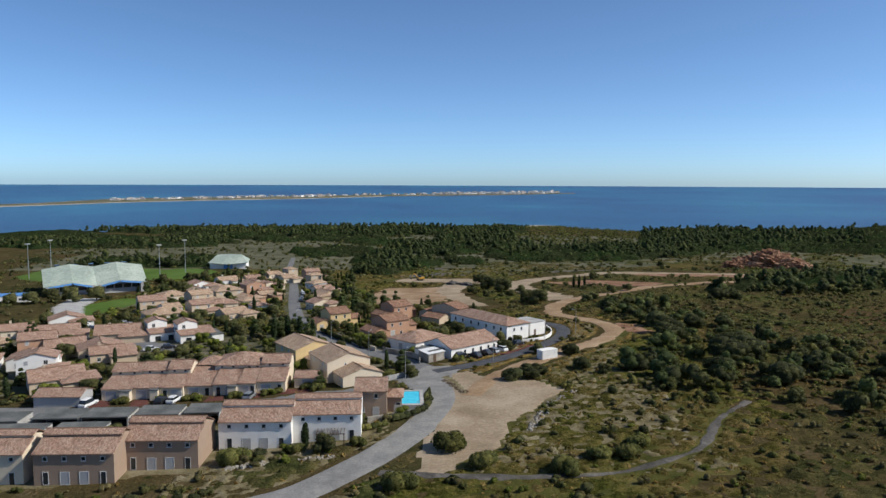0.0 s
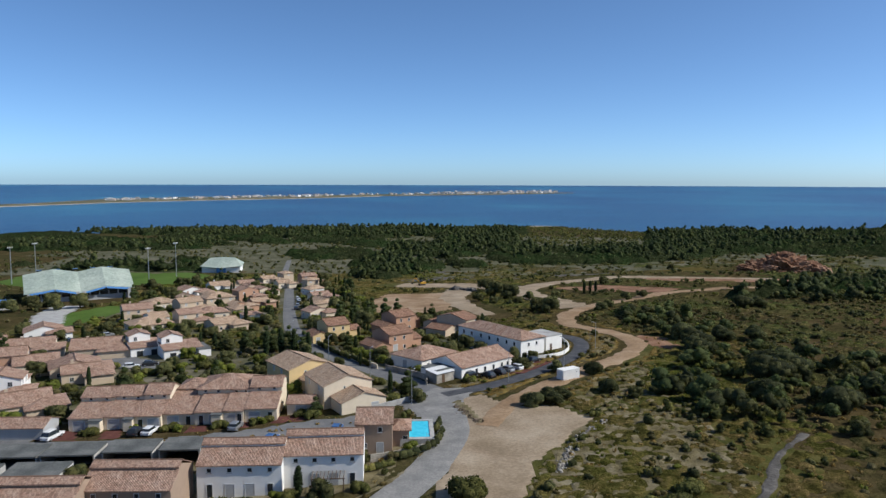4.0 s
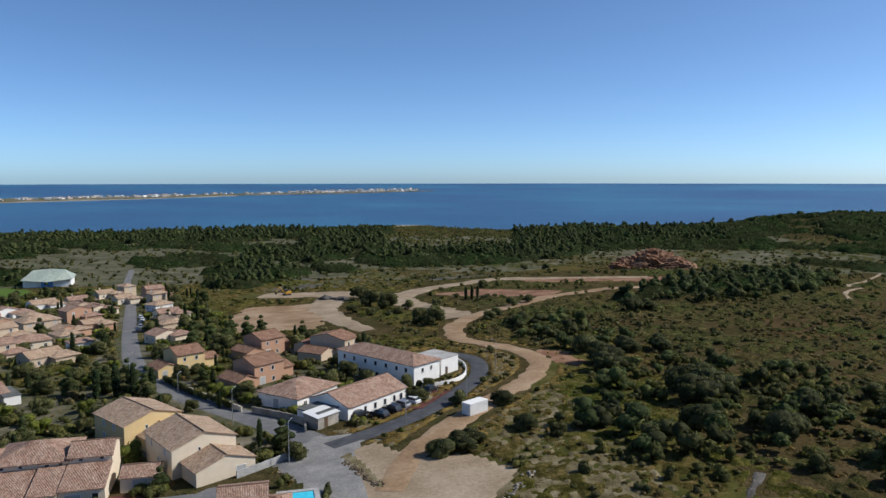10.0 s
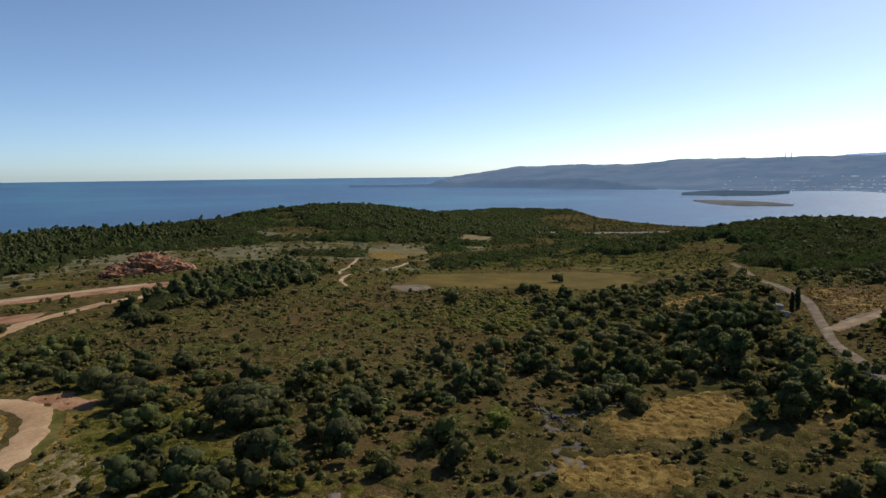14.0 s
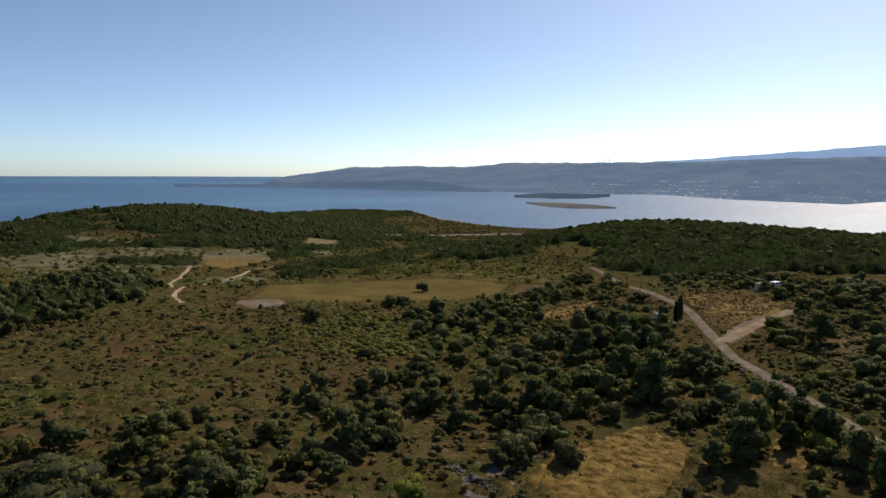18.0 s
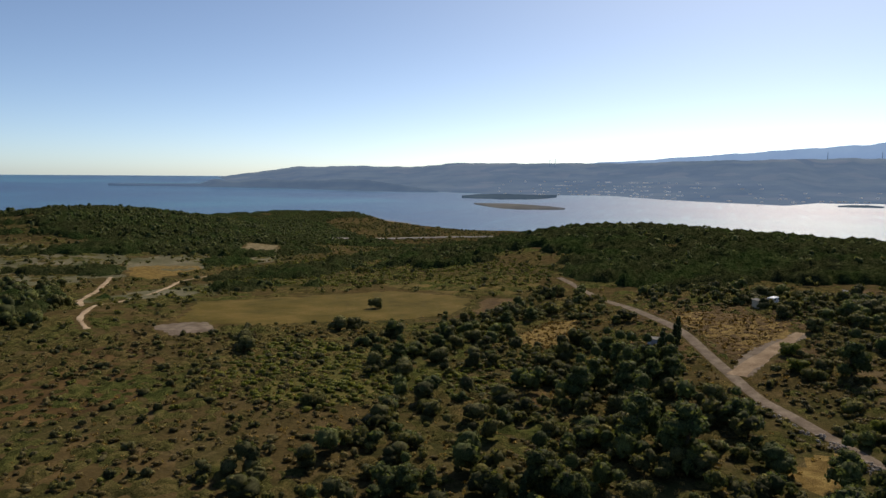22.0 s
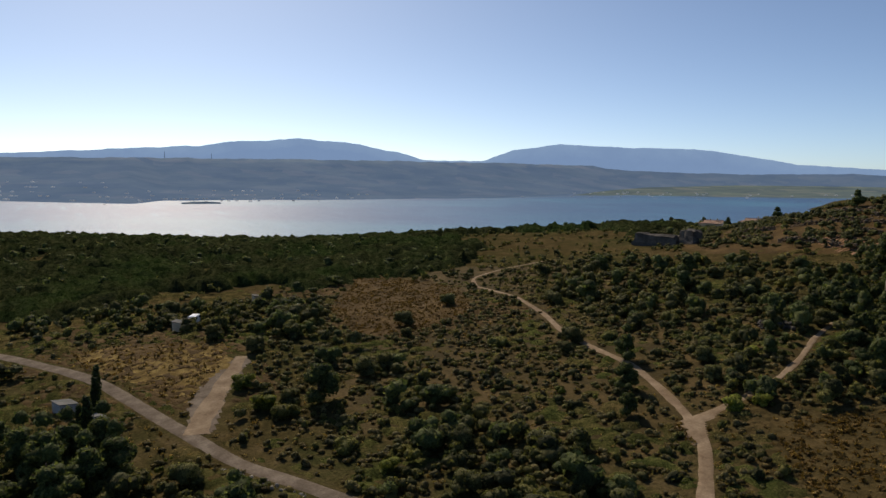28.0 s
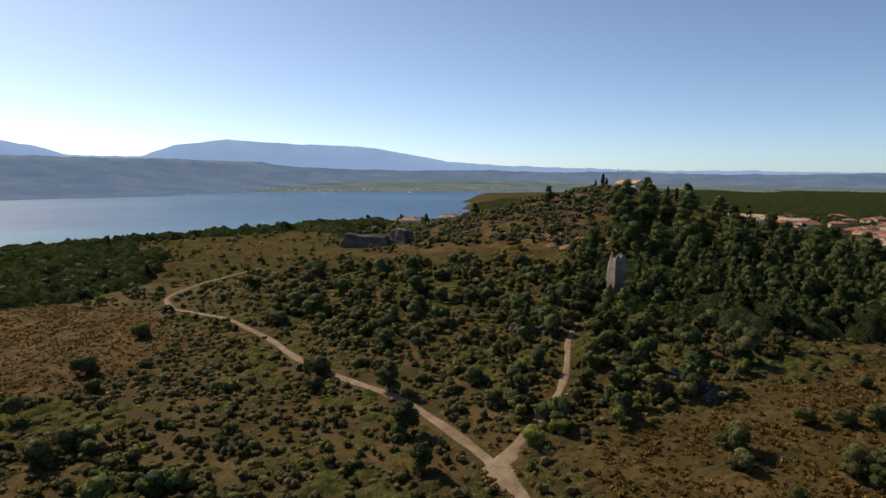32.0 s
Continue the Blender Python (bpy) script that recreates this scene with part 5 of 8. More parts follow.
# sports hall with its folded green roof
def sports_hall():
    h = thing("sports_hall", -197, 352, gz(-180, 375) - 0.3, 31, "sports hall with folded pale green metal roof", "hall")
    xs, front, back = (0, 11, 22, 33, 44), (6.0, 7.4, 5.0, 7.4, 6.0), (12.4, 14.6, 12.6, 14.6, 12.4)
    for k in range(4):
        bm = bmesh.new()
        quad_sheet(bm, [(xs[k] - (2 if k == 0 else 0), -3, front[k]), (xs[k + 1] + (2 if k == 3 else 0), -3, front[k + 1]), (xs[k + 1] + (2 if k == 3 else 0), 15, back[k + 1] + 0.6), (xs[k] - (2 if k == 0 else 0), 15, back[k] + 0.6)], 0.35)
        part("roof_fold", bm, M["copper"], h)
        bm = bmesh.new()
        quad_sheet(bm, [(xs[k], 15, back[k] + 0.6), (xs[k + 1], 15, back[k + 1] + 0.6), (xs[k + 1], 34, back[k + 1] - 2), (xs[k], 34, back[k] - 2)], 0.35)
        part("roof_fold", bm, M["copper"], h)
        bm = bmesh.new()
        quad_sheet(bm, [(xs[k] + 0.3, -3.05, front[k] - 0.1), (xs[k + 1] - 0.3, -3.05, front[k + 1] - 0.1), (xs[k + 1] - 0.3, -3.2, front[k + 1] - 0.9), (xs[k] + 0.3, -3.2, front[k] - 0.9)], 0.1)
        part("blue_fascia", bm, M["blue"], h)
    part("wall", box(0.3, 43.7, 0.3, 33, -1.5, 5.2), M["grey"], h)
    part("wall_upper", box(3, 41, 8, 33, 5.2, 8.6), M["white"], h)
    for k in range(10):
        part("glazing", box(1.2 + 4.2 * k, 4.8 + 4.2 * k, 0.1, 0.35, 3.0, 5.0), M["glass"], h)
    for xx in (0, 20.5, 23.5, 43.5):
        part("pillar", box(xx - 0.7, xx + 0.7, -3.2, 0.4, -1.5, 5.6), M["concrete"], h)
    for k in range(5):
        bm = box(4 + 8 * k, 6.5 + 8 * k, 17, 19.5, 13.6, 14.6)
        part("skylight", bm, M["glass"], h)
    for v in range(0, 36, 6):
        BUILT.append((-197 + 22 - 0.5 * v, 352 + 12 + 0.86 * v, 20))


sports_hall()


def small_hall():
    h = thing("small_hall", -158, 480, gz(-145, 490), 10, "small hall with green pyramid roof", "hall")
    part("wall", box(0, 24, 0, 18, -1, 4.5), M["white"], h)
    for pts in ([(-1, -1, 4.5), (12, -4, 3.6), (12, 9, 9.5), (4, 9, 9.0)], [(12, -4, 3.6), (25, -1, 4.5), (20, 9, 9.0), (12, 9, 9.5)], [(25, 19, 4.5), (-1, 19, 4.5), (4, 9, 9.0), (20, 9, 9.0)], [(-1, 19, 4.5), (-1, -1, 4.5), (4, 9, 9.0), (4, 9.05, 9.0)], [(25, -1, 4.5), (25, 19, 4.5), (20, 9.05, 9.0), (20, 9, 9.0)]):
        bm = bmesh.new()
        quad_sheet(bm, pts, 0.25)
        part("roof_fold", bm, M["copper"], h)
    part("glazing", box(9, 15, -0.15, 0.1, 0, 3.4), M["blue"], h)
    BUILT.append((-146, 490, 16))


small_hall()
house("pavilion", "long low pavilion with a blue roof", -236, 318, 20, [(0, 44, 0, 10, 3.2, "-", 0)], M["white"], M["blue"], [(0, "s", u, 1.6, 2.0, 1.2, "window") for u in (4, 10, 16, 22, 28, 34, 40)], category="pavilion")


def light_pole(x, y, h, label):
    p = thing("floodlight_pole", x, y, gz(x, y), 40, label, "light pole", "floodlights")
    part("pole", tube((0, 0, -0.5), (0, 0, h), 0.28, 0.14), M["metal"], p)
    part("crossarm", box(-1.4, 1.4, -0.1, 0.1, h - 0.3, h), M["metal"], p)
    for k in range(4):
        part("lamp", box(-1.35 + 0.75 * k, -0.9 + 0.75 * k, -0.35, 0.05, h + 0.02, h + 0.5), M["frame"], p)


for px, py in ((-247, 422), (-250, 452), (-168, 420), (-168, 462)):
    light_pole(px, py, 21, "tall grey floodlight pole beside the pitch")


def street_lamp(x, y, turn=0):
    p = thing("street_lamp", x, y, gz(x, y), turn, "slim grey street lamp beside the road", "street lamp", "street lamps")
    part("pole", tube((0, 0, -0.3), (0, 0, 7.5), 0.09, 0.05), M["metal"], p)
    part("arm", tube((0, 0, 7.4), (0.9, 0, 7.7), 0.04), M["metal"], p)
    part("lamp_head", box(0.7, 1.3, -0.13, 0.13, 7.62, 7.74, bevel=0.03), M["metal"], p)


for px, py, tn in ((-8.8, 165.6, 60), (-20, 190, 60), (13, 180, 130), (28, 192.5, 130), (40.5, 214, 180), (-33, 208, 60), (-49, 236, 60)):
    street_lamp(px, py, tn)


# cars
def car(x, y, turn, paint_mat, label, z=None, long=4.2, high=1.48):
    c = thing("car", x, y, (gz(x, y) if z is None else z) + 0.12, turn, label, "car", "parked cars")
    L, W = long / 2, 0.88
    bm = bmesh.new()
    prof = [(-L, 0.28), (L, 0.28), (L, 0.62), (L - 0.15, 0.78), (L * 0.42, 0.92), (-L + 0.12, 0.95), (-L, 0.7)]
    rings = [[bm.verts.new((px, sy * W, pz)) for px, pz in prof] for sy in (-1, 1)]
    bm.faces.new(rings[0][::-1]), bm.faces.new(rings[1])
    for k in range(len(prof)):
        bm.faces.new((rings[0][k], rings[0][(k + 1) % 7], rings[1][(k + 1) % 7], rings[1][k]))
    bmesh.ops.recalc_face_normals(bm, faces=bm.faces)
    bmesh.ops.bevel(bm, geom=bm.edges[:], offset=0.06, segments=2, affect="EDGES")
    body = part("body", bm, paint_mat, c)
    for nm, z0, z1, in0, in1, mt in (("cabin_glass", 0.9, high - 0.08, 0.0, 0.16, M["glass"]), ("car_roof", high - 0.08, high, 0.16, 0.2, paint_mat)):
        bm = bmesh.new()
        lo = [(-L + 0.25 + in0 * 2.2, -W + 0.06 + in0), (L * 0.45 - in0 * 3.2, -W + 0.06 + in0), (L * 0.45 - in0 * 3.2, W - 0.06 - in0), (-L + 0.25 + in0 * 2.2, W - 0.06 - in0)]
        hi = [(-L + 0.25 + in1 * 2.2, -W + 0.06 + in1), (L * 0.45 - in1 * 3.2, -W + 0.06 + in1), (L * 0.45 - in1 * 3.2, W - 0.06 - in1), (-L + 0.25 + in1 * 2.2, W - 0.06 - in1)]
        a, b = [bm.verts.new((*p, z0)) for p in lo], [bm.verts.new((*p, z1)) for p in hi]
        bm.faces.new(b), bm.faces.new(a[::-1])
        for k in range(4):
            bm.faces.new((a[k], a[(k + 1) % 4], b[(k + 1) % 4], b[k]))
        part(nm, bm, mt, c)
    for sx in (-1, 1):
        for sy in (-1, 1):
            w = part("wheel", tube((sx * L * 0.62, sy * (W - 0.16), 0.2), (sx * L * 0.62, sy * (W + 0.01), 0.2), 0.32, sides=14), M["dark"], c)
            part("rim", tube((sx * L * 0.62, sy * (W + 0.01), 0.2), (sx * L * 0.62, sy * (W + 0.03), 0.2), 0.19, sides=10), M["metal"], w)
        for nm, px in (("headlight", L), ("tail_light", -L)):
            if sx == 1:
                part(nm, box(px - 0.04, px + 0.03, 0.5, 0.8, 0.62, 0.74), M["frame"] if px > 0 else M["red_paving"], body)
                part(nm, box(px - 0.04, px + 0.03, -0.8, -0.5, 0.62, 0.74), M["frame"] if px > 0 else M["red_paving"], body)
    BUILT.append((x, y, 1.6))


M["car_white"] = paint("white_car_paint", (0.75, 0.75, 0.74), 0.25, 0, 0.5)
M["car_dark"] = paint("black_car_paint", (0.025, 0.026, 0.03), 0.2, 0, 0.5)
M["car_grey"] = paint("silver_car_paint", (0.35, 0.36, 0.37), 0.3, 0.5, 0.5)
M["car_blue"] = paint("blue_car_paint", (0.05, 0.12, 0.28), 0.25, 0, 0.5)
for cx, cy, ct, cm, cl in ((-77, 151.2, 80, "car_white", "white van on a red paved drive"), (-59, 152.8, 84, "car_white", "white hatchback in front of a garage"), (-61.6, 152.6, 84, "car_dark", "black car in front of a garage"), (-42.8, 154.2, 84, "car_grey", "silver car on a red drive"),
                           (8.6, 185.6, 130, "car_dark", "dark car in front of the white house"), (11.4, 188.0, 130, "car_dark", "black car in front of the white house"), (13.6, 190.4, 130, "car_grey", "silver car in front of the white house"), (16.0, 192.4, 130, "car_white", "white car in front of the white house"),
                           (21.5, 199.5, 45, "car_dark", "black car beside the annex"), (4.6, 187.0, 42, "car_dark", "dark car by the low wall"), (-22.5, 150.5, 85, "car_blue", "blue car parked behind the terrace"), (-34, 146.2, 80, "car_blue", "dark blue car behind the terrace"), (-83, 212, 20, "car_dark", "black car in the parking area"), (-87, 209, 15, "car_white", "white car in the parking area")):
    car(cx, cy, ct, M[cm], cl, long=4.7 if "van" in cl else 4.2, high=1.8 if "van" in cl else 1.48)
for k, (cx, cy) in enumerate(((-69, 349), (-67.5, 340), (-66, 331), (-71, 356), (-65, 322), (-104, 395), (-112, 345), (-150, 270), (-138, 262), (-131, 258), (-124, 250), (-118, 262))):
    car(cx, cy, 105 if k < 5 else 40, M[("car_white", "car_dark", "car_grey")[k % 3]], ("white", "dark", "silver")[k % 3] + " car parked along the village street")


# swimming pool with its deck, hedge and garden walls
def pool():
    z = 30.62
    p = thing("swimming_pool", -7.0, 146.9, z, 3, "rectangular swimming pool with turquoise water", "pool")
    bm = bmesh.new()
    for x0, x1, y0, y1 in ((-3.2, 3.0, -5.4, -4.4), (-3.2, 3.0, 4.4, 5.2), (-3.2, -2.2, -4.4, 4.4), (2.2, 3.0, -4.4, 4.4)):
        box(x0, x1, y0, y1, -2.6, 0.14, bm)
    part("coping", bm, M["concrete"], p)
    part("pool_water", box(-2.2, 2.2, -4.4, 4.4, -2.4, 0.02), M["pool"], p)
    for sx in (1.6, 1.95):
        part("ladder_rail", tube((sx, -4.5, 0.1), (sx, -4.3, 0.8), 0.03), M["metal"], p)
    BUILT.append((-7, 147, 5.0))


M["pool"], _n, _l, _p = material("pool_water", 0.08, 0, 0.5)
_l.new(ramp(_n, _l, tex_noise(_n, _l, 0.8, 3), [(0.35, (0.05, 0.50, 0.68)), (0.65, (0.09, 0.62, 0.78))]), _p.inputs["Base Color"])
pool()


def wall_run(name, label, pts, high, thick, mat, category="wall"):
    """A garden wall along a line, stepping with the ground."""
    w = thing(name, pts[0][0], pts[0][1], 0, 0, label, category)
    bm = bmesh.new()
    q = resample(pts, 2.5)
    for a, b in zip(q[:-1], q[1:]):
        m = (a + b) / 2
        z = gz(*m)
        d = b - a
        n = len(bm.verts)
        r = bmesh.ops.create_cube(bm, size=1, matrix=pose(m[0] - pts[0][0], m[1] - pts[0][1], z + high / 2 - 0.2, 0, 0, math.degrees(math.atan2(d[1], d[0]))) @ Matrix.Diagonal((float(np.hypot(*d)) + 0.04, thick, high + 0.4, 1)))
    part("masonry", bm, mat, w)
    return w



def stone_run(label, pts, n, size, spread, mat):
    """A tumbled dry stone wall: a bank of rough blocks along a line."""
    q = resample(pts, 1.0)
    w = thing("dry_stone_wall", q[0][0], q[0][1], 0, 0, label, "wall")
    rng = np.random.default_rng(n)
    bm = bmesh.new()
    for _ in range(n):
        c = q[rng.integers(0, len(q))] + rng.normal(scale=spread, size=2)
        s = size * rng.uniform(0.5, 1.5)
        bmesh.ops.create_icosphere(bm, subdivisions=1, radius=s, matrix=pose(c[0] - q[0][0], c[1] - q[0][1], gz(*c) + s * 0.3, *rng.uniform(0, 360, 3)) @ Matrix.Diagonal((1, rng.uniform(0.6, 1), rng.uniform(0.5, 0.8), 1)))
    part("stones", bm, mat, w)


wall_run("garden_wall", "low pale wall along the street", [(-17, 162.5), (-8, 168.5), (-6, 172)], 1.2, 0.25, M["concrete"])
wall_run("garden_wall", "cream garden wall with a hedge behind", [(-19, 199), (-30, 216), (-42, 237)], 1.3, 0.25, M["cream"])
wall_run("garden_wall", "stone wall round the front garden", [(-6, 181), (-4, 185), (-10, 191), (-18, 199)], 1.4, 0.3, M["stone"])
wall_run("garden_wall", "curved white wall by the asphalt bend", [(20, 203), (27, 203), (32, 209), (34.5, 219), (33, 228)], 1.0, 0.25, M["white"])
wall_run("garden_wall", "stone wall below the corner garden", [(-14.5, 134.8), (-7.0, 136.8), (-3.2, 141.0)], 1.3, 0.35, M["stone"])
wall_run("garden_wall", "concrete retaining wall beside the carports", [(-64, 143.2), (-54, 145), (-45, 145.8)], 1.2, 0.25, M["concrete"])
stone_run("tumbled dry stone wall in the rough grass", [(-36, 114), (-28, 116.5), (-18, 118)], 150, 0.32, 0.45, M["stone"])
stone_run("bank of rubble between the road and the clearing", [(0.6, 163), (2.4, 158), (4.8, 152.5)], 110, 0.26, 0.5, M["rock"])
stone_run("tumbled dry stone wall along the scrub", [(16, 128), (22, 142), (29, 151)], 150, 0.32, 0.45, M["stone"])
stone_run("stone edge of the country road", [(152, 82), (169, 90), (184, 97.5), (198, 104.5)], 150, 0.32, 0.45, M["stone"])
for px, py, w in ((-80, 134.5, 9), (-70.5, 135, 9), (-60.5, 136, 8.5), (-51, 136.5, 7), (-92, 133, 10), (-84, 125.5, 10), (-72, 126, 9)):
    h = thing("carport", px, py, gz(px, py), 4, "flat grey carport roof between the terraces", "carport", "carports")
    part("roof_deck", box(0, w, 0, 6.2, 2.5, 2.72), M["slate_roof"], h)
    part("rear_wall", box(0, w, 6.0, 6.2, -1, 2.5), M["concrete"], h)
    for u in (0.15, w - 0.15):
        part("side_wall", box(u - 0.12, u + 0.12, 0.3, 6.0, -1, 2.5), M["concrete"], h)
    BUILT.append((px + w / 2, py + 3, 5))
_h = thing("driveway", 0, 0, 0, 0, "dark red paved forecourt by the bend", "driveway", kind="structure")
bm = bmesh.new()
quad_sheet(bm, [(x, y, gz(x, y) + 0.16) for x, y in ((13, 188), (17.5, 187.5), (26, 199), (21, 204))], 0.4)
part("paving", bm, M["red_paving"], _h)


# pergola, container, sheds
def pergola(x, y, turn):
    p = thing("pergola", x, y, gz(x, y), turn, "dark wooden pergola on the white terrace", "pergola")
    for u in (0.1, 4.9):
        part("post", box(u - 0.08, u + 0.08, 0, 0.16, -0.3, 2.4), M["wood"], p)
    for k in range(9):
        part("rafter", box(0.1 + 0.6 * k - 0.05, 0.1 + 0.6 * k + 0.05, -0.2, 3.0, 2.42, 2.54), M["wood"], p)
    part("beam", box(-0.1, 5.1, 0, 0.16, 2.3, 2.42), M["wood"], p)


pergola(-22.4, 122.9, 4.5)


def container(x, y, turn):
    c = thing("container", x, y, gz(x + 1, y + 2), turn, "white site container on the dirt verge", "container")
    bm = box(0, 5.0, 0, 2.3, 0.1, 2.4)
    part("shell", bm, M["white"], c)
    for k in range(20):
        part("rib", box(0.1 + 0.25 * k, 0.2 + 0.25 * k, -0.03, 0.0, 0.2, 2.3), M["white"], c)
    part("roof", box(-0.05, 5.05, -0.05, 2.35, 2.4, 2.48), M["white"], c)
    part("door_leaf", box(-0.06, 0.0, 0.3, 2.0, 0.2, 2.25), M["frame"], c)
    for u in (0.2, 4.6):
        part("skid", box(u, u + 0.25, 0, 2.3, -0.4, 0.1), M["metal"], c)
    BUILT.append((x + 1.5, y + 3, 4))


container(25.6, 179.2, 32)


def shed(name, label, x, y, turn, w, d, h, wall, roof, lean=0.4):
    s = thing(name, x, y, gz(x, y), turn, label, "shed")
    part("wall", wall_block(0, w, 0, d, -0.6, h, "f", lean), wall, s)
    bm = bmesh.new()
    quad_sheet(bm, [(-0.25, -0.3, h + 0.1), (w + 0.25, -0.3, h + 0.1), (w + 0.25, d + 0.2, h + lean + 0.14), (-0.25, d + 0.2, h + lean + 0.14)], 0.08)
    part("roof", bm, roof, s)
    part("door", box(w * 0.3, w * 0.3 + 0.9, -0.05, 0.0, 0, min(2.0, h - 0.1)), M["wood"], s)
    BUILT.append((x + w / 2, y + d / 2, max(w, d) * 0.6))


shed("stone_shed", "small stone shed with white roof on the corner", -3.6, 181.5, 42, 5.5, 4, 2.3, M["stone"], M["frame"])
shed("hut", "small hut with a pale sheet roof among cypresses", 235, 122, 20, 3.6, 3.0, 1.5, M["grey"], M["slate_roof"])
shed("hut", "tiny hut with a pale roof beside the road", 226, 118, 30, 2.2, 1.8, 1.4, M["grey"], M["slate_roof"])
shed("shack", "pale shack beside the straw field", 277, 97, -30, 3, 2.4, 2.0, M["beige"], M["slate_roof"])
shed("shack", "low white hut among trees", 318, 66, 0, 3, 2.4, 2.0, M["beige"], M["slate_roof"])


def caravan(x, y, turn):
    c = thing("caravan", x, y, gz(x, y) + 0.35, turn, "white caravan parked by the straw field", "caravan")
    part("body", box(0, 4.2, 0, 2.0, 0.15, 2.2, bevel=0.18), M["car_white"], c)
    for u in (0.8, 3.2):
        part("window", box(u, u + 1.1, -0.03, 0.02, 1.3, 1.9), M["glass"], c)
    part("door", box(2.3, 2.95, -0.04, 0.02, 0.3, 2.1), M["frame"], c)
    for sy in (0.1, 2.0):
        part("wheel", tube((2.1, sy - 0.1, 0.0), (2.1, sy + 0.1, 0.0), 0.32, sides=12), M["dark"], c)
    part("drawbar", tube((4.2, 1.0, 0.2), (5.4, 1.1, 0.2), 0.06), M["metal"], c)


caravan(281, 93, -28)


# red paved forecourts of the terraced row
for _k, _p in enumerate(([(-84, 150.5), (-71.6, 149.2), (-73.6, 155), (-82.2, 158.5)], [(-68.1, 149.6), (-63.2, 150.6), (-65.6, 156.4), (-69.6, 155.8)], [(-52.6, 152.5), (-47.9, 153.2), (-49.1, 157.4), (-53.4, 156.8)], [(-36.9, 156.1), (-28.4, 158.1), (-29.1, 162.1), (-36.6, 161.6)], [(-45.4, 154), (-40, 154.6), (-40.4, 159), (-45.6, 158.4)])):
    patch("forecourt", "dark red paved forecourt before the garages", _p, M["red_paving"], 0.11, 0.7, 0.0, category="paving")


# heaps, digger, ruin, quarry wall
def heap(name, label, x, y, rx, ry, h, mat, seed, sub=4):
    bm = bmesh.new()
    bmesh.ops.create_icosphere(bm, subdivisions=sub, radius=1)
    z = gz(x, y)
    for v in bm.verts:
        n = noise.noise(v.co * 1.7 + Vector((seed, 0, 0))) + 0.5 * noise.noise(v.co * 4.3 + Vector((0, seed, 0))) + 0.3 * noise.noise(v.co * 9.0 + Vector((0, 0, seed)))
        f = 1 + 0.38 * n + 0.2 * noise.noise(v.co * 17.0) + 0.12 * noise.noise(v.co * 34.0)
        px, py = v.co.x * rx * f, v.co.y * ry * f
        v.co = Vector((px, py, max(-1.5, v.co.z) * h * f + (gz(x + px, y + py) - z) * 0.8))
    me = bpy.data.meshes.new(name)
    bm.to_mesh(me)
    bm.free()
    me.materials.append(mat)
    o = new(name, me)
    o.location = (x, y, z - 0.2)
    BUILT.append((x, y, (rx + ry) / 2))
    return tagged(o, label, "heap")


heap("earth_mound", "large dug heap of red earth", 204, 448, 19, 12, 10, M["red_soil"], 3.1, 5)
heap("earth_mound", "low spill of red earth and rubble", 187, 442, 13, 8, 5, M["red_soil"], 5.7, 5)
heap("earth_mound", "smaller mound of reddish rubble", 222, 446, 10, 8, 6, M["red_soil"], 8.2)
heap("gravel_mound", "heap of grey gravel on the site", 6, 383, 4.5, 3.5, 2.2, M["grey_scree"], 1.4, 3)
heap("gravel_mound", "heap of grey gravel on the site", 12, 379, 4.0, 3.2, 1.9, M["grey_scree"], 2.4, 3)


def digger(x, y, turn):
    d = thing("excavator", x, y, gz(x, y), turn, "yellow excavator working on the site", "excavator")
    M["digger"] = paint("yellow_machine_paint", (0.55, 0.30, 0.03), 0.5)
    for sy in (-1.1, 1.1):
        part("track", box(-1.9, 1.9, sy - 0.3, sy + 0.3, 0, 0.8, bevel=0.2), M["dark"], d)
    part("turntable", tube((0, 0, 0.8), (0, 0, 1.0), 0.9, sides=14), M["dark"], d)
    part("body", box(-2.1, 1.2, -1.3, 1.3, 1.0, 2.1, bevel=0.1), M["digger"], d)
    part("cab", box(0.0, 1.3, 0.2, 1.25, 2.1, 3.1, bevel=0.06), M["glass"], d)
    part("boom", tube((1.0, -0.3, 1.6), (3.6, -0.3, 4.3), 0.25, 0.2, 6), M["digger"], d)
    part("stick", tube((3.6, -0.3, 4.3), (5.4, -0.3, 2.0), 0.2, 0.15, 6), M["digger"], d)
    part("bucket", box(5.0, 5.9, -0.8, 0.2, 1.0, 2.0, bevel=0.15), M["dark"], d)


digger(-13, 409, 200)


def rough_block(name, label, x, y, turn, w, d, h, mat, seed, taper=0.85, category="ruin", cuts=5):
    """Old masonry: a tall block with an uneven skin and a broken top."""
    bm = bmesh.new()
    bmesh.ops.create_cube(bm, size=1)
    bmesh.ops.subdivide_edges(bm, edges=bm.edges[:], cuts=cuts, use_grid_fill=True)
    for v in bm.verts:
        f = v.co.z + 0.5
        n = noise.noise(Vector((v.co.x * w, v.co.y * d, v.co.z * h)) * 0.45 + Vector((seed, 0, 0)))
        k = 1 - (1 - taper) * f
        v.co = Vector((v.co.x * w * k * (1 + 0.14 * n), v.co.y * d * k * (1 + 0.14 * n), f * h * (1 + (0.22 * noise.noise(Vector((v.co.x * 3 + seed, v.co.y * 3, 0))) if f > 0.7 else 0)) - 0.8))
    me = bpy.data.meshes.new(name)
    bm.to_mesh(me)
    bm.free()
    me.materials.append(mat)
    o = new(name, me)
    o.matrix_basis = pose(x, y, gz(x, y), 0, 0, turn)
    BUILT.append((x, y, w * 0.6))
    return tagged(o, label, category)


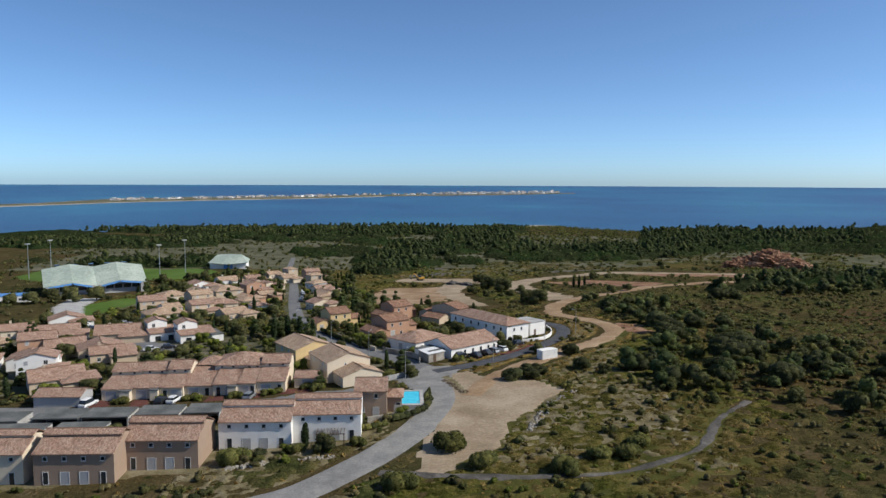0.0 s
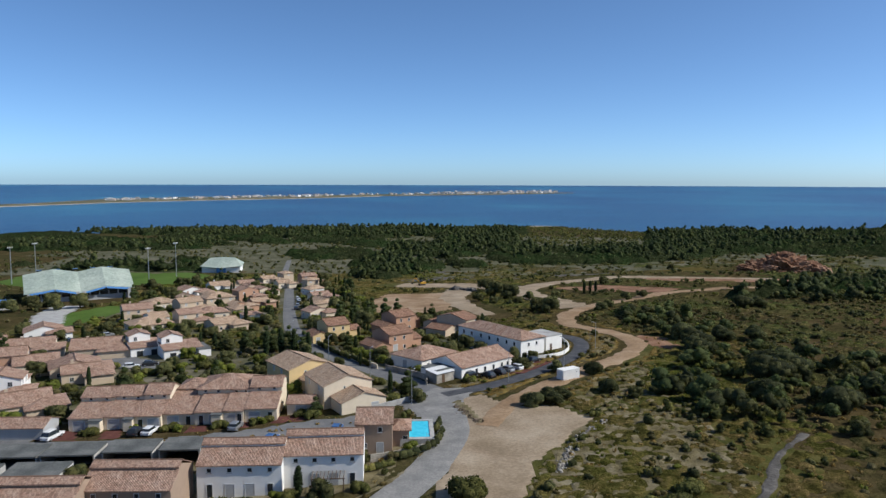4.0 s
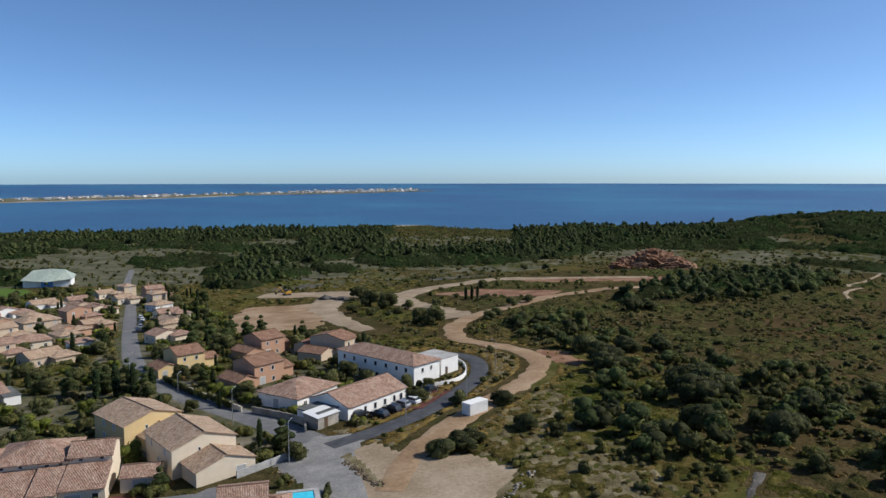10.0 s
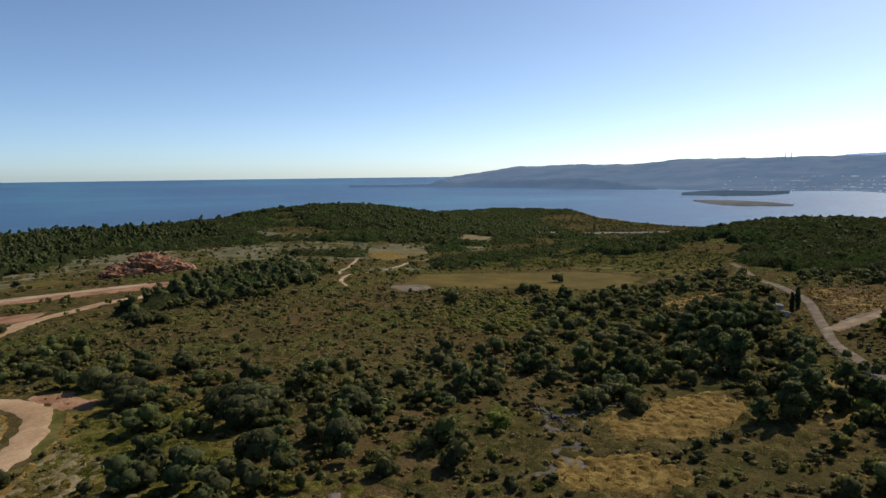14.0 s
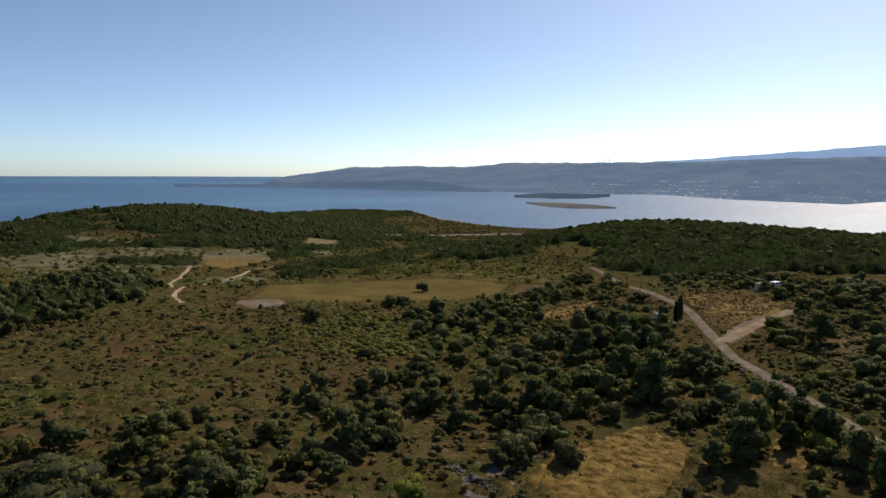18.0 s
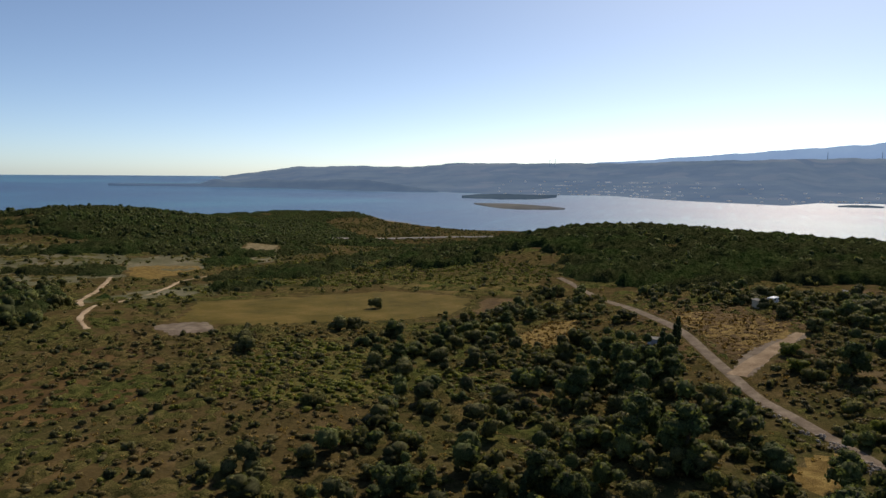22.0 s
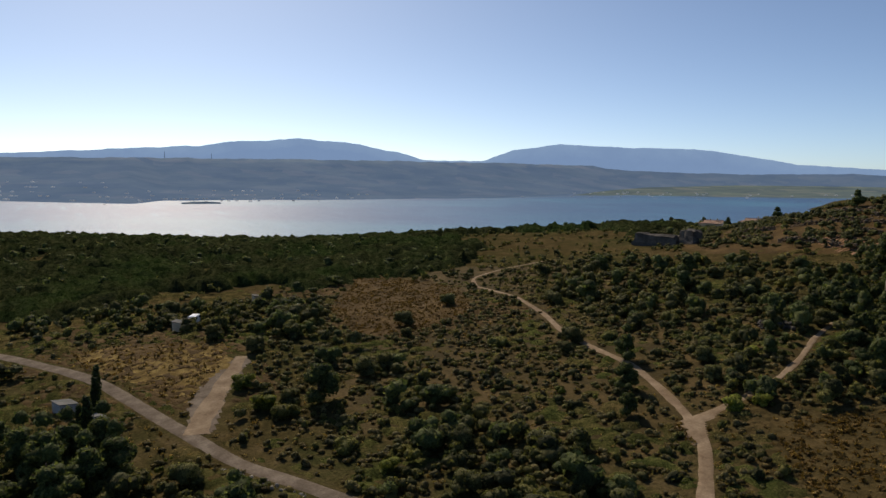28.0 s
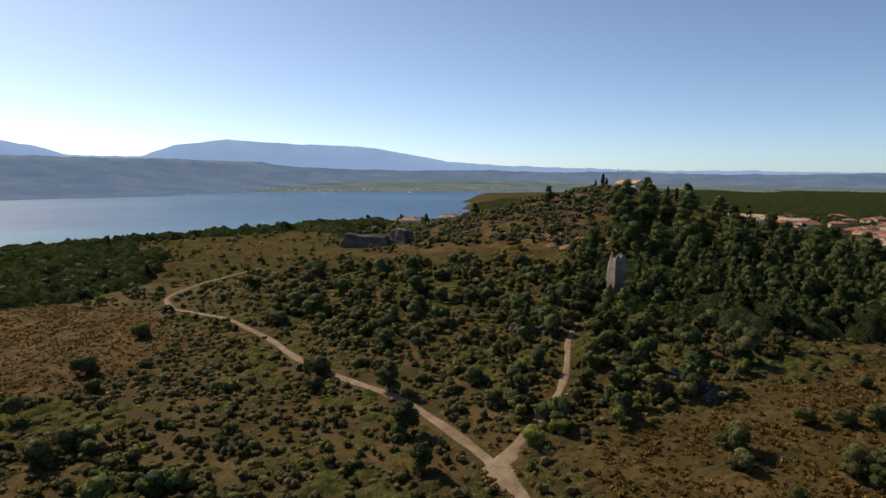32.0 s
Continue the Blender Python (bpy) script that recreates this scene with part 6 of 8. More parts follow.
rough_block("ruined_tower", "ruined limestone tower standing above the pines", 186.5, -54, -38, 4.8, 4.0, 9.5, M["tower_stone"], 4.0, 0.72)
rough_block("quarry_wall", "grey rock wall of an old quarry", 306, -96, 12, 20, 5, 5.0, M["grey_scree"], 7.0, 0.95, "rock wall")
rough_block("quarry_wall", "grey rock wall of an old quarry", 291, -99, -10, 9, 5, 5.8, M["grey_scree"], 9.0, 0.9, "rock wall")


def stone_heap(label, x, y, turn, w, d, n, size, mat, seed):
    """Tumbled stones in a row or a heap, higher along the middle."""
    rng = np.random.default_rng(seed)
    bm = bmesh.new()
    bmesh.ops.create_icosphere(bm, subdivisions=1, radius=1)
    V0, F0 = np.array([v.co[:] for v in bm.verts]), np.array([[v.index for v in f.verts] for f in bm.faces])
    bm.free()
    c, s = math.cos(radians(turn)), math.sin(radians(turn))
    V, F = [], []
    for k in range(n):
        u, v = rng.uniform(-0.5, 0.5) * w, rng.normal() * 0.25 * d
        r = size * rng.uniform(0.5, 1.5)
        px, py = c * u - s * v, s * u + c * v
        z = gz(x + px, y + py) - gz(x, y) + max(0.0, 1 - (2 * v / d) ** 2) * rng.uniform(0, 1.3) * size * 2.2
        q = V0 * rng.uniform(0.65, 1.2, (len(V0), 1)) * np.array([r, r * rng.uniform(0.6, 1.0), r * rng.uniform(0.45, 0.8)])
        a = rng.uniform(0, 6.28)
        q = np.stack([q[:, 0] * math.cos(a) - q[:, 1] * math.sin(a), q[:, 0] * math.sin(a) + q[:, 1] * math.cos(a), q[:, 2]], -1)
        F.append(F0 + k * len(V0))
        V.append(q + [px, py, z])
    o = new("stone_heap", mesh_np("stone_heap", np.concatenate(V), np.concatenate(F), [mat]))
    o.matrix_basis = pose(x, y, gz(x, y), 0, 0, 0)
    return tagged(o, label, "stones", "stone heaps", kind="stuff")


for k, (px, py, w, tn) in enumerate(((262, -100, 14, 5), (240, -97, 20, 0), (222, -108, 22, -8), (236, -118, 22, -4), (216, -132, 16, -20), (230, -138, 20, -8), (252, -116, 16, 4), (246, -130, 18, -2), (226, -124, 18, -6), (238, -150, 16, -8), (270, -112, 14, 6), (222, -94, 16, -4))):
    stone_heap("row of brown rocks along a hill terrace", px, py, tn, w, 2.2, int(w * 5), 0.55, M["rock"], 40 + k)
stone_heap("low heap of pale stones from a ruined wall", 191, -17, 30, 9, 4.5, 110, 0.5, M["grey_scree"], 61)
stone_heap("grey tumbled stone heap in the scrub", 152, -3, -40, 12, 5, 170, 0.45, M["grey_scree"], 62)
stone_heap("tumbled dry-stone wall in the scrub", 106, 130, 60, 16, 1.6, 90, 0.32, M["grey_scree"], 63)
stone_heap("tumbled dry-stone wall by the golden grass", 112, 127, -18, 18, 1.4, 110, 0.3, M["rock"], 64)
stone_heap("row of stones under the country road", 160, 84.5, 25, 40, 1.0, 200, 0.3, M["stone"], 65)


# far things: the town on the sandbar, masts, a hut by the road
def far_town():
    rng = np.random.default_rng(5)
    bm = bmesh.new()
    for k in range(330):
        az = rng.choice([rng.uniform(-27, -10), rng.uniform(-12, 8.5), rng.uniform(-2, 8)])
        el = np.interp(az, [-27, -21, -13.5, -6, 3.4, 8.5], [1.55, 1.45, 1.34, 1.16, 1.02, 0.93]) - rng.uniform(0.0, 0.10)
        r = sea_reach(el)
        x, y = CENTRE[0] + r * math.sin(radians(az)), CENTRE[1] + r * math.cos(radians(az))
        h = rng.uniform(3, 7) * (1.7 if az > -2 and rng.uniform() < 0.3 else 1) + 2
        w = rng.uniform(8, 26)
        bmesh.ops.create_cube(bm, size=1, matrix=pose(x, y, float(sea(r)) + h / 2, 0, 0, rng.uniform(0, 90)) @ Matrix.Diagonal((w, rng.uniform(8, 14), h, 1)))
    me = bpy.data.meshes.new("far_town")
    bm.to_mesh(me)
    bm.free()
    m, n, l, p = material("far_town_walls", 0.9, 0, 0.1)
    g = n.new("ShaderNodeNewGeometry")
    l.new(ramp(n, l, g.outputs["Random Per Island"], [(0.0, (0.14, 0.13, 0.09)), (0.35, (0.34, 0.25, 0.19)), (0.7, (0.42, 0.37, 0.32)), (1.0, (0.66, 0.64, 0.6))]), p.inputs["Base Color"])
    # distance haze painted onto the walls as a faint even glow
    p.inputs["Emission Color"].default_value, p.inputs["Emission Strength"].default_value = (0.07, 0.095, 0.12, 1), 1.0
    me.materials.append(m)
    tagged(new("far_town", me), "pale houses of a distant seaside town", "town", kind="stuff")


far_town()
for k, (az, r, h) in enumerate(((77.4, 3300, 36), (77.8, 3300, 36), (97.2, 4000, 46), (100.5, 4100, 44))):
    x, y = CENTRE[0] + r * math.sin(radians(az)), CENTRE[1] + r * math.cos(radians(az))
    z0 = EYE + math.tan(radians(0.8 if k < 2 else 1.25)) * r - 12
    m = thing("far_mast", x, y, z0, 0, "tall distant mast on the ridge", "mast", "ridge masts")
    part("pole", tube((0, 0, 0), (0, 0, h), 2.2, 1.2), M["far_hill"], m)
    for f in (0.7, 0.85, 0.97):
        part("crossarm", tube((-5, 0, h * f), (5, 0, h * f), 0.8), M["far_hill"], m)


# painted haze glow, which also brightens the walls turned away from the sun
M["far_walls"] = backdrop_material("far_village_walls", (0.5, 0.45, 0.4), (0.12, 0.155, 0.21))


def far_village():
    """Pale houses sprinkled over the slope across the lagoon."""
    rng = np.random.default_rng(9)
    bm = bmesh.new()
    for nm, a0, a1, f0, f1, count in (("backdrop_cape", 74, 93, 1, 6, 170), ("backdrop_cape", 93, 112, 0, 4, 60), ("backdrop_plain", 112, 150, 1, 6, 70)):
        az, grid = FAR_GRID[nm]
        for _ in range(count):
            j = int(np.interp(np.clip(rng.normal((a0 + a1) / 2, (a1 - a0) / 4), a0, a1), az, np.arange(len(az))))
            p = grid[int(rng.integers(f0, f1)), j] + rng.normal(scale=12, size=3) * [1, 1, 0]
            h = rng.uniform(3, 5.5)
            bmesh.ops.create_cube(bm, size=1, matrix=pose(p[0], p[1], p[2] + h / 2 - 1, 0, 0, rng.uniform(0, 90)) @ Matrix.Diagonal((rng.uniform(5, 11), 7, h, 1)))
    me = bpy.data.meshes.new("far_village")
    bm.to_mesh(me)
    bm.free()
    me.materials.append(M["far_walls"])
    tagged(new("far_village", me), "pale houses of villages across the lagoon", "village", kind="stuff")


far_village()
# ---- plants ----


def dome(sub):
    """A round body without its underside, which no eye sees."""
    bm = bmesh.new()
    bmesh.ops.create_icosphere(bm, subdivisions=sub, radius=1)
    bm.verts.ensure_lookup_table()
    v = np.array([x.co[:] for x in bm.verts])
    f = np.array([[x.index for x in y.verts] for y in bm.faces])
    bm.free()
    f = f[v[f].mean(1)[:, 2] > -0.45]
    used, inv = np.unique(f, return_inverse=True)
    return v[used], inv.reshape(-1, 3)


DOMES = {1: dome(1), 2: dome(2)}


def clump(lobes, n, size, rng, sub=2, body=0.97):
    """A crown: lumpy leafy bodies, one a lobe, with n small sprays standing off their skins. Returns vertices, triangles."""
    lobes = np.array(lobes, float)
    area = lobes[:, 3] * lobes[:, 4] + lobes[:, 3] * lobes[:, 5]
    pick = rng.choice(len(lobes), n, p=area / area.sum())
    d = rng.normal(size=(n, 3))
    d[:, 2] = d[:, 2] * 0.9 + 0.3
    d /= np.linalg.norm(d, axis=1)[:, None]
    c = lobes[pick, :3] + d * lobes[pick, 3:] * rng.uniform(0.96, 1.12, (n, 1))
    nrm = d + rng.normal(scale=0.42, size=(n, 3))
    nrm /= np.linalg.norm(nrm, axis=1)[:, None]
    t = np.cross(nrm, rng.normal(size=(n, 3)))
    t /= np.linalg.norm(t, axis=1)[:, None]
    b = np.cross(nrm, t)
    s = size * rng.uniform(0.6, 1.4, (n, 1))
    # a kite-shaped spray, folded along its middle
    p0, p1, p2, p3 = c - t * s, c + b * s * 0.55 - nrm * s * 0.25, c + t * s, c - b * s * 0.55 - nrm * s * 0.25
    V = np.stack([p0, p1, p2, p3], 1).reshape(-1, 3)
    k = np.arange(n)[:, None] * 4
    T = np.concatenate([k + [0, 1, 2], k + [0, 2, 3]])
    iv, jf = DOMES[sub or 1]
    for lx, ly, lz, rx, ry, rz in lobes if sub else []:
        w = iv * np.array([rx, ry, rz]) * body * rng.uniform(0.72, 1.17, (len(iv), 1)) + [lx, ly, lz]
        T = np.concatenate([T, jf + len(V)])
        V = np.concatenate([V, w])
    return V, T


def lobes_round(rng, r, h, n):
    """Lobes of a broad irregular crown of radius r between the ground-clearance and height h."""
    out = []
    for k in range(n):
        a, q = rng.uniform(0, 6.28), rng.uniform(0.1, 0.65) * r
        s = r * rng.uniform(0.38, 0.62)
        out.append((math.cos(a) * q, math.sin(a) * q, h * rng.uniform(0.2, 0.62), s, s * rng.uniform(0.8, 1.15), s * rng.uniform(0.6, 0.9)))
    return out


def lobes_pine(rng, r, h, n):
    out = [(0, 0, h * 0.9, r * 0.3, r * 0.3, h * 0.12)]
    for k in range(n):
        f = rng.uniform(0.16, 0.82)
        q = r * (1.05 - f) * rng.uniform(0.4, 0.9)
        a = k * 2.4 + rng.uniform(0, 1)
        s = r * rng.uniform(0.34, 0.5) * (1.15 - 0.5 * f)
        out.append((math.cos(a) * q, math.sin(a) * q, h * f, s, s, s * rng.uniform(0.55, 0.8)))
    return out


def lobes_shrub(rng, r, h, n):
    return [(rng.normal() * r * 0.4, rng.normal() * r * 0.4, h * rng.uniform(0.3, 0.6), r * rng.uniform(0.4, 0.65), r * rng.uniform(0.4, 0.65), h * rng.uniform(0.35, 0.5)) for _ in range(n)]


def lobes_cypress(rng, r, h, n):
    return [(rng.normal() * 0.08 * r, rng.normal() * 0.08 * r, h * (k + 0.6) / (n + 0.2), r * (0.55 + 0.55 * math.sin(3.0 * min(1, (k + 0.7) / n))) , r * (0.55 + 0.55 * math.sin(3.0 * min(1, (k + 0.7) / n))), h / n * 0.85) for k in range(n)]


def trunk_mesh(rng, h, r, limbs):
    bm = bmesh.new()
    lean = rng.normal(size=2) * 0.06 * h
    tube((0, 0, -0.5), (lean[0] * 0.5, lean[1] * 0.5, h * 0.4), r, r * 0.75, 7, bm)
    tube((lean[0] * 0.5, lean[1] * 0.5, h * 0.38), (lean[0], lean[1], h * 0.75), r * 0.75, r * 0.3, 6, bm)
    for k in range(limbs):
        a, z = k * 2.4 + rng.uniform(0, 1), h * rng.uniform(0.25, 0.5)
        tube((lean[0] * 0.5, lean[1] * 0.5, z), (math.cos(a) * h * 0.22, math.sin(a) * h * 0.22, z + h * 0.2), r * 0.4, r * 0.15, 5, bm)
    me = bpy.data.meshes.new("trunk")
    bm.to_mesh(me)
    bm.free()
    me.materials.append(M["bark"])
    return me


def tree_kind(name, label, lobes, n, size, mat, h, r, limbs=4, category="tree"):
    rng = np.random.default_rng(abs(sum(map(ord, name + label))) + int(h * 10))
    V, T = clump(lobes(rng), n, size, rng)
    return name, label, mesh_np("crown", V, T, [mat], smooth_faces=True), trunk_mesh(rng, h, r, limbs), category


KINDS = {
    "pine_a": tree_kind("pine_tree", "dark green Aleppo pine tree", lambda g: lobes_pine(g, 3.0, 8, 11), 900, 0.3, M["pine"], 8, 0.22),
    "pine_b": tree_kind("pine_tree", "broad dark green Aleppo pine", lambda g: lobes_pine(g, 3.6, 7, 13), 1000, 0.32, M["pine"], 7, 0.25),
    "pine_c": tree_kind("pine_tree", "slender dark green pine", lambda g: lobes_pine(g, 2.2, 8.5, 10), 750, 0.29, M["pine"], 8.5, 0.2),
    "oak_a": tree_kind("oak_tree", "round dark evergreen oak tree", lambda g: lobes_round(g, 2.8, 5, 9), 650, 0.25, M["oak"], 5, 0.2),
    "oak_b": tree_kind("oak_tree", "low spreading dark evergreen oak", lambda g: lobes_round(g, 3.6, 4.4, 12), 800, 0.26, M["oak"], 4.4, 0.22),
    "fresh_a": tree_kind("broadleaf_tree", "bright green broadleaf tree", lambda g: lobes_round(g, 2.3, 4.2, 8), 600, 0.24, M["fresh"], 4.2, 0.15),
    "bush_a": tree_kind("large_bush", "large rounded green mastic bush", lambda g: lobes_shrub(g, 2.2, 2.8, 8), 520, 0.22, M["bush"], 1.5, 0.1, 3, "bush"),
    "olive_a": tree_kind("olive_tree", "small rounded grey-green olive tree", lambda g: lobes_round(g, 2.0, 3.8, 8), 520, 0.2, M["olive"], 3.8, 0.18),
    "cypress_a": tree_kind("cypress_tree", "tall narrow dark cypress tree", lambda g: lobes_cypress(g, 0.75, 7, 7), 640, 0.28, M["cypress"], 6, 0.14, 0),
}
TREES = []


def tree(kind, x, y, scale=1.0, tall=1.0):
    name, label, crown, trunk, cat = KINDS[kind]
    t = new(name)
    t.matrix_basis = pose(x, y, gz(x, y) - 0.05, 0, 0, (x * 37 + y * 91) % 360) @ Matrix.Diagonal((scale, scale, scale * tall, 1))
    tagged(t, label, cat, kind.split("_")[0] + " trees")
    for nm, me in (("crown", crown), ("trunk", trunk)):
        o = new(nm, me)
        o.parent = t
    TREES.append((x, y, 2.0 * scale))
    return t


def free_of(x, y, gap_road=1.0, gap_house=1.0, patches=True):
    """Which of the places are clear of roads, houses and clearings."""
    ok = np.ones(len(x), bool)
    for q, half in ROADS:
        box_ok = (x > q[:, 0].min() - 12) & (x < q[:, 0].max() + 12) & (y > q[:, 1].min() - 12) & (y < q[:, 1].max() + 12)
        idx = np.where(box_ok & ok)[0]
        if len(idx):
            d = np.min((x[idx, None] - q[None, :, 0]) ** 2 + (y[idx, None] - q[None, :, 1]) ** 2, axis=1)
            ok[idx] &= d > (half + gap_road) ** 2
    for a, b, r in BUILT:
        ok &= (x - a) ** 2 + (y - b) ** 2 > (r + gap_house) ** 2
    if patches:
        for p in PATCHES:
            ok &= ~inside(x, y, p)
    return ok


def scatter(name, label, template, places, mat, category):
    """Many small plants as one mesh. template: list of vertices, triangles; places: x, y, scale, height factor."""
    Vs, Ts, n = [], [], 0
    rng = np.random.default_rng(len(places))
    pick = rng.integers(0, len(template), len(places))
    zz = ground(places[:, 0], places[:, 1])
    for k, (V, T) in enumerate(template):
        sel = np.where(pick == k)[0]
        if not len(sel):
            continue
        a = rng.uniform(0, 6.283, len(sel))
        c, s = np.cos(a)[:, None], np.sin(a)[:, None]
        sc, tall = places[sel, 2][:, None], places[sel, 3][:, None]
        X = (V[None, :, 0] * c - V[None, :, 1] * s) * sc + places[sel, 0][:, None]
        Y = (V[None, :, 0] * s + V[None, :, 1] * c) * sc + places[sel, 1][:, None]
        Z = V[None, :, 2] * sc * tall + zz[sel][:, None]
        Vs.append(np.stack([X, Y, Z], -1).reshape(-1, 3))
        Ts.append((T[None] + (np.arange(len(sel)) * len(V))[:, None, None]).reshape(-1, 3) + n)
        n += len(sel) * len(V)
    if not Vs:
        return None
    return tagged(new(name, mesh_np(name, np.concatenate(Vs), np.concatenate(Ts), [mat], smooth_faces=True)), label, category, kind="stuff")


def spots(n, x0, x1, y0, y1, thin, sizes, seed, gap=0.8, patches=True, house_gap=1.0):
    """Up to n random places in a rectangle, kept with the chance thin(x, y)."""
    rng = np.random.default_rng(seed)
    x, y = rng.uniform(x0, x1, n), rng.uniform(y0, y1, n)
    keep = rng.uniform(size=n) < thin(x, y)
    x, y = x[keep], y[keep]
    ok = free_of(x, y, gap, house_gap, patches)
    x, y = x[ok], y[ok]
    return np.c_[x, y, rng.uniform(*sizes, len(x)) ** 1.0, rng.uniform(0.8, 1.25, len(x))]


def blob(x, y, cx, cy, rx, ry):
    return np.exp(-(((x - cx) / rx) ** 2 + ((y - cy) / ry) ** 2))


# where woods stand: centre, half-widths, strength
WOODS = [(-250, 760, 260, 100, 0.9), (90, 640, 200, 70, 1.0), (40, 860, 320, 80, 0.8), (300, 640, 200, 140, 1.0), (480, 560, 200, 160, 1.0), (640, 560, 160, 130, 0.8), (150, 560, 140, 60, 0.9),
         (230, 360, 45, 30, 0.9), (150, 310, 40, 22, 0.6), (540, 140, 120, 120, 1.2), (430, 20, 90, 90, 1.2), (520, -60, 110, 90, 1.0), (400, 320, 70, 50, 0.7), (-60, 560, 60, 60, 0.8), (480, 250, 90, 70, 0.7), (-220, 540, 60, 30, 0.8),
         (-300, 520, 90, 30, 0.7), (270, -260, 160, 60, 0.5), (760, 520, 160, 130, 0.75), (950, 620, 180, 110, 0.8), (700, 320, 90, 80, 0.7), (1150, 730, 110, 60, 0.6), (480, 90, 110, 110, 1.2), (190, -640, 300, 160, 0.7), (240, -250, 140, 50, 0.7), (330, -140, 50, 30, 0.5), (390, -175, 80, 50, 0.9), (470, -230, 100, 70, 0.9), (200, 610, 120, 40, 1.1), (30, 620, 90, 30, 1.0)]


# woods with a plain outline
WOOD_BLOCKS = [
    [(-1, 552), (29, 600), (57, 565), (98, 604), (117, 546), (155, 521), (241, 583), (285, 610), (357, 600), (400, 700), (340, 860), (209, 810), (150, 920), (77, 864), (0, 900)],
    [(-57, 449), (-30, 455), (-1, 505), (0, 698), (-33, 657), (-59, 566)],
    [(-470, 890), (-393, 870), (-273, 803), (-94, 745), (0, 760), (0, 960), (-270, 960), (-480, 960)],
    [(-258, 498), (-231, 548), (-184, 533), (-150, 510), (-140, 490), (-200, 484), (-262, 488)],
    [(111, 302), (150, 340), (223, 369), (228, 400), (244, 380), (209, 311), (163, 288), (127, 272)],
    [(509, 220), (395, 177), (353, 155), (338, 132), (340, 112), (386, 100), (408, 85), (401, 58), (377, 37), (350, 13), (430, -20), (600, 0), (640, 150), (600, 260)],
    [(-420, 640), (-300, 620), (-190, 650), (-200, 690), (-330, 720), (-420, 700)],
]


def bay(x, y):
    """The open ground before the small bay and its sandy point."""
    a = np.degrees(np.arctan2(x + 0.7, y - 4.6))
    return (a > 6.3 + 1.2 * wobble(x, y, 40)) & (a < 15.7) & (y > 640 + 20 * wobble(x, y, 30))


def wood_block(x, y):
    k = np.zeros(np.shape(x), bool)
    for p in WOOD_BLOCKS:
        k |= inside(x + 9 * wobble(x, y, 17), y + 9 * wobble(y, x, 17), p)
    return k & (wobble(x, y, 30, 8.0) < 0.3) & ~bay(x, y)


def open_coast(x, y):
    """The bare low shore beside the headland."""
    dx, dy = x - CENTRE[0], y - CENTRE[1]
    return (np.hypot(dx, dy) > 900) & (np.degrees(np.arctan2(dx, dy)) > 64)


def wood(x, y):
    w = 0 * x
    for cx, cy, rx, ry, k in WOODS:
        w = np.maximum(w, k * blob(x, y, cx, cy, rx, ry))
    w = np.where(open_coast(x, y) | bay(x, y), 0.0, w)
    open_land = smooth(400, 470, y) * smooth(520, 420, x)
    return np.clip(w * 1.6 - 0.45 + 0.5 * wobble(x, y, 40) - open_land * (0.45 + 0.75 * wobble(x, y, 62, 5.0)), 0, 1)


def scrub(x, y):
    """How thickly the heath is grown."""
    village = smooth(20, -10, x - np.interp(y, [60, 110, 160, 230, 300, 420, 520], [-40, -45, 60, 60, 0, -40, -90])) * smooth(560, 500, y)
    return np.clip(0.5 + 0.55 * wobble(x, y, 22) + 0.25 * wobble(x, y, 7, 4.0), 0.06, 1) * (1 - village)


def make(n, lobes, size, seed, count, sub=1):
    out = []
    for k in range(count):
        g = np.random.default_rng(seed + k)
        out.append(clump(lobes(g), n, size, g, sub))
    return out


near_shrub = make(32, lambda g: lobes_shrub(g, 1.0, 0.95, 2), 0.17, 100, 14, 2)
cushion = make(12, lambda g: lobes_shrub(g, 1.25, 0.62, 1), 0.2, 150, 12, 1)
far_shrub = make(8, lambda g: lobes_shrub(g, 1.4, 1.1, 1), 0.5, 200, 8)
far_pine = make(14, lambda g: lobes_round(g, 2.9, 5.6, 2), 0.6, 300, 10)
mid_pine = make(150, lambda g: lobes_pine(g, 2.7, 6.6, 6) + lobes_round(g, 2.3, 6.2, 2), 0.36, 320, 6)
tuft = make(7, lambda g: [(0, 0, 0.12, 0.4, 0.4, 0.25)], 0.34, 400, 5, 0)


def border(a):
    """The rim of a grid."""
    m = np.zeros(a.shape, bool)
    m[:2], m[-2:], m[:, :2], m[:, -2:] = True, True, True, True
    return m


def near(x, y):
    return smooth(235, 195, np.hypot(x - 70, y - 95))


def brown_heath(x, y):
    """The drier, thinner grown ground by the footpath and on the near slope."""
    return np.clip(blob(x, y, 235, 35, 110, 75) * 1.5 + blob(x, y, 135, 165, 42, 60), 0, 1)


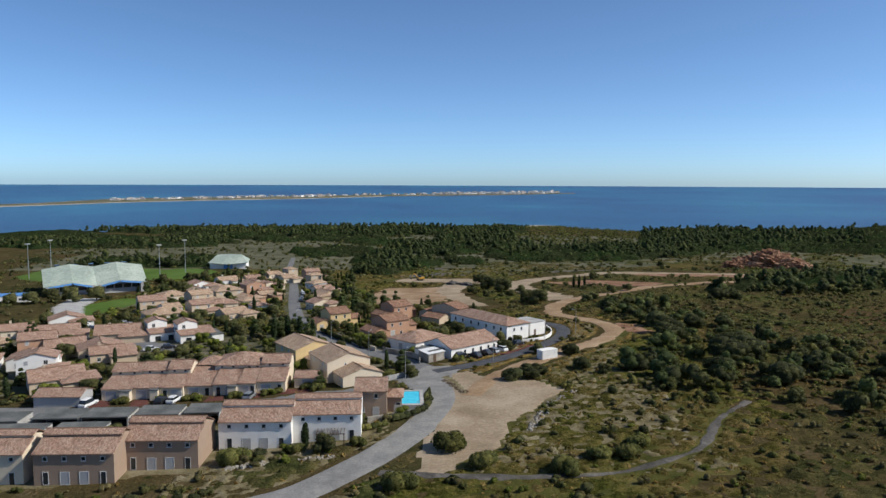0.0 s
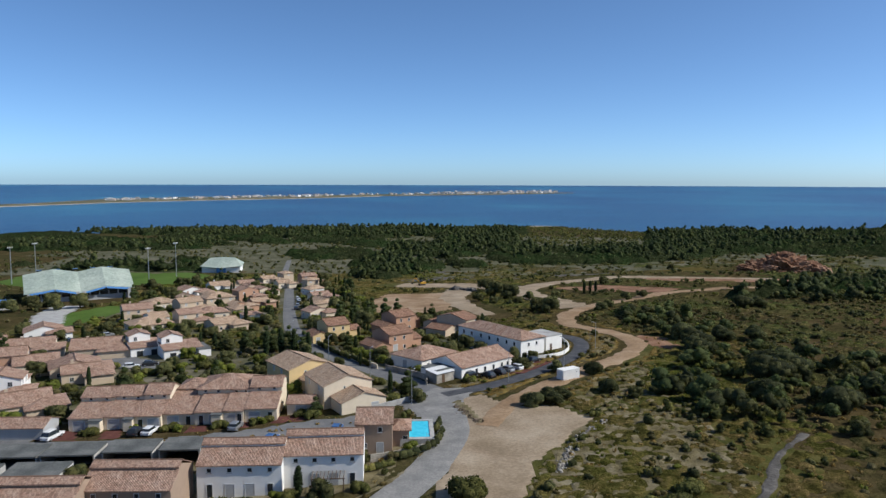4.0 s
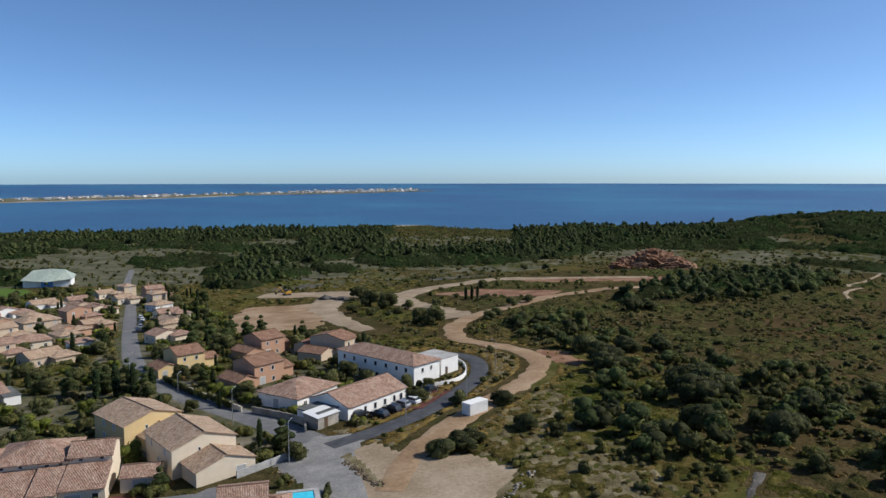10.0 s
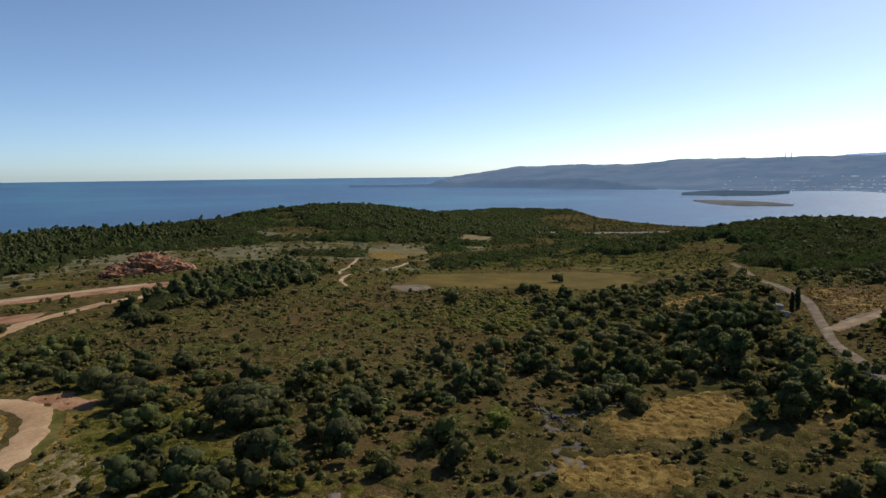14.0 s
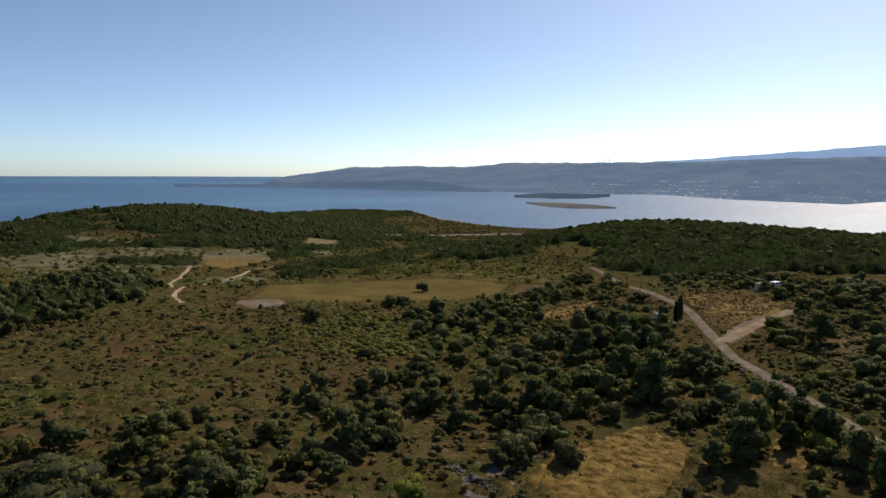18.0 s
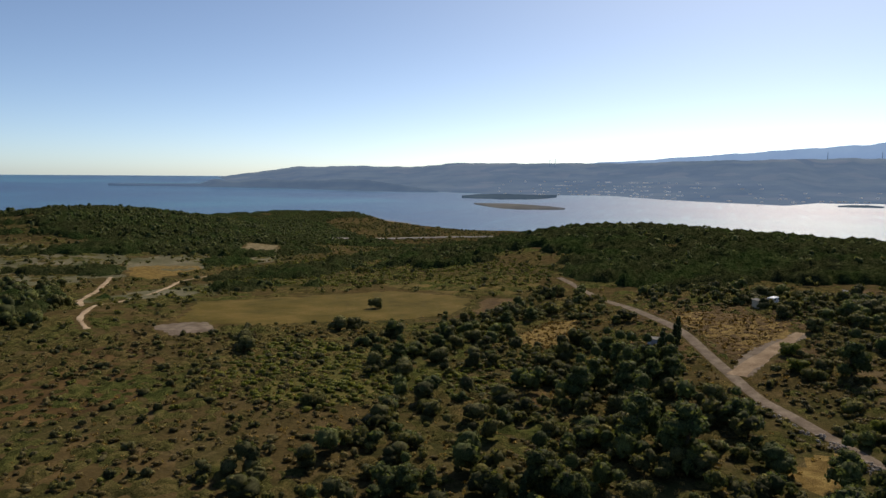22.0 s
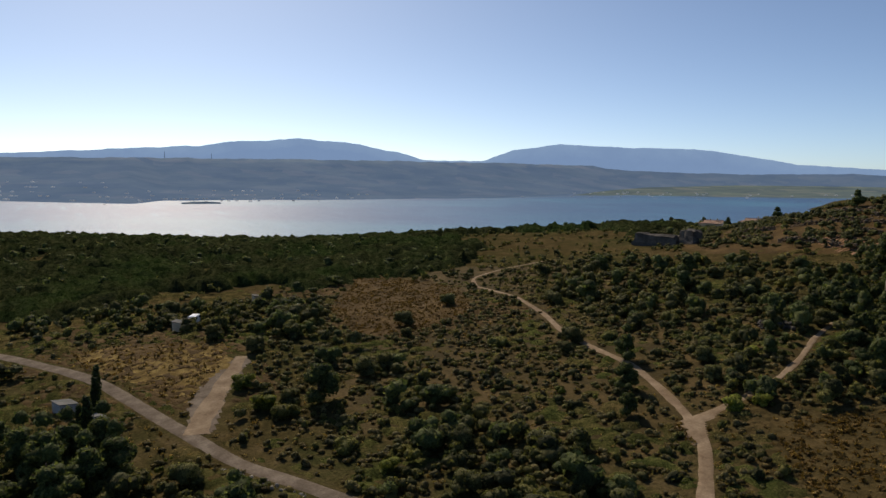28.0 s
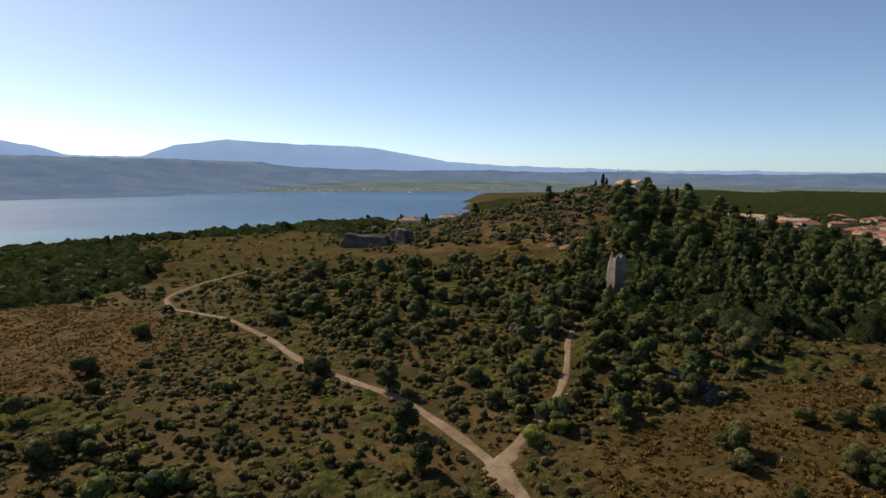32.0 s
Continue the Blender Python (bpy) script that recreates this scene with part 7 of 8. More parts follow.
def carpet(name, label, x0, x1, y0, y1, cell, pitch, thin, seed, tall_by=1.1, mat="carpet", gap=0.5, category="heath", patches=True):
    """Low growth as one skin of rounded cushions over the ground."""
    rng = np.random.default_rng(seed)
    X, Y = np.meshgrid(np.arange(x0, x1, cell), np.arange(y0, y1, cell))
    nx, ny = int((x1 - x0) / pitch) + 3, int((y1 - y0) / pitch) + 3
    jx, jy = rng.uniform(0, 1, (ny, nx)), rng.uniform(0, 1, (ny, nx))
    rad, tall = rng.uniform(0.45, 0.85, (ny, nx)) * pitch, (rng.uniform(0.25, 0.9, (ny, nx)) ** 1.5 if tall_by < 2 else rng.uniform(0.5, 1, (ny, nx))) * tall_by
    ci, cj = ((X - x0) / pitch).astype(int), ((Y - y0) / pitch).astype(int)
    h = np.zeros(X.shape)
    for dj in (-1, 0, 1):
        for di in (-1, 0, 1):
            a, b = np.clip(cj + dj, 0, ny - 1), np.clip(ci + di, 0, nx - 1)
            px, py = x0 + (ci + di + jx[a, b]) * pitch, y0 + (cj + dj + jy[a, b]) * pitch
            grown = (jx * 7.13 + jy * 3.77) % 1.0
            on = grown[a, b] < thin(px, py)
            d2 = ((X - px) ** 2 + (Y - py) ** 2) / rad[a, b] ** 2
            h = np.maximum(h, np.where(on, np.sqrt(np.clip(1 - d2, 0, 1)) * tall[a, b], 0))
    clear = free_of(X.ravel(), Y.ravel(), gap, gap * 0.6, patches).reshape(X.shape)
    clear &= ~border(clear)
    soft = clear.astype(float)
    if tall_by > 2:  # tall growth falls off towards its edges
        for _ in range(3):
            q = np.pad(soft, 1, mode="edge")
            soft = np.minimum(soft, (q[:-2, 1:-1] + q[2:, 1:-1] + q[1:-1, :-2] + q[1:-1, 2:] + q[1:-1, 1:-1]) / 5)
    h = np.where(clear, h * soft ** 2 * (1 + 0.25 * wobble(X, Y, 0.9)), 0)
    Z = ground(X, Y) + np.where(h > 0.02, h, -0.3)
    i = np.arange(X.size).reshape(X.shape)
    F = np.stack([i[:-1, :-1], i[:-1, 1:], i[1:, 1:], i[1:, :-1]], -1)
    up = np.maximum.reduce([h[:-1, :-1], h[:-1, 1:], h[1:, 1:], h[1:, :-1]]) > 0.02
    F = F[up]
    used, inv = np.unique(F, return_inverse=True)
    V = np.stack([X.ravel()[used], Y.ravel()[used], Z.ravel()[used]], -1)
    return tagged(new(name, mesh_np(name, V, inv.reshape(-1, 4), [M[mat]], smooth_faces=True)), label, category, kind="stuff")


def heath_thin(x, y):
    village = smooth(20, -10, x - np.interp(y, [60, 110, 160, 230, 300, 420, 520], [-40, -45, 60, 60, 0, -40, -90])) * smooth(560, 500, y)
    return np.clip(0.62 + 0.6 * wobble(x, y, 17, 9.0) - 0.35 * brown_heath(x, y), 0.12, 1) * (1 - village) * smooth(252, 225, np.hypot(x - 85, y - 100))


def grassy(x, y):
    """The greener ground between the village and the road."""
    return inside(x, y, [(-10, 98), (30, 90), (52, 104), (66, 134), (62, 150), (78, 190), (88, 228), (62, 245), (40, 205), (14, 158)])


def by_road(x, y, reach):
    """Near the dirt road and the bend of the new road."""
    d = np.full(np.shape(x), 1e9)
    for q, _ in ROADS[2:4]:
        d = np.minimum(d, np.min((np.asarray(x)[..., None] - q[:, 0]) ** 2 + (np.asarray(y)[..., None] - q[:, 1]) ** 2, axis=-1))
    return d < reach ** 2


carpet("verge_grass", "dry golden grass along the dirt road", -4, 66, 148, 262, 0.62, 1.3, lambda x, y: by_road(x, y, 7.5 + 2.0 * wobble(x, y, 7)) * 0.85, 96, 0.6, "gold", 0.1, "grass")
carpet("grassy_heath", "low tufts of grass and herbs between bushes", -12, 132, 86, 246, 0.72, 1.7, lambda x, y: grassy(x, y) * ~by_road(x, y, 7.0) * np.clip(0.7 + 0.5 * wobble(x, y, 9, 2.0), 0.2, 1), 91, 0.8, "grass_carpet", 0.3, "grass")
carpet("heath", "low cushions of rosemary, rockrose and grass", -50, 330, -115, 330, 1.15, 2.4, lambda x, y: heath_thin(x, y) * ~grassy(x, y), 81)
carpet("far_heath", "low green growth of the farther heath", 20, 460, 60, 560, 2.6, 5.5, lambda x, y: np.clip(0.45 + 0.6 * wobble(x, y, 25, 5.0), 0.05, 1) * smooth(215, 245, np.hypot(x - 85, y - 100)) * smooth(0, 20, x - np.interp(y, [60, 230, 300, 420, 560], [60, 60, 20, 20, -60])), 82)
carpet("village_grass", "rough grass and herbs round the village", -168, 62, 232, 480, 1.3, 2.8, lambda x, y: np.clip(0.6 + 0.6 * wobble(x, y, 14, 3.0), 0.1, 1), 93, 0.9, "grass_carpet", 0.5, "grass")
# single trees and large bushes of the heath
for _x, _y, _s in ((-36, 117, 1.1), (1, 119, 1.2), (6, 112, 1.0), (-7, 105, 1.1), (20, 109, 1.0), (30, 114, .9), (26, 113, .8), (34, 118, .8), (168, 161, 1), (164, 183, 1), (212, 90, 1), (192, 85, .9), (212, 13, .8), (227, 34, .9), (212, -6, 1)):
    tree("bush_a", _x, _y, _s, 1.0)
for _x, _y, _s in ((16, 162, 0.7), (66, 203, 1.1), (79, 221, 1.0), (72, 173, 1.4), (64, 162, 1.0), (76, 152, 1.2), (87, 162, 1.1), (20, 162, 0.75), (23, 165, .6), (34, 186, .7), (34, 170, .7), (76, 182, 1.3), (79, 178, 1.2), (74, 186, 1.2), (68, 210, 1.3), (70, 226, 1.2), (88, 221, 1.0), (111, 280, 1.1), (116, 281, .9)):
    tree("oak_b", _x, _y, _s, 1.0)
for _x, _y, _s in ((-20, 121, .6), (-27, 121, .5), (97, 136, 1.0), (136, 85, 1.0), (168, 19, .8), (229, 93, .9), (217, 92, .9), (182, 83, .7), (166, 28, .8), (165, 23, .7), (154, -7, .7), (182, 4, .7)):
    tree("fresh_a", _x, _y, _s, 1.0)
for _x, _y, _s in ((25, 188, .7), (28, 183, .6), (71, 139, .7), (81, 140, .6), (118, 129, .9), (200, 227, 1.0), (38, 164, .6), (142, 119, .8), (81, 166, .7), (194, 222, 1.0), (278, 226, 1.0), (194, 184, 1.0), (222, 175, .9), (233, 173, .9), (164, 130, .9), (110, 186, .7), (118, 120, .9), (230, 215, 1.1), (233, 211, 1.0), (189, 176, 1.1), (205, 173, 1.0), (176, 111, .7), (182, 126, .9), (165, 136, .7), (183, 70, .9), (259, 43, 1.0), (225, 68, 1.0), (226, 63, .9), (212, 26, .7), (256, -2, .9)):
    tree("oak_a", _x, _y, _s, 1.0)
for _x, _y, _s in ((250, 85, .9), (216, 87, .8), (265, 91, .9), (311, 95, 1), (276, 68, 1.2), (271, 67, 1.0), (194, 109, .9), (170, 77, .8), (248, 48, .6), (275, 21, .9), (252, -2, .9), (217, 20, 1), (186, 12, .8), (178, 19, .7), (140, 21, .65), (135, 2, .6), (130, 0, .6), (129, -16, .5), (170, -22, .9), (185, -24, .9)):
    tree("oak_a", _x, _y, _s, 1.0)
for _x, _y, _s in ((62, 153, 0.90), (134, 127, 1.08), (159, 114, 1.62), (166, 121, 1.49), (101, 175, 0.60), (200, 181, 0.90), (215, 177, 0.90), (264, 164, 0.80), (118, 156, 0.80), (133, 150, 0.80), (138, 132, 1.22), (194, 133, 1.22), (191, 126, 1.35), (219, 134, 1.08), (209, 124, 1.22), (199, 118, 1.22), (136, 95, 1.35), (128, 96, 1.22), (160, 122, 1.08), (178, 106, 0.94), (200, 187, 0.80), (253, 169, 0.90), (187, 135, 1.22), (197, 122, 1.22), (214, 82, 1.35), (209, 119, 1.22), (205, 127, 1.35), (211, 130, 1.22), (185, 34, 0.90), (124, 17, 0.70)):
    tree("pine_a", _x, _y, _s, 1.0)
for _x, _y, _s in ((84, 154, 0.80), (101, 155, 0.80), (106, 150, 0.70)):
    tree("pine_c", _x, _y, _s, 1.0)
for _x, _y, _s in ((133, 133, .7), (222, 122, .8), (174, 118, .7), (217, 121, 1.2)):
    tree("cypress_a", _x, _y, _s, 1.0)

# pines and oaks on the hill by the ruin
for _x, _y, _s in ((192, -81, 1.7), (187, -86, 1.6), (198, -90, 1.6), (180, -92, 1.5), (197, -124, 1.3), (193, -137, 1.3), (207, -137, 1.2), (180, -104, 1.5), (188, -112, 1.4), (213, -125, 1.0), (172, -112, 1.4), (164, -98, 1.3), (175, -125, 1.3), (186, -150, 1.2), (200, -158, 1.1),
                   (247, -136, 0.9), (382, -184, 0.9), (352, -176, 0.8), (330, -168, 0.7), (290, -150, 0.8), (205, -82, 1.3), (176, -82, 1.4), (156, -80, 1.3), (148, -92, 1.3), (140, -84, 1.2), (138, -70, 1.2), (130, -76, 1.2), (126, -90, 1.3), (168, -70, 1.2), (152, -66, 1.1)):
    tree("pine_b", _x, _y, _s, 1.05)
for _x, _y, _s in ((218, -164, 0.8), (238, -172, 0.7), (136, -78, 1.2), (131, -72, 1.1), (127, -66, 1.1), (122, -74, 1.2)):
    tree("cypress_a", _x, _y, _s, 1.0)
for _x, _y, _s in ((166, -92, 1.7), (158, -106, 1.6), (150, -118, 1.7), (142, -104, 1.6), (136, -118, 1.6), (160, -128, 1.5), (148, -136, 1.6), (130, -132, 1.6), (122, -112, 1.5), (116, -126, 1.6), (140, -150, 1.5), (126, -150, 1.6), (112, -144, 1.5), (108, -110, 1.4), (168, -146, 1.4), (178, -136, 1.4), (204, -106, 1.7), (210, -114, 1.6), (202, -118, 1.6), (216, -138, 1.2), (212, -148, 1.1), (100, -128, 1.5), (96, -150, 1.5), (110, -166, 1.5)):
    tree("pine_b", _x, _y, _s, 1.0)
for _x, _y, _s in ((233, 119, 0.9), (238, 118.5, 1.0), (112, -92, 1.4), (109, -95, 1.5), (106, -97, 1.4), (103, -101, 1.5), (99, -104, 1.4), (96, -108, 1.4), (238, -168, 0.9), (242, -170, 0.6), (208, -160, 0.6), (204, -158, 0.7)):
    tree("cypress_a", _x, _y, _s, 1.0)
# hedges round the village gardens
def hedge(x, y, turn, length, high, mat, label):
    rng = np.random.default_rng(int(abs(x * 13 + y * 7)))
    n = max(3, int(length / 1.1))
    rows = [((k + 0.5) * length / n - length / 2, rng.normal() * 0.12, high * 0.45, length / n * 0.75, 0.55 * rng.uniform(0.8, 1.2), high * 0.5 * rng.uniform(0.85, 1.15)) for k in range(n)]
    V, T = clump(rows, 26 * n, 0.16, rng)
    o = new("hedge", mesh_np("hedge", V, T, [mat], smooth_faces=True))
    o.matrix_basis = pose(x, y, gz(x, y), 0, 0, turn)
    tagged(o, label, "hedge", "garden hedges")


_rng = random.Random(12)
for _k, (_x, _y, _w, _d) in enumerate(VILLAGE + VILLAGE_2):
    for _side in (0, 1):
        _t = (38, 32, 44, -50, 40)[_k % 5] + 90 * _side
        _a, _o = radians(_t), _w * 0.5 + _rng.uniform(3.2, 5.0)
        _hx, _hy = _x + math.sin(_a) * _o, _y - math.cos(_a) * _o
        if free_of(np.array([_hx]), np.array([_hy]), 1.2, -1.0, False)[0]:
            hedge(_hx, _hy, _t, _w * _rng.uniform(0.6, 1.0), _rng.uniform(1.1, 1.9), M[("oak", "bush", "cypress", "fresh")[_rng.randrange(4)]], "clipped evergreen hedge along a garden")
for _x, _y, _t, _l in ((-2.6, 146, 78, 9), (-3.4, 138, 72, 8), (-14, 147, 12, 6), (-20, 166, -50, 9), (-26, 176, -55, 9), (-12, 178, -55, 8), (-32, 186, -55, 8), (-40, 160, 20, 7), (-14, 131, 30, 8), (-30, 124, 20, 9), (-50, 118, 15, 8)):
    if free_of(np.array([_x]), np.array([_y]), 0.3, -2.0, False)[0]:
        hedge(_x, _y, _t, _l, 1.4, M["bush"], "dense green hedge beside the street")
# garden trees and hedges in the village
GARDEN = {"oak_a": (180, 61, (0.5, 1.05)), "fresh_a": (100, 62, (0.45, 0.95)), "olive_a": (60, 63, (0.5, 0.9)), "bush_a": (180, 64, (0.4, 0.8)), "cypress_a": (46, 65, (0.5, 0.9)), "pine_a": (40, 66, (0.6, 0.95))}


def gardens(x, y):
    return smooth(0, 12, np.interp(y, [110, 160, 175, 240, 300, 420, 470], [-20, -14, 30, 25, -20, -50, -80]) - x) * smooth(118, 128, y) * smooth(470, 440, y) * smooth(-165, -150, x)


for _k, (_n, _seed, _size) in GARDEN.items():
    for _x, _y, _s, _t in spots(_n * 14, -165, 40, 118, 470, lambda x, y: gardens(x, y) * (0.35 + 0.65 * (wobble(x, y, 14) > -0.1)), _size, _seed, 0.8, True, 0.4)[:_n]:
        tree(_k, float(_x), float(_y), float(_s), float(_t))
for _k in range(60):
    _x, _y = _rng.uniform(-60, 14), _rng.uniform(262, 385)
    if inside(_x, _y, [(-52, 290), (-22, 280), (0, 262), (14, 275), (-8, 300), (-35, 330), (-42, 384), (-56, 384)]) and free_of(np.array([_x]), np.array([_y]), 0.8, 0.5)[0]:
        tree(("oak_a", "fresh_a", "pine_a", "olive_a", "bush_a")[_k % 5], _x, _y, _rng.uniform(0.6, 1.05), 1.0)
for _k, (_x, _y, _s, _t) in enumerate(spots(900, -48, 32, 178, 264, lambda x, y: inside(x, y, [(-30, 205), (-6, 182), (12, 192), (28, 215), (28, 245), (0, 262), (-30, 262), (-45, 240)]) * 1.0, (0.4, 0.75), 67, 0.9, False, 0.1)[:70]):
    tree(("bush_a", "oak_a", "olive_a", "fresh_a", "bush_a", "cypress_a")[_k % 6], float(_x), float(_y), float(_s), float(_t))
# low bushes between the drives of the long row
for _k, (_x, _y) in enumerate(((-78.6, 153.6), (-70.6, 153.8), (-69.9, 152.6), (-62.5, 154.2), (-57, 154), (-55, 154.4), (-54, 153.6), (-46.6, 155.4), (-45.8, 156), (-38.4, 157.2), (-37.6, 158.2), (-31, 160.6), (-28, 161))):
    tree("bush_a" if _k % 3 else "fresh_a", _x, _y, 0.42 + 0.08 * (_k % 3), 1.0)
# shrubs and small trees of the front gardens and along the streets
for _k, (_x, _y, _s) in enumerate(((-26, 121, .8), (-20.8, 120.2, .95), (-15.1, 123.8, .75), (-26.2, 116, .5), (-33.5, 116, .7), (-30.8, 117, .5), (-7.4, 168, .9), (-12.6, 168.7, .8), (-17.2, 164.5, .75), (-10.9, 134.8, .7), (-39.7, 156.8, .6), (-23, 162.7, .6), (-19.6, 162.2, .6), (-8.3, 138, .8), (-4.9, 141.9, .8), (-3.4, 149.8, .8), (-15.4, 135.3, .6),
                                   (-17.4, 184, .8), (-18.5, 206, .8), (-15, 203.5, .8), (-11.2, 200.2, .9), (-20, 211, .8), (-24, 216, .8), (-30.7, 234, .8), (-7.6, 175, .6), (-9, 184.9, .8), (1, 193.5, .6), (-1.5, 189.3, .7), (-3.4, 192.3, .8), (-5.5, 187.5, .8), (28.2, 229.4, .8), (30, 225.6, .8), (-37.6, 213, 1.0), (-45, 222, .9), (-86, 270, 1.0), (-74, 252.5, 1.0), (-64, 244, 1.0), (-75, 229, .9), (-77, 221.5, .8), (-94, 206, .9), (-91, 209, .8), (-84, 177, 1.0), (-95.5, 172, .9), (-53, 211.5, 1.0), (-58.4, 223, 1.0), (-116, 285.5, .9), (-113.6, 290, .9), (-66, 206, 1.0), (-70, 214, .9), (-60, 200, .9), (-54, 196, .8), (-48, 203, .9), (-66, 190, .8), (-78, 192, .9), (-84, 198, .8))):
    if free_of(np.array([_x]), np.array([_y]), 0.2, -1.2, False)[0]:
        tree(("bush_a", "oak_a", "bush_a", "fresh_a", "olive_a")[_k % 5], _x, _y, _s * 0.8, 1.05)
for _x, _y, _s in ((-183, 331, 1.5), (-180, 340, 1.4), (-165, 336, 1.5), (-184, 366, 1.2), (-160, 402, 1.3), (-137, 370, 1.2), (-129, 357, 1.2), (-190, 326, 1.3), (-198, 322, 1.2), (-172, 330, 1.2), (20, 375, 1.4), (28, 334, 1.5), (22, 344, 1.6), (35, 292, 1.2), (38.5, 286, 1.3), (-43, 252, 1.2), (-30.5, 266.7, 1.3), (-46, 314, 1.4), (-3, 270, 1.0), (-7, 262, 1.0), (-63, 393, 1.2), (-71, 430, 1.3)):
    tree("oak_a", _x, _y, _s, 1.1)
for _k, (_x, _y) in enumerate(((-24, 203.5), (-27, 208.5), (-30.5, 213.5), (-34, 219), (-37, 224.5), (-40, 230))):
    hedge(_x + 1.2, _y + 0.8, -58 if _k else -52, 6.2, 1.9, M["oak" if _k % 2 else "bush"], "overgrown evergreen hedge along the garden wall")
for _x, _y, _t, _l in ((-3.2, 150.2, 84, 6), (-2.9, 144.6, 80, 6), (-4.6, 139.6, 58, 5), (-8.6, 135.9, 30, 5)):
    hedge(_x, _y, _t, _l, 1.7, M["oak"], "tall dark hedge between the pool and the road")
# a dark stand of pines and cypresses between the row and the street
for _x, _y, _s in ((-52, 226, 0.9), (-47, 231, 0.8), (-56, 233, 0.9), (-43, 226, 0.8), (-60, 226, 0.8), (-50, 238, 0.8), (-38, 268, 0.9), (-30, 282, 1.0), (-24, 290, 1.0), (-36, 290, 1.0), (-40, 280, 0.9), (-30, 300, 0.9), (-20, 300, 0.8), (6, 268, 0.6), (-6, 284, 0.7)):
    tree("pine_a", _x, _y, _s, 0.95)
for _x, _y, _s in ((-49, 222, 1.1), (-45, 221, 1.0), (-53, 221, 1.0), (-41, 222, 0.9), (64, 346, 0.8), (66.5, 345, 0.85), (70, 349, 0.75), (-36, 204, 0.6), (-24, 204, 0.5)):
    tree("cypress_a", _x, _y, _s, 1.0)
for _x, _y, _s in ((36, 330, 0.9), (28, 334, 1.0), (48, 330, 0.8), (14, 330, 0.9), (30, 316, 0.8), (44, 312, 0.8), (20, 318, 0.8), (82, 384, 1.0), (90, 385, 0.7), (140, 458, 0.9), (128, 462, 0.8), (62, 292, 0.9), (58, 286, 0.9), (76, 316, 0.9), (84, 322, 0.8)):
    tree("oak_a", _x, _y, _s, 1.0)

for nm, lab, mat, n, seed, size, dry in (("low_scrub", "low green mastic and rosemary scrub", M["bush"], 9500, 11, (0.5, 1.4), 0.7), ("dark_scrub", "dark kermes oak scrub", M["oak"], 6000, 12, (0.7, 1.9), 0.6), ("grey_scrub", "grey-green rockrose and rosemary scrub", M["olive"], 6500, 13, (0.6, 1.3), 0.0), ("fresh_scrub", "fresh green scrub", M["fresh"], 3500, 14, (0.4, 1.2), 0.7)):
    scatter(nm, lab, near_shrub, spots(n, -110, 330, -130, 330, lambda x, y: near(x, y) * scrub(x + seed * 31, y) * (1 - dry * brown_heath(x, y)) * np.where(grassy(x, y), 0.45, 1.0), size, seed), mat, "scrub")
for nm, lab, mat, n, seed, size in (("far_scrub", "distant green scrub", M["bush"], 22000, 21, (0.7, 2.0)), ("far_dark_scrub", "distant dark oak scrub", M["oak"], 20000, 22, (0.7, 2.3)), ("far_grey_scrub", "distant grey-green scrub", M["olive"], 16000, 23, (0.6, 1.6))):
    scatter(nm, lab, far_shrub, spots(n, -330, 1250, -330, 820, lambda x, y: (1 - near(x, y)) * scrub(x + seed * 31, y) * smooth(0.6, 1.5, ground(x, y)) * np.where(wood(x, y) > 0.12, 0.15, 1.0), size, seed), mat, "scrub")
def canopy(x, y):
    return np.where((wood(x, y) > 0.12) | wood_block(x, y), 1.0, 0.0) * (ground(x, y) > 3.5) * np.clip(0.9 + 0.5 * wobble(x, y, 30, 3.0), 0.25, 1)


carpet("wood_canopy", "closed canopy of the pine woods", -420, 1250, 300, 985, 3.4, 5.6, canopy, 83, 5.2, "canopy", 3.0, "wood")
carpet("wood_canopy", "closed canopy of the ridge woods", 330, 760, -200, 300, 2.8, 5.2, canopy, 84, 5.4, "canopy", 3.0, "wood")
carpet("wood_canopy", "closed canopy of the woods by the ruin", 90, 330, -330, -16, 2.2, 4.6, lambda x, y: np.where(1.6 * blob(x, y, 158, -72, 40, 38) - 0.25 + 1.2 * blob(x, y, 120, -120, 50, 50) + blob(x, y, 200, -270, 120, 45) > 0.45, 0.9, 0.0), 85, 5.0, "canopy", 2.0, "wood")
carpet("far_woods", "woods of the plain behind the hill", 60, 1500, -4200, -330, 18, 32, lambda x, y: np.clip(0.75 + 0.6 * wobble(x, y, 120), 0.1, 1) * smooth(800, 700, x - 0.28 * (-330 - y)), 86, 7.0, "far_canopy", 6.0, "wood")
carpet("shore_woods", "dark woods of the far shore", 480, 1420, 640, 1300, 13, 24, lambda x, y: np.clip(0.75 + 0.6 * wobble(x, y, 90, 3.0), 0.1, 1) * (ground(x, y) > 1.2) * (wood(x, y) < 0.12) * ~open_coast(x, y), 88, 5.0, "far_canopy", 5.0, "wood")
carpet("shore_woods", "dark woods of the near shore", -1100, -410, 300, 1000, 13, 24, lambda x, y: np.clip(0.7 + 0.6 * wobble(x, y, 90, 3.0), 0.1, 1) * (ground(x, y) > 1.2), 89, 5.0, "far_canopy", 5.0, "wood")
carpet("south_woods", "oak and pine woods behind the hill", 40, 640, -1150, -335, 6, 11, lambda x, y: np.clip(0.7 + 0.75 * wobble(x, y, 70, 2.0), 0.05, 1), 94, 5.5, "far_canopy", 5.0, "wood")
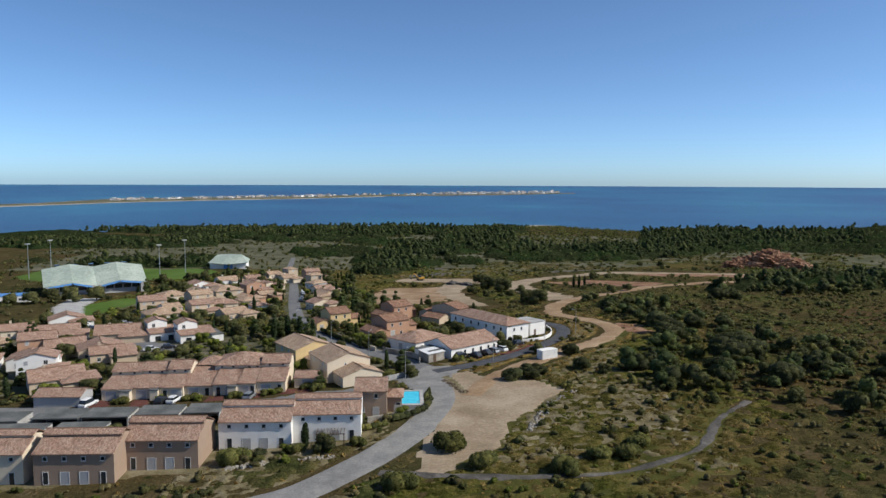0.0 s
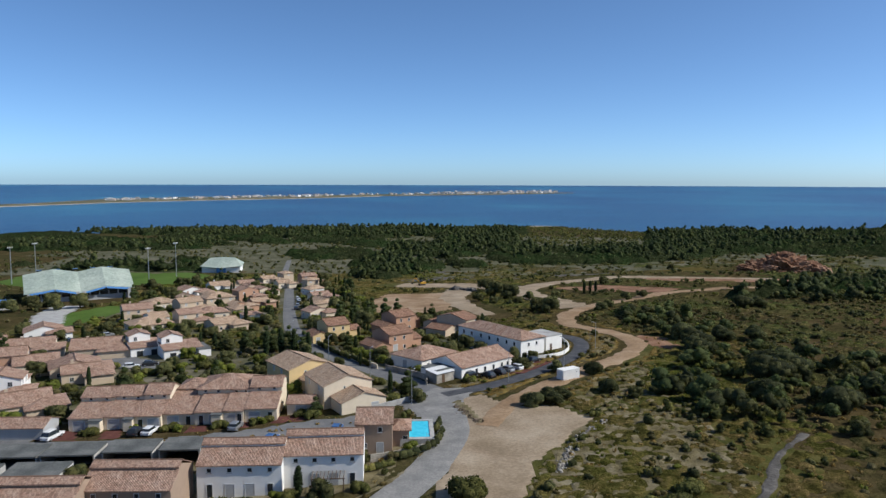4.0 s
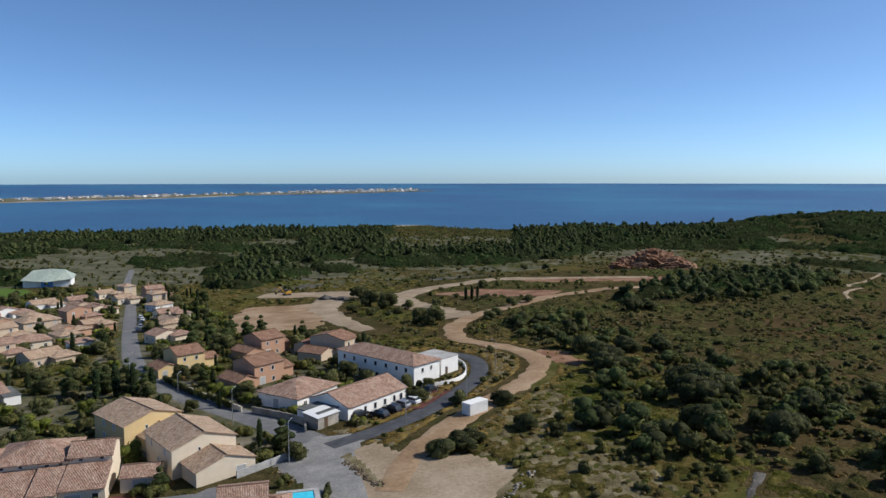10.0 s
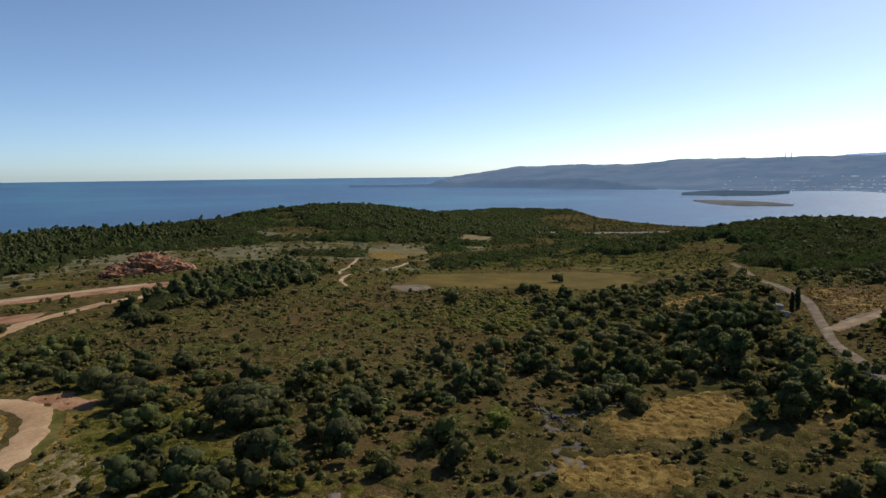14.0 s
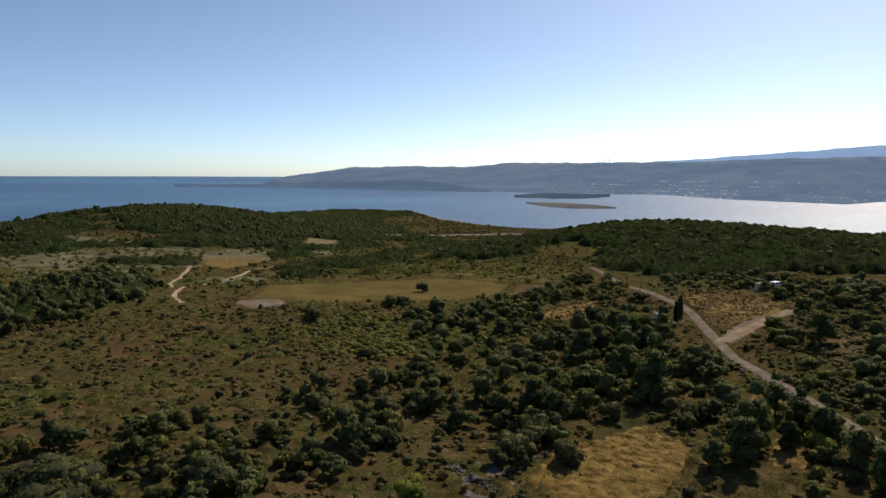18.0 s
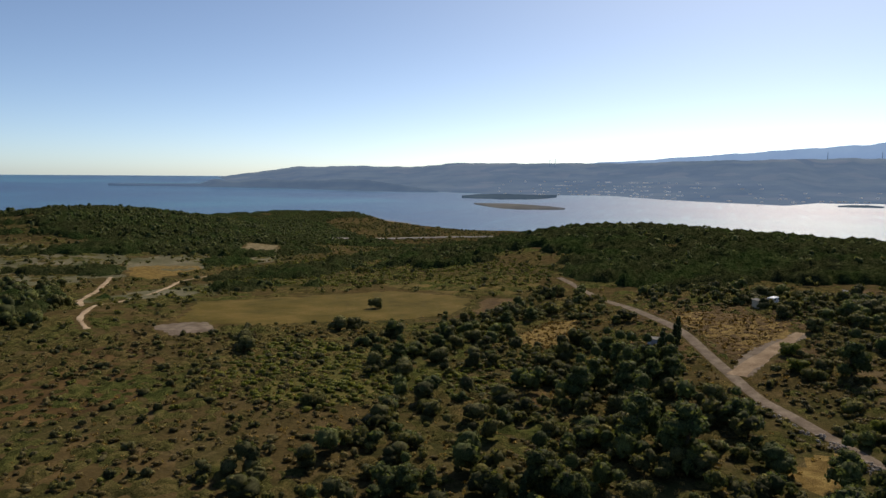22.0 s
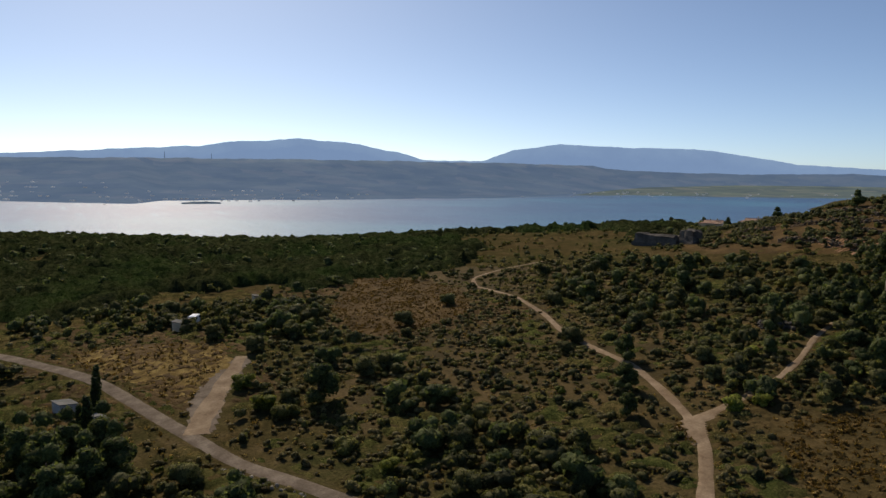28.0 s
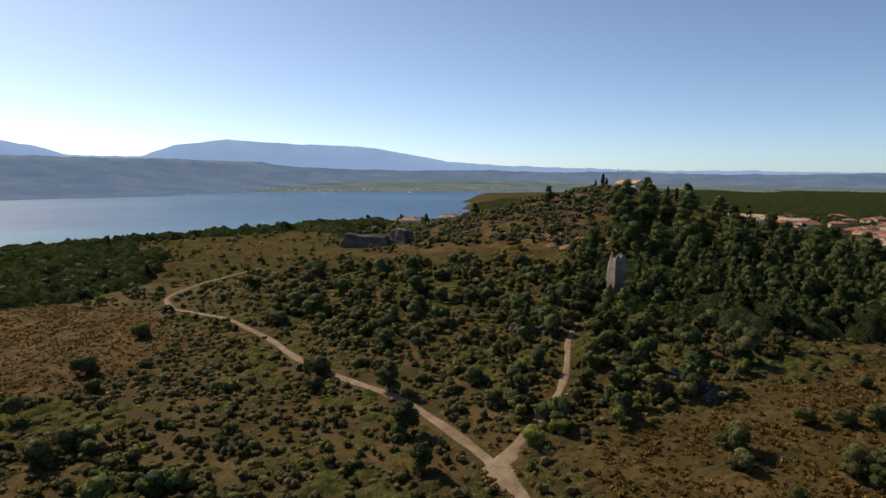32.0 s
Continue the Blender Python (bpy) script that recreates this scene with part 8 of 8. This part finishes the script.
carpet("gold_grass", "long golden dry grass", 80, 148, 84, 128, 0.55, 1.1, lambda x, y: (inside(x, y, [(103, 117), (110, 124), (124, 123), (141, 112), (132, 104), (112, 105)]) | inside(x, y, [(82, 116), (90, 122), (101, 111), (96, 101), (87, 104)]) | inside(x, y, [(129, 93), (140, 92), (145, 89), (129, 87)])) * 0.85, 95, 0.7, "gold", 0.3, "grass", False)
for _n, _p, _m in (("field_tufts", (100, 172, -36, 46), "heath"), ("field_tufts", (246, 348, 2, 64), "straw"), ("field_tufts", (222, 314, 84, 134), "straw"), ("verge_tufts", (-2, 50, 158, 244), "pale_straw"), ("grass_tufts", (4, 48, 106, 160), "pale_straw"), ("bank_tufts", (-44, -7, 98, 132), "pale_straw")):
    carpet(_n, "tufts of dry grass", *_p, 0.6, 1.15, lambda x, y: np.clip(0.55 + 0.5 * wobble(x, y, 12, 1.0), 0.1, 0.9) * ~inside(x, y, PATCHES[0]) * ~inside(x, y, PATCHES[1]), 87, 0.5, _m, 0.4, "grass", False)
scatter("pine_wood", "dark green pine wood", far_pine, spots(34000, -420, 1250, -800, 980, lambda x, y: wood(x, y) * smooth(3, 6, ground(x, y)), (0.65, 1.1), 31, 2.0, True, 3.0), M["pine"], "wood")
scatter("headland_pines", "pines of the wooded headland", far_pine, spots(11000, 400, 1000, 420, 860, lambda x, y: wood(x, y) * smooth(3, 6, ground(x, y)), (0.6, 1.25), 37, 2.0, True, 3.0)[:2600], M["pine"], "wood")
scatter("shore_scrub", "dark scrub of the low shore", far_shrub, spots(9000, 640, 1330, 300, 760, lambda x, y: (np.hypot(x - CENTRE[0], y - CENTRE[1]) > 760) * (ground(x, y) > 0.8) * np.clip(0.55 + 0.7 * wobble(x, y, 45, 2.0), 0.05, 1), (0.9, 2.4), 38, 2.0)[:3000], M["oak"], "scrub")
scatter("bay_scrub", "low green scrub round the small bay", far_shrub, spots(5000, 60, 280, 640, 960, lambda x, y: bay(x, y) * (ground(x, y) > 1.0) * np.clip(0.6 + 0.5 * wobble(x, y, 30), 0.1, 1), (0.8, 2.0), 39, 2.0)[:1200], M["bush"], "scrub")
scatter("oak_wood", "mixed green oak wood", far_pine, spots(9000, -420, 1250, -800, 980, lambda x, y: wood(x, y) * smooth(3, 6, ground(x, y)), (0.5, 0.9), 32, 2.0, True, 3.0), M["bush"], "wood")
scatter("hill_wood", "thick pine and oak wood below the ruin", mid_pine, spots(900, 95, 215, -180, -14, lambda x, y: np.clip(1.6 * blob(x, y, 160, -70, 42, 40) - 0.25 + 1.2 * blob(x, y, 120, -120, 50, 50), 0, 1), (0.7, 1.25), 33, 1.0), M["pine"], "wood")


def lobes_belt(g, r, h):
    """An uneven, rounded pine crown of three lobes."""
    return [(g.normal() * 0.35 * r, g.normal() * 0.35 * r, h * f, r * w * g.uniform(0.75, 1.2), r * w * g.uniform(0.75, 1.2), h * 0.2 * g.uniform(0.8, 1.2)) for f, w in ((0.34, 0.95), (0.55, 0.85), (0.76, 0.6))]


belt_pine = make(22, lambda g: lobes_belt(g, 2.6, 7.2), 0.5, 340, 12)
scatter("pine_belt", "belt of tall dark pines", belt_pine, spots(26000, -480, 400, 260, 960, lambda x, y: wood_block(x, y) * np.clip(0.75 + 0.6 * wobble(x, y, 26, 6.0), 0.05, 1), (0.55, 1.2), 34, 2.0, True, 3.0)[:2700], M["pine"], "wood")
GREEN_PLOTS = [[(172, 216), (215, 221), (211, 196), (195, 176), (215, 150), (181, 150), (177, 171), (160, 182), (159, 204)], [(328, 334), (398, 379), (459, 360), (424, 228), (392, 182), (339, 183), (353, 240), (336, 286)]]


def green_plot(x, y):
    return inside(x + 3 * wobble(x, y, 9), y, GREEN_PLOTS[0]) | inside(x + 5 * wobble(x, y, 15), y, GREEN_PLOTS[1])


# thickets of bushes and small trees, taller than a man
THICKETS = [
    [(198, 186), (263, 191), (285, 160), (219, 133), (194, 110), (171, 98), (139, 97), (143, 107), (132, 122), (110, 125), (116, 140)],
    [(186, 83), (229, 62), (170, 55), (104, 68), (97, 85), (138, 87)],
    [(90, 212), (99, 160), (88, 133), (75, 139), (79, 158), (78, 180), (72, 195)],
    [(131, 300), (181, 381), (271, 431), (301, 409), (190, 293), (146, 295)],
    [(220, 202), (274, 202), (317, 185), (290, 166), (230, 156), (224, 179), (190, 172), (176, 178)],
    [(78, 183), (101, 192), (108, 180), (110, 165), (85, 132), (66, 142), (60, 152)],
    [(262, 82), (300, 84), (330, 60), (300, 56), (262, 62), (240, 62), (232, 72)],
    [(40, 158), (60, 200), (84, 215), (92, 190), (70, 150), (48, 132)],
    [(200, -20), (230, -30), (290, -60), (300, -30), (240, 0), (205, 8)],
    [(190, -22), (240, -36), (300, -62), (296, -84), (250, -78), (206, -86), (186, -56)],
    [(62, 158), (74, 191), (86, 180), (96, 168), (84, 149), (72, 149)],
    [(160, 322), (192, 334), (244, 350), (240, 330), (186, 300), (144, 276), (140, 290)],
    [(62, 284), (82, 279), (85, 254), (88, 235), (66, 220), (58, 238)],
    [(284, 110), (264, 88), (268, 70), (300, 84), (345, 100), (338, 122)],
    [(216, -63), (219, -38), (200, 0), (180, 18), (168, 24), (159, 19), (150, 2), (143, -2), (141, -27), (159, -39), (176, -31)],
    [(262, 135), (300, 150), (335, 165), (352, 186), (330, 182), (290, 168), (255, 168), (240, 150)],
    [(300, 128), (330, 142), (338, 130), (310, 118), (284, 118)],
    [(128, 180), (107, 156), (120, 146), (148, 150), (150, 170)],
]


def thicket(x, y):
    k = np.zeros(len(x), bool)
    for p in THICKETS:
        k |= inside(x + 4 * wobble(x, y, 8), y + 4 * wobble(y, x, 8), p)
    return k * np.clip(0.75 + 0.6 * wobble(x, y, 11, 2.0), 0.1, 1) * np.where(green_plot(x, y), 0.12, 1.0)


bush_tree = make(84, lambda g: lobes_round(g, 1.5, 2.6, 4), 0.25, 520, 12, 2)
for nm, lab, mat, n, seed, size in (("green_thicket", "thicket of green bushes and small trees", M["bush"], 4200, 71, (0.6, 1.5)), ("oak_thicket", "dark thicket of evergreen oaks", M["oak"], 4000, 72, (0.5, 2.1)), ("pine_thicket", "thicket of young dark pines", M["pine"], 2400, 73, (0.6, 2.3))):
    scatter(nm, lab, bush_tree, spots(n, 35, 335, -70, 435, lambda x, y: thicket(x, y), size, seed, 1.4), mat, "thicket")
for nm, lab, mat, n, seed, size in (("heath_bushes", "rounded olive bushes of the dry heath", M["olive"], 2800, 76, (0.55, 1.4)), ("heath_bushes", "rounded green bushes of the dry heath", M["bush"], 1900, 77, (0.55, 1.55)), ("heath_bushes", "dark oak bushes of the dry heath", M["oak"], 650, 78, (0.8, 2.0))):
    scatter(nm, lab, near_shrub, spots(n, 135, 330, -75, 90, lambda x, y: brown_heath(x, y) * np.clip(0.7 + 0.5 * wobble(x, y, 13, seed * 1.0), 0.05, 1), size, seed, 0.9), mat, "scrub")
scatter("hill_scrub", "bushes and small oaks on the terraced hill", near_shrub, spots(3000, 205, 350, -170, -80, lambda x, y: inside(x, y, [(300, -84), (208, -92), (212, -130), (228, -168), (300, -160), (350, -130)]) * np.clip(0.5 + 0.8 * wobble(x, y, 9, 1.0), 0, 1), (0.8, 2.2), 79, 0.5, False), M["oak"], "scrub")
# big pines along the footpath and round the heath
for _x, _y, _s in ((140, 85, 1.1), (132, 80.5, 1.0), (124, 78, 1.1), (116, 75, 1.0), (108, 72, 1.1), (146, 88, 0.95), (155, 92, 1.0), (198, 22, 0.95), (176, 42, 0.7), (150, 88, 0.9), (143, 94, 0.8), (137, 90, 0.8), (124, 100, 0.8)):
    tree("pine_a", _x, _y, _s, 1.0)
for _x, _y, _s in ((142, 16, 0.85), (127, 15, 0.85), (126, -2, 0.75), (115.6, -24, 0.85), (119, 20, 0.6), (132, 26, 0.5)):
    tree("oak_a", _x, _y, _s, 1.15)
scatter("green_herbs", "dense low growth of fresh green vines and herbs", cushion, spots(16000, 150, 465, 145, 385, lambda x, y: green_plot(x, y) * np.where(x > 300, 0.5, 1.0), (0.8, 1.8), 44, 0.6), M["fresh"], "herbs")
scatter("rockrose_cushions", "low brown-green cushions of rockrose and heather", cushion, spots(15000, -20, 330, -70, 300, lambda x, y: near(x, y) * np.where(grassy(x, y), 0.4, 1.0) * np.clip(0.55 + 0.5 * wobble(x, y, 10, 3.0) + 0.3 * brown_heath(x, y), 0.1, 1), (0.6, 1.35), 42, 0.5), M["rockrose"], "heath")
for _p, _n, _seed in (((100, 172, -36, 46), 9000, 45), ((246, 348, 2, 64), 7000, 46), ((196, 300, 84, 170), 5000, 47)):
    scatter("grass_tufts", "tufts of dry golden-brown grass", tuft, spots(_n, *_p, lambda x, y: np.clip(0.6 + 0.5 * wobble(x, y, 6, 2.0), 0.1, 1) * (sum(inside(x, y, q) for q in PATCHES) > 0), (0.5, 1.2), _seed, 0.3, False), M["brown_grass"], "grass")
scatter("dry_grass", "tufts of dry yellow grass", tuft, spots(8000, -60, 300, -30, 230, lambda x, y: near(x, y) * 0.9 * ~inside(x, y, PATCHES[0]) * ~inside(x, y, PATCHES[1]), (0.4, 1.1), 41, 0.2, False), M["dry"], "grass")
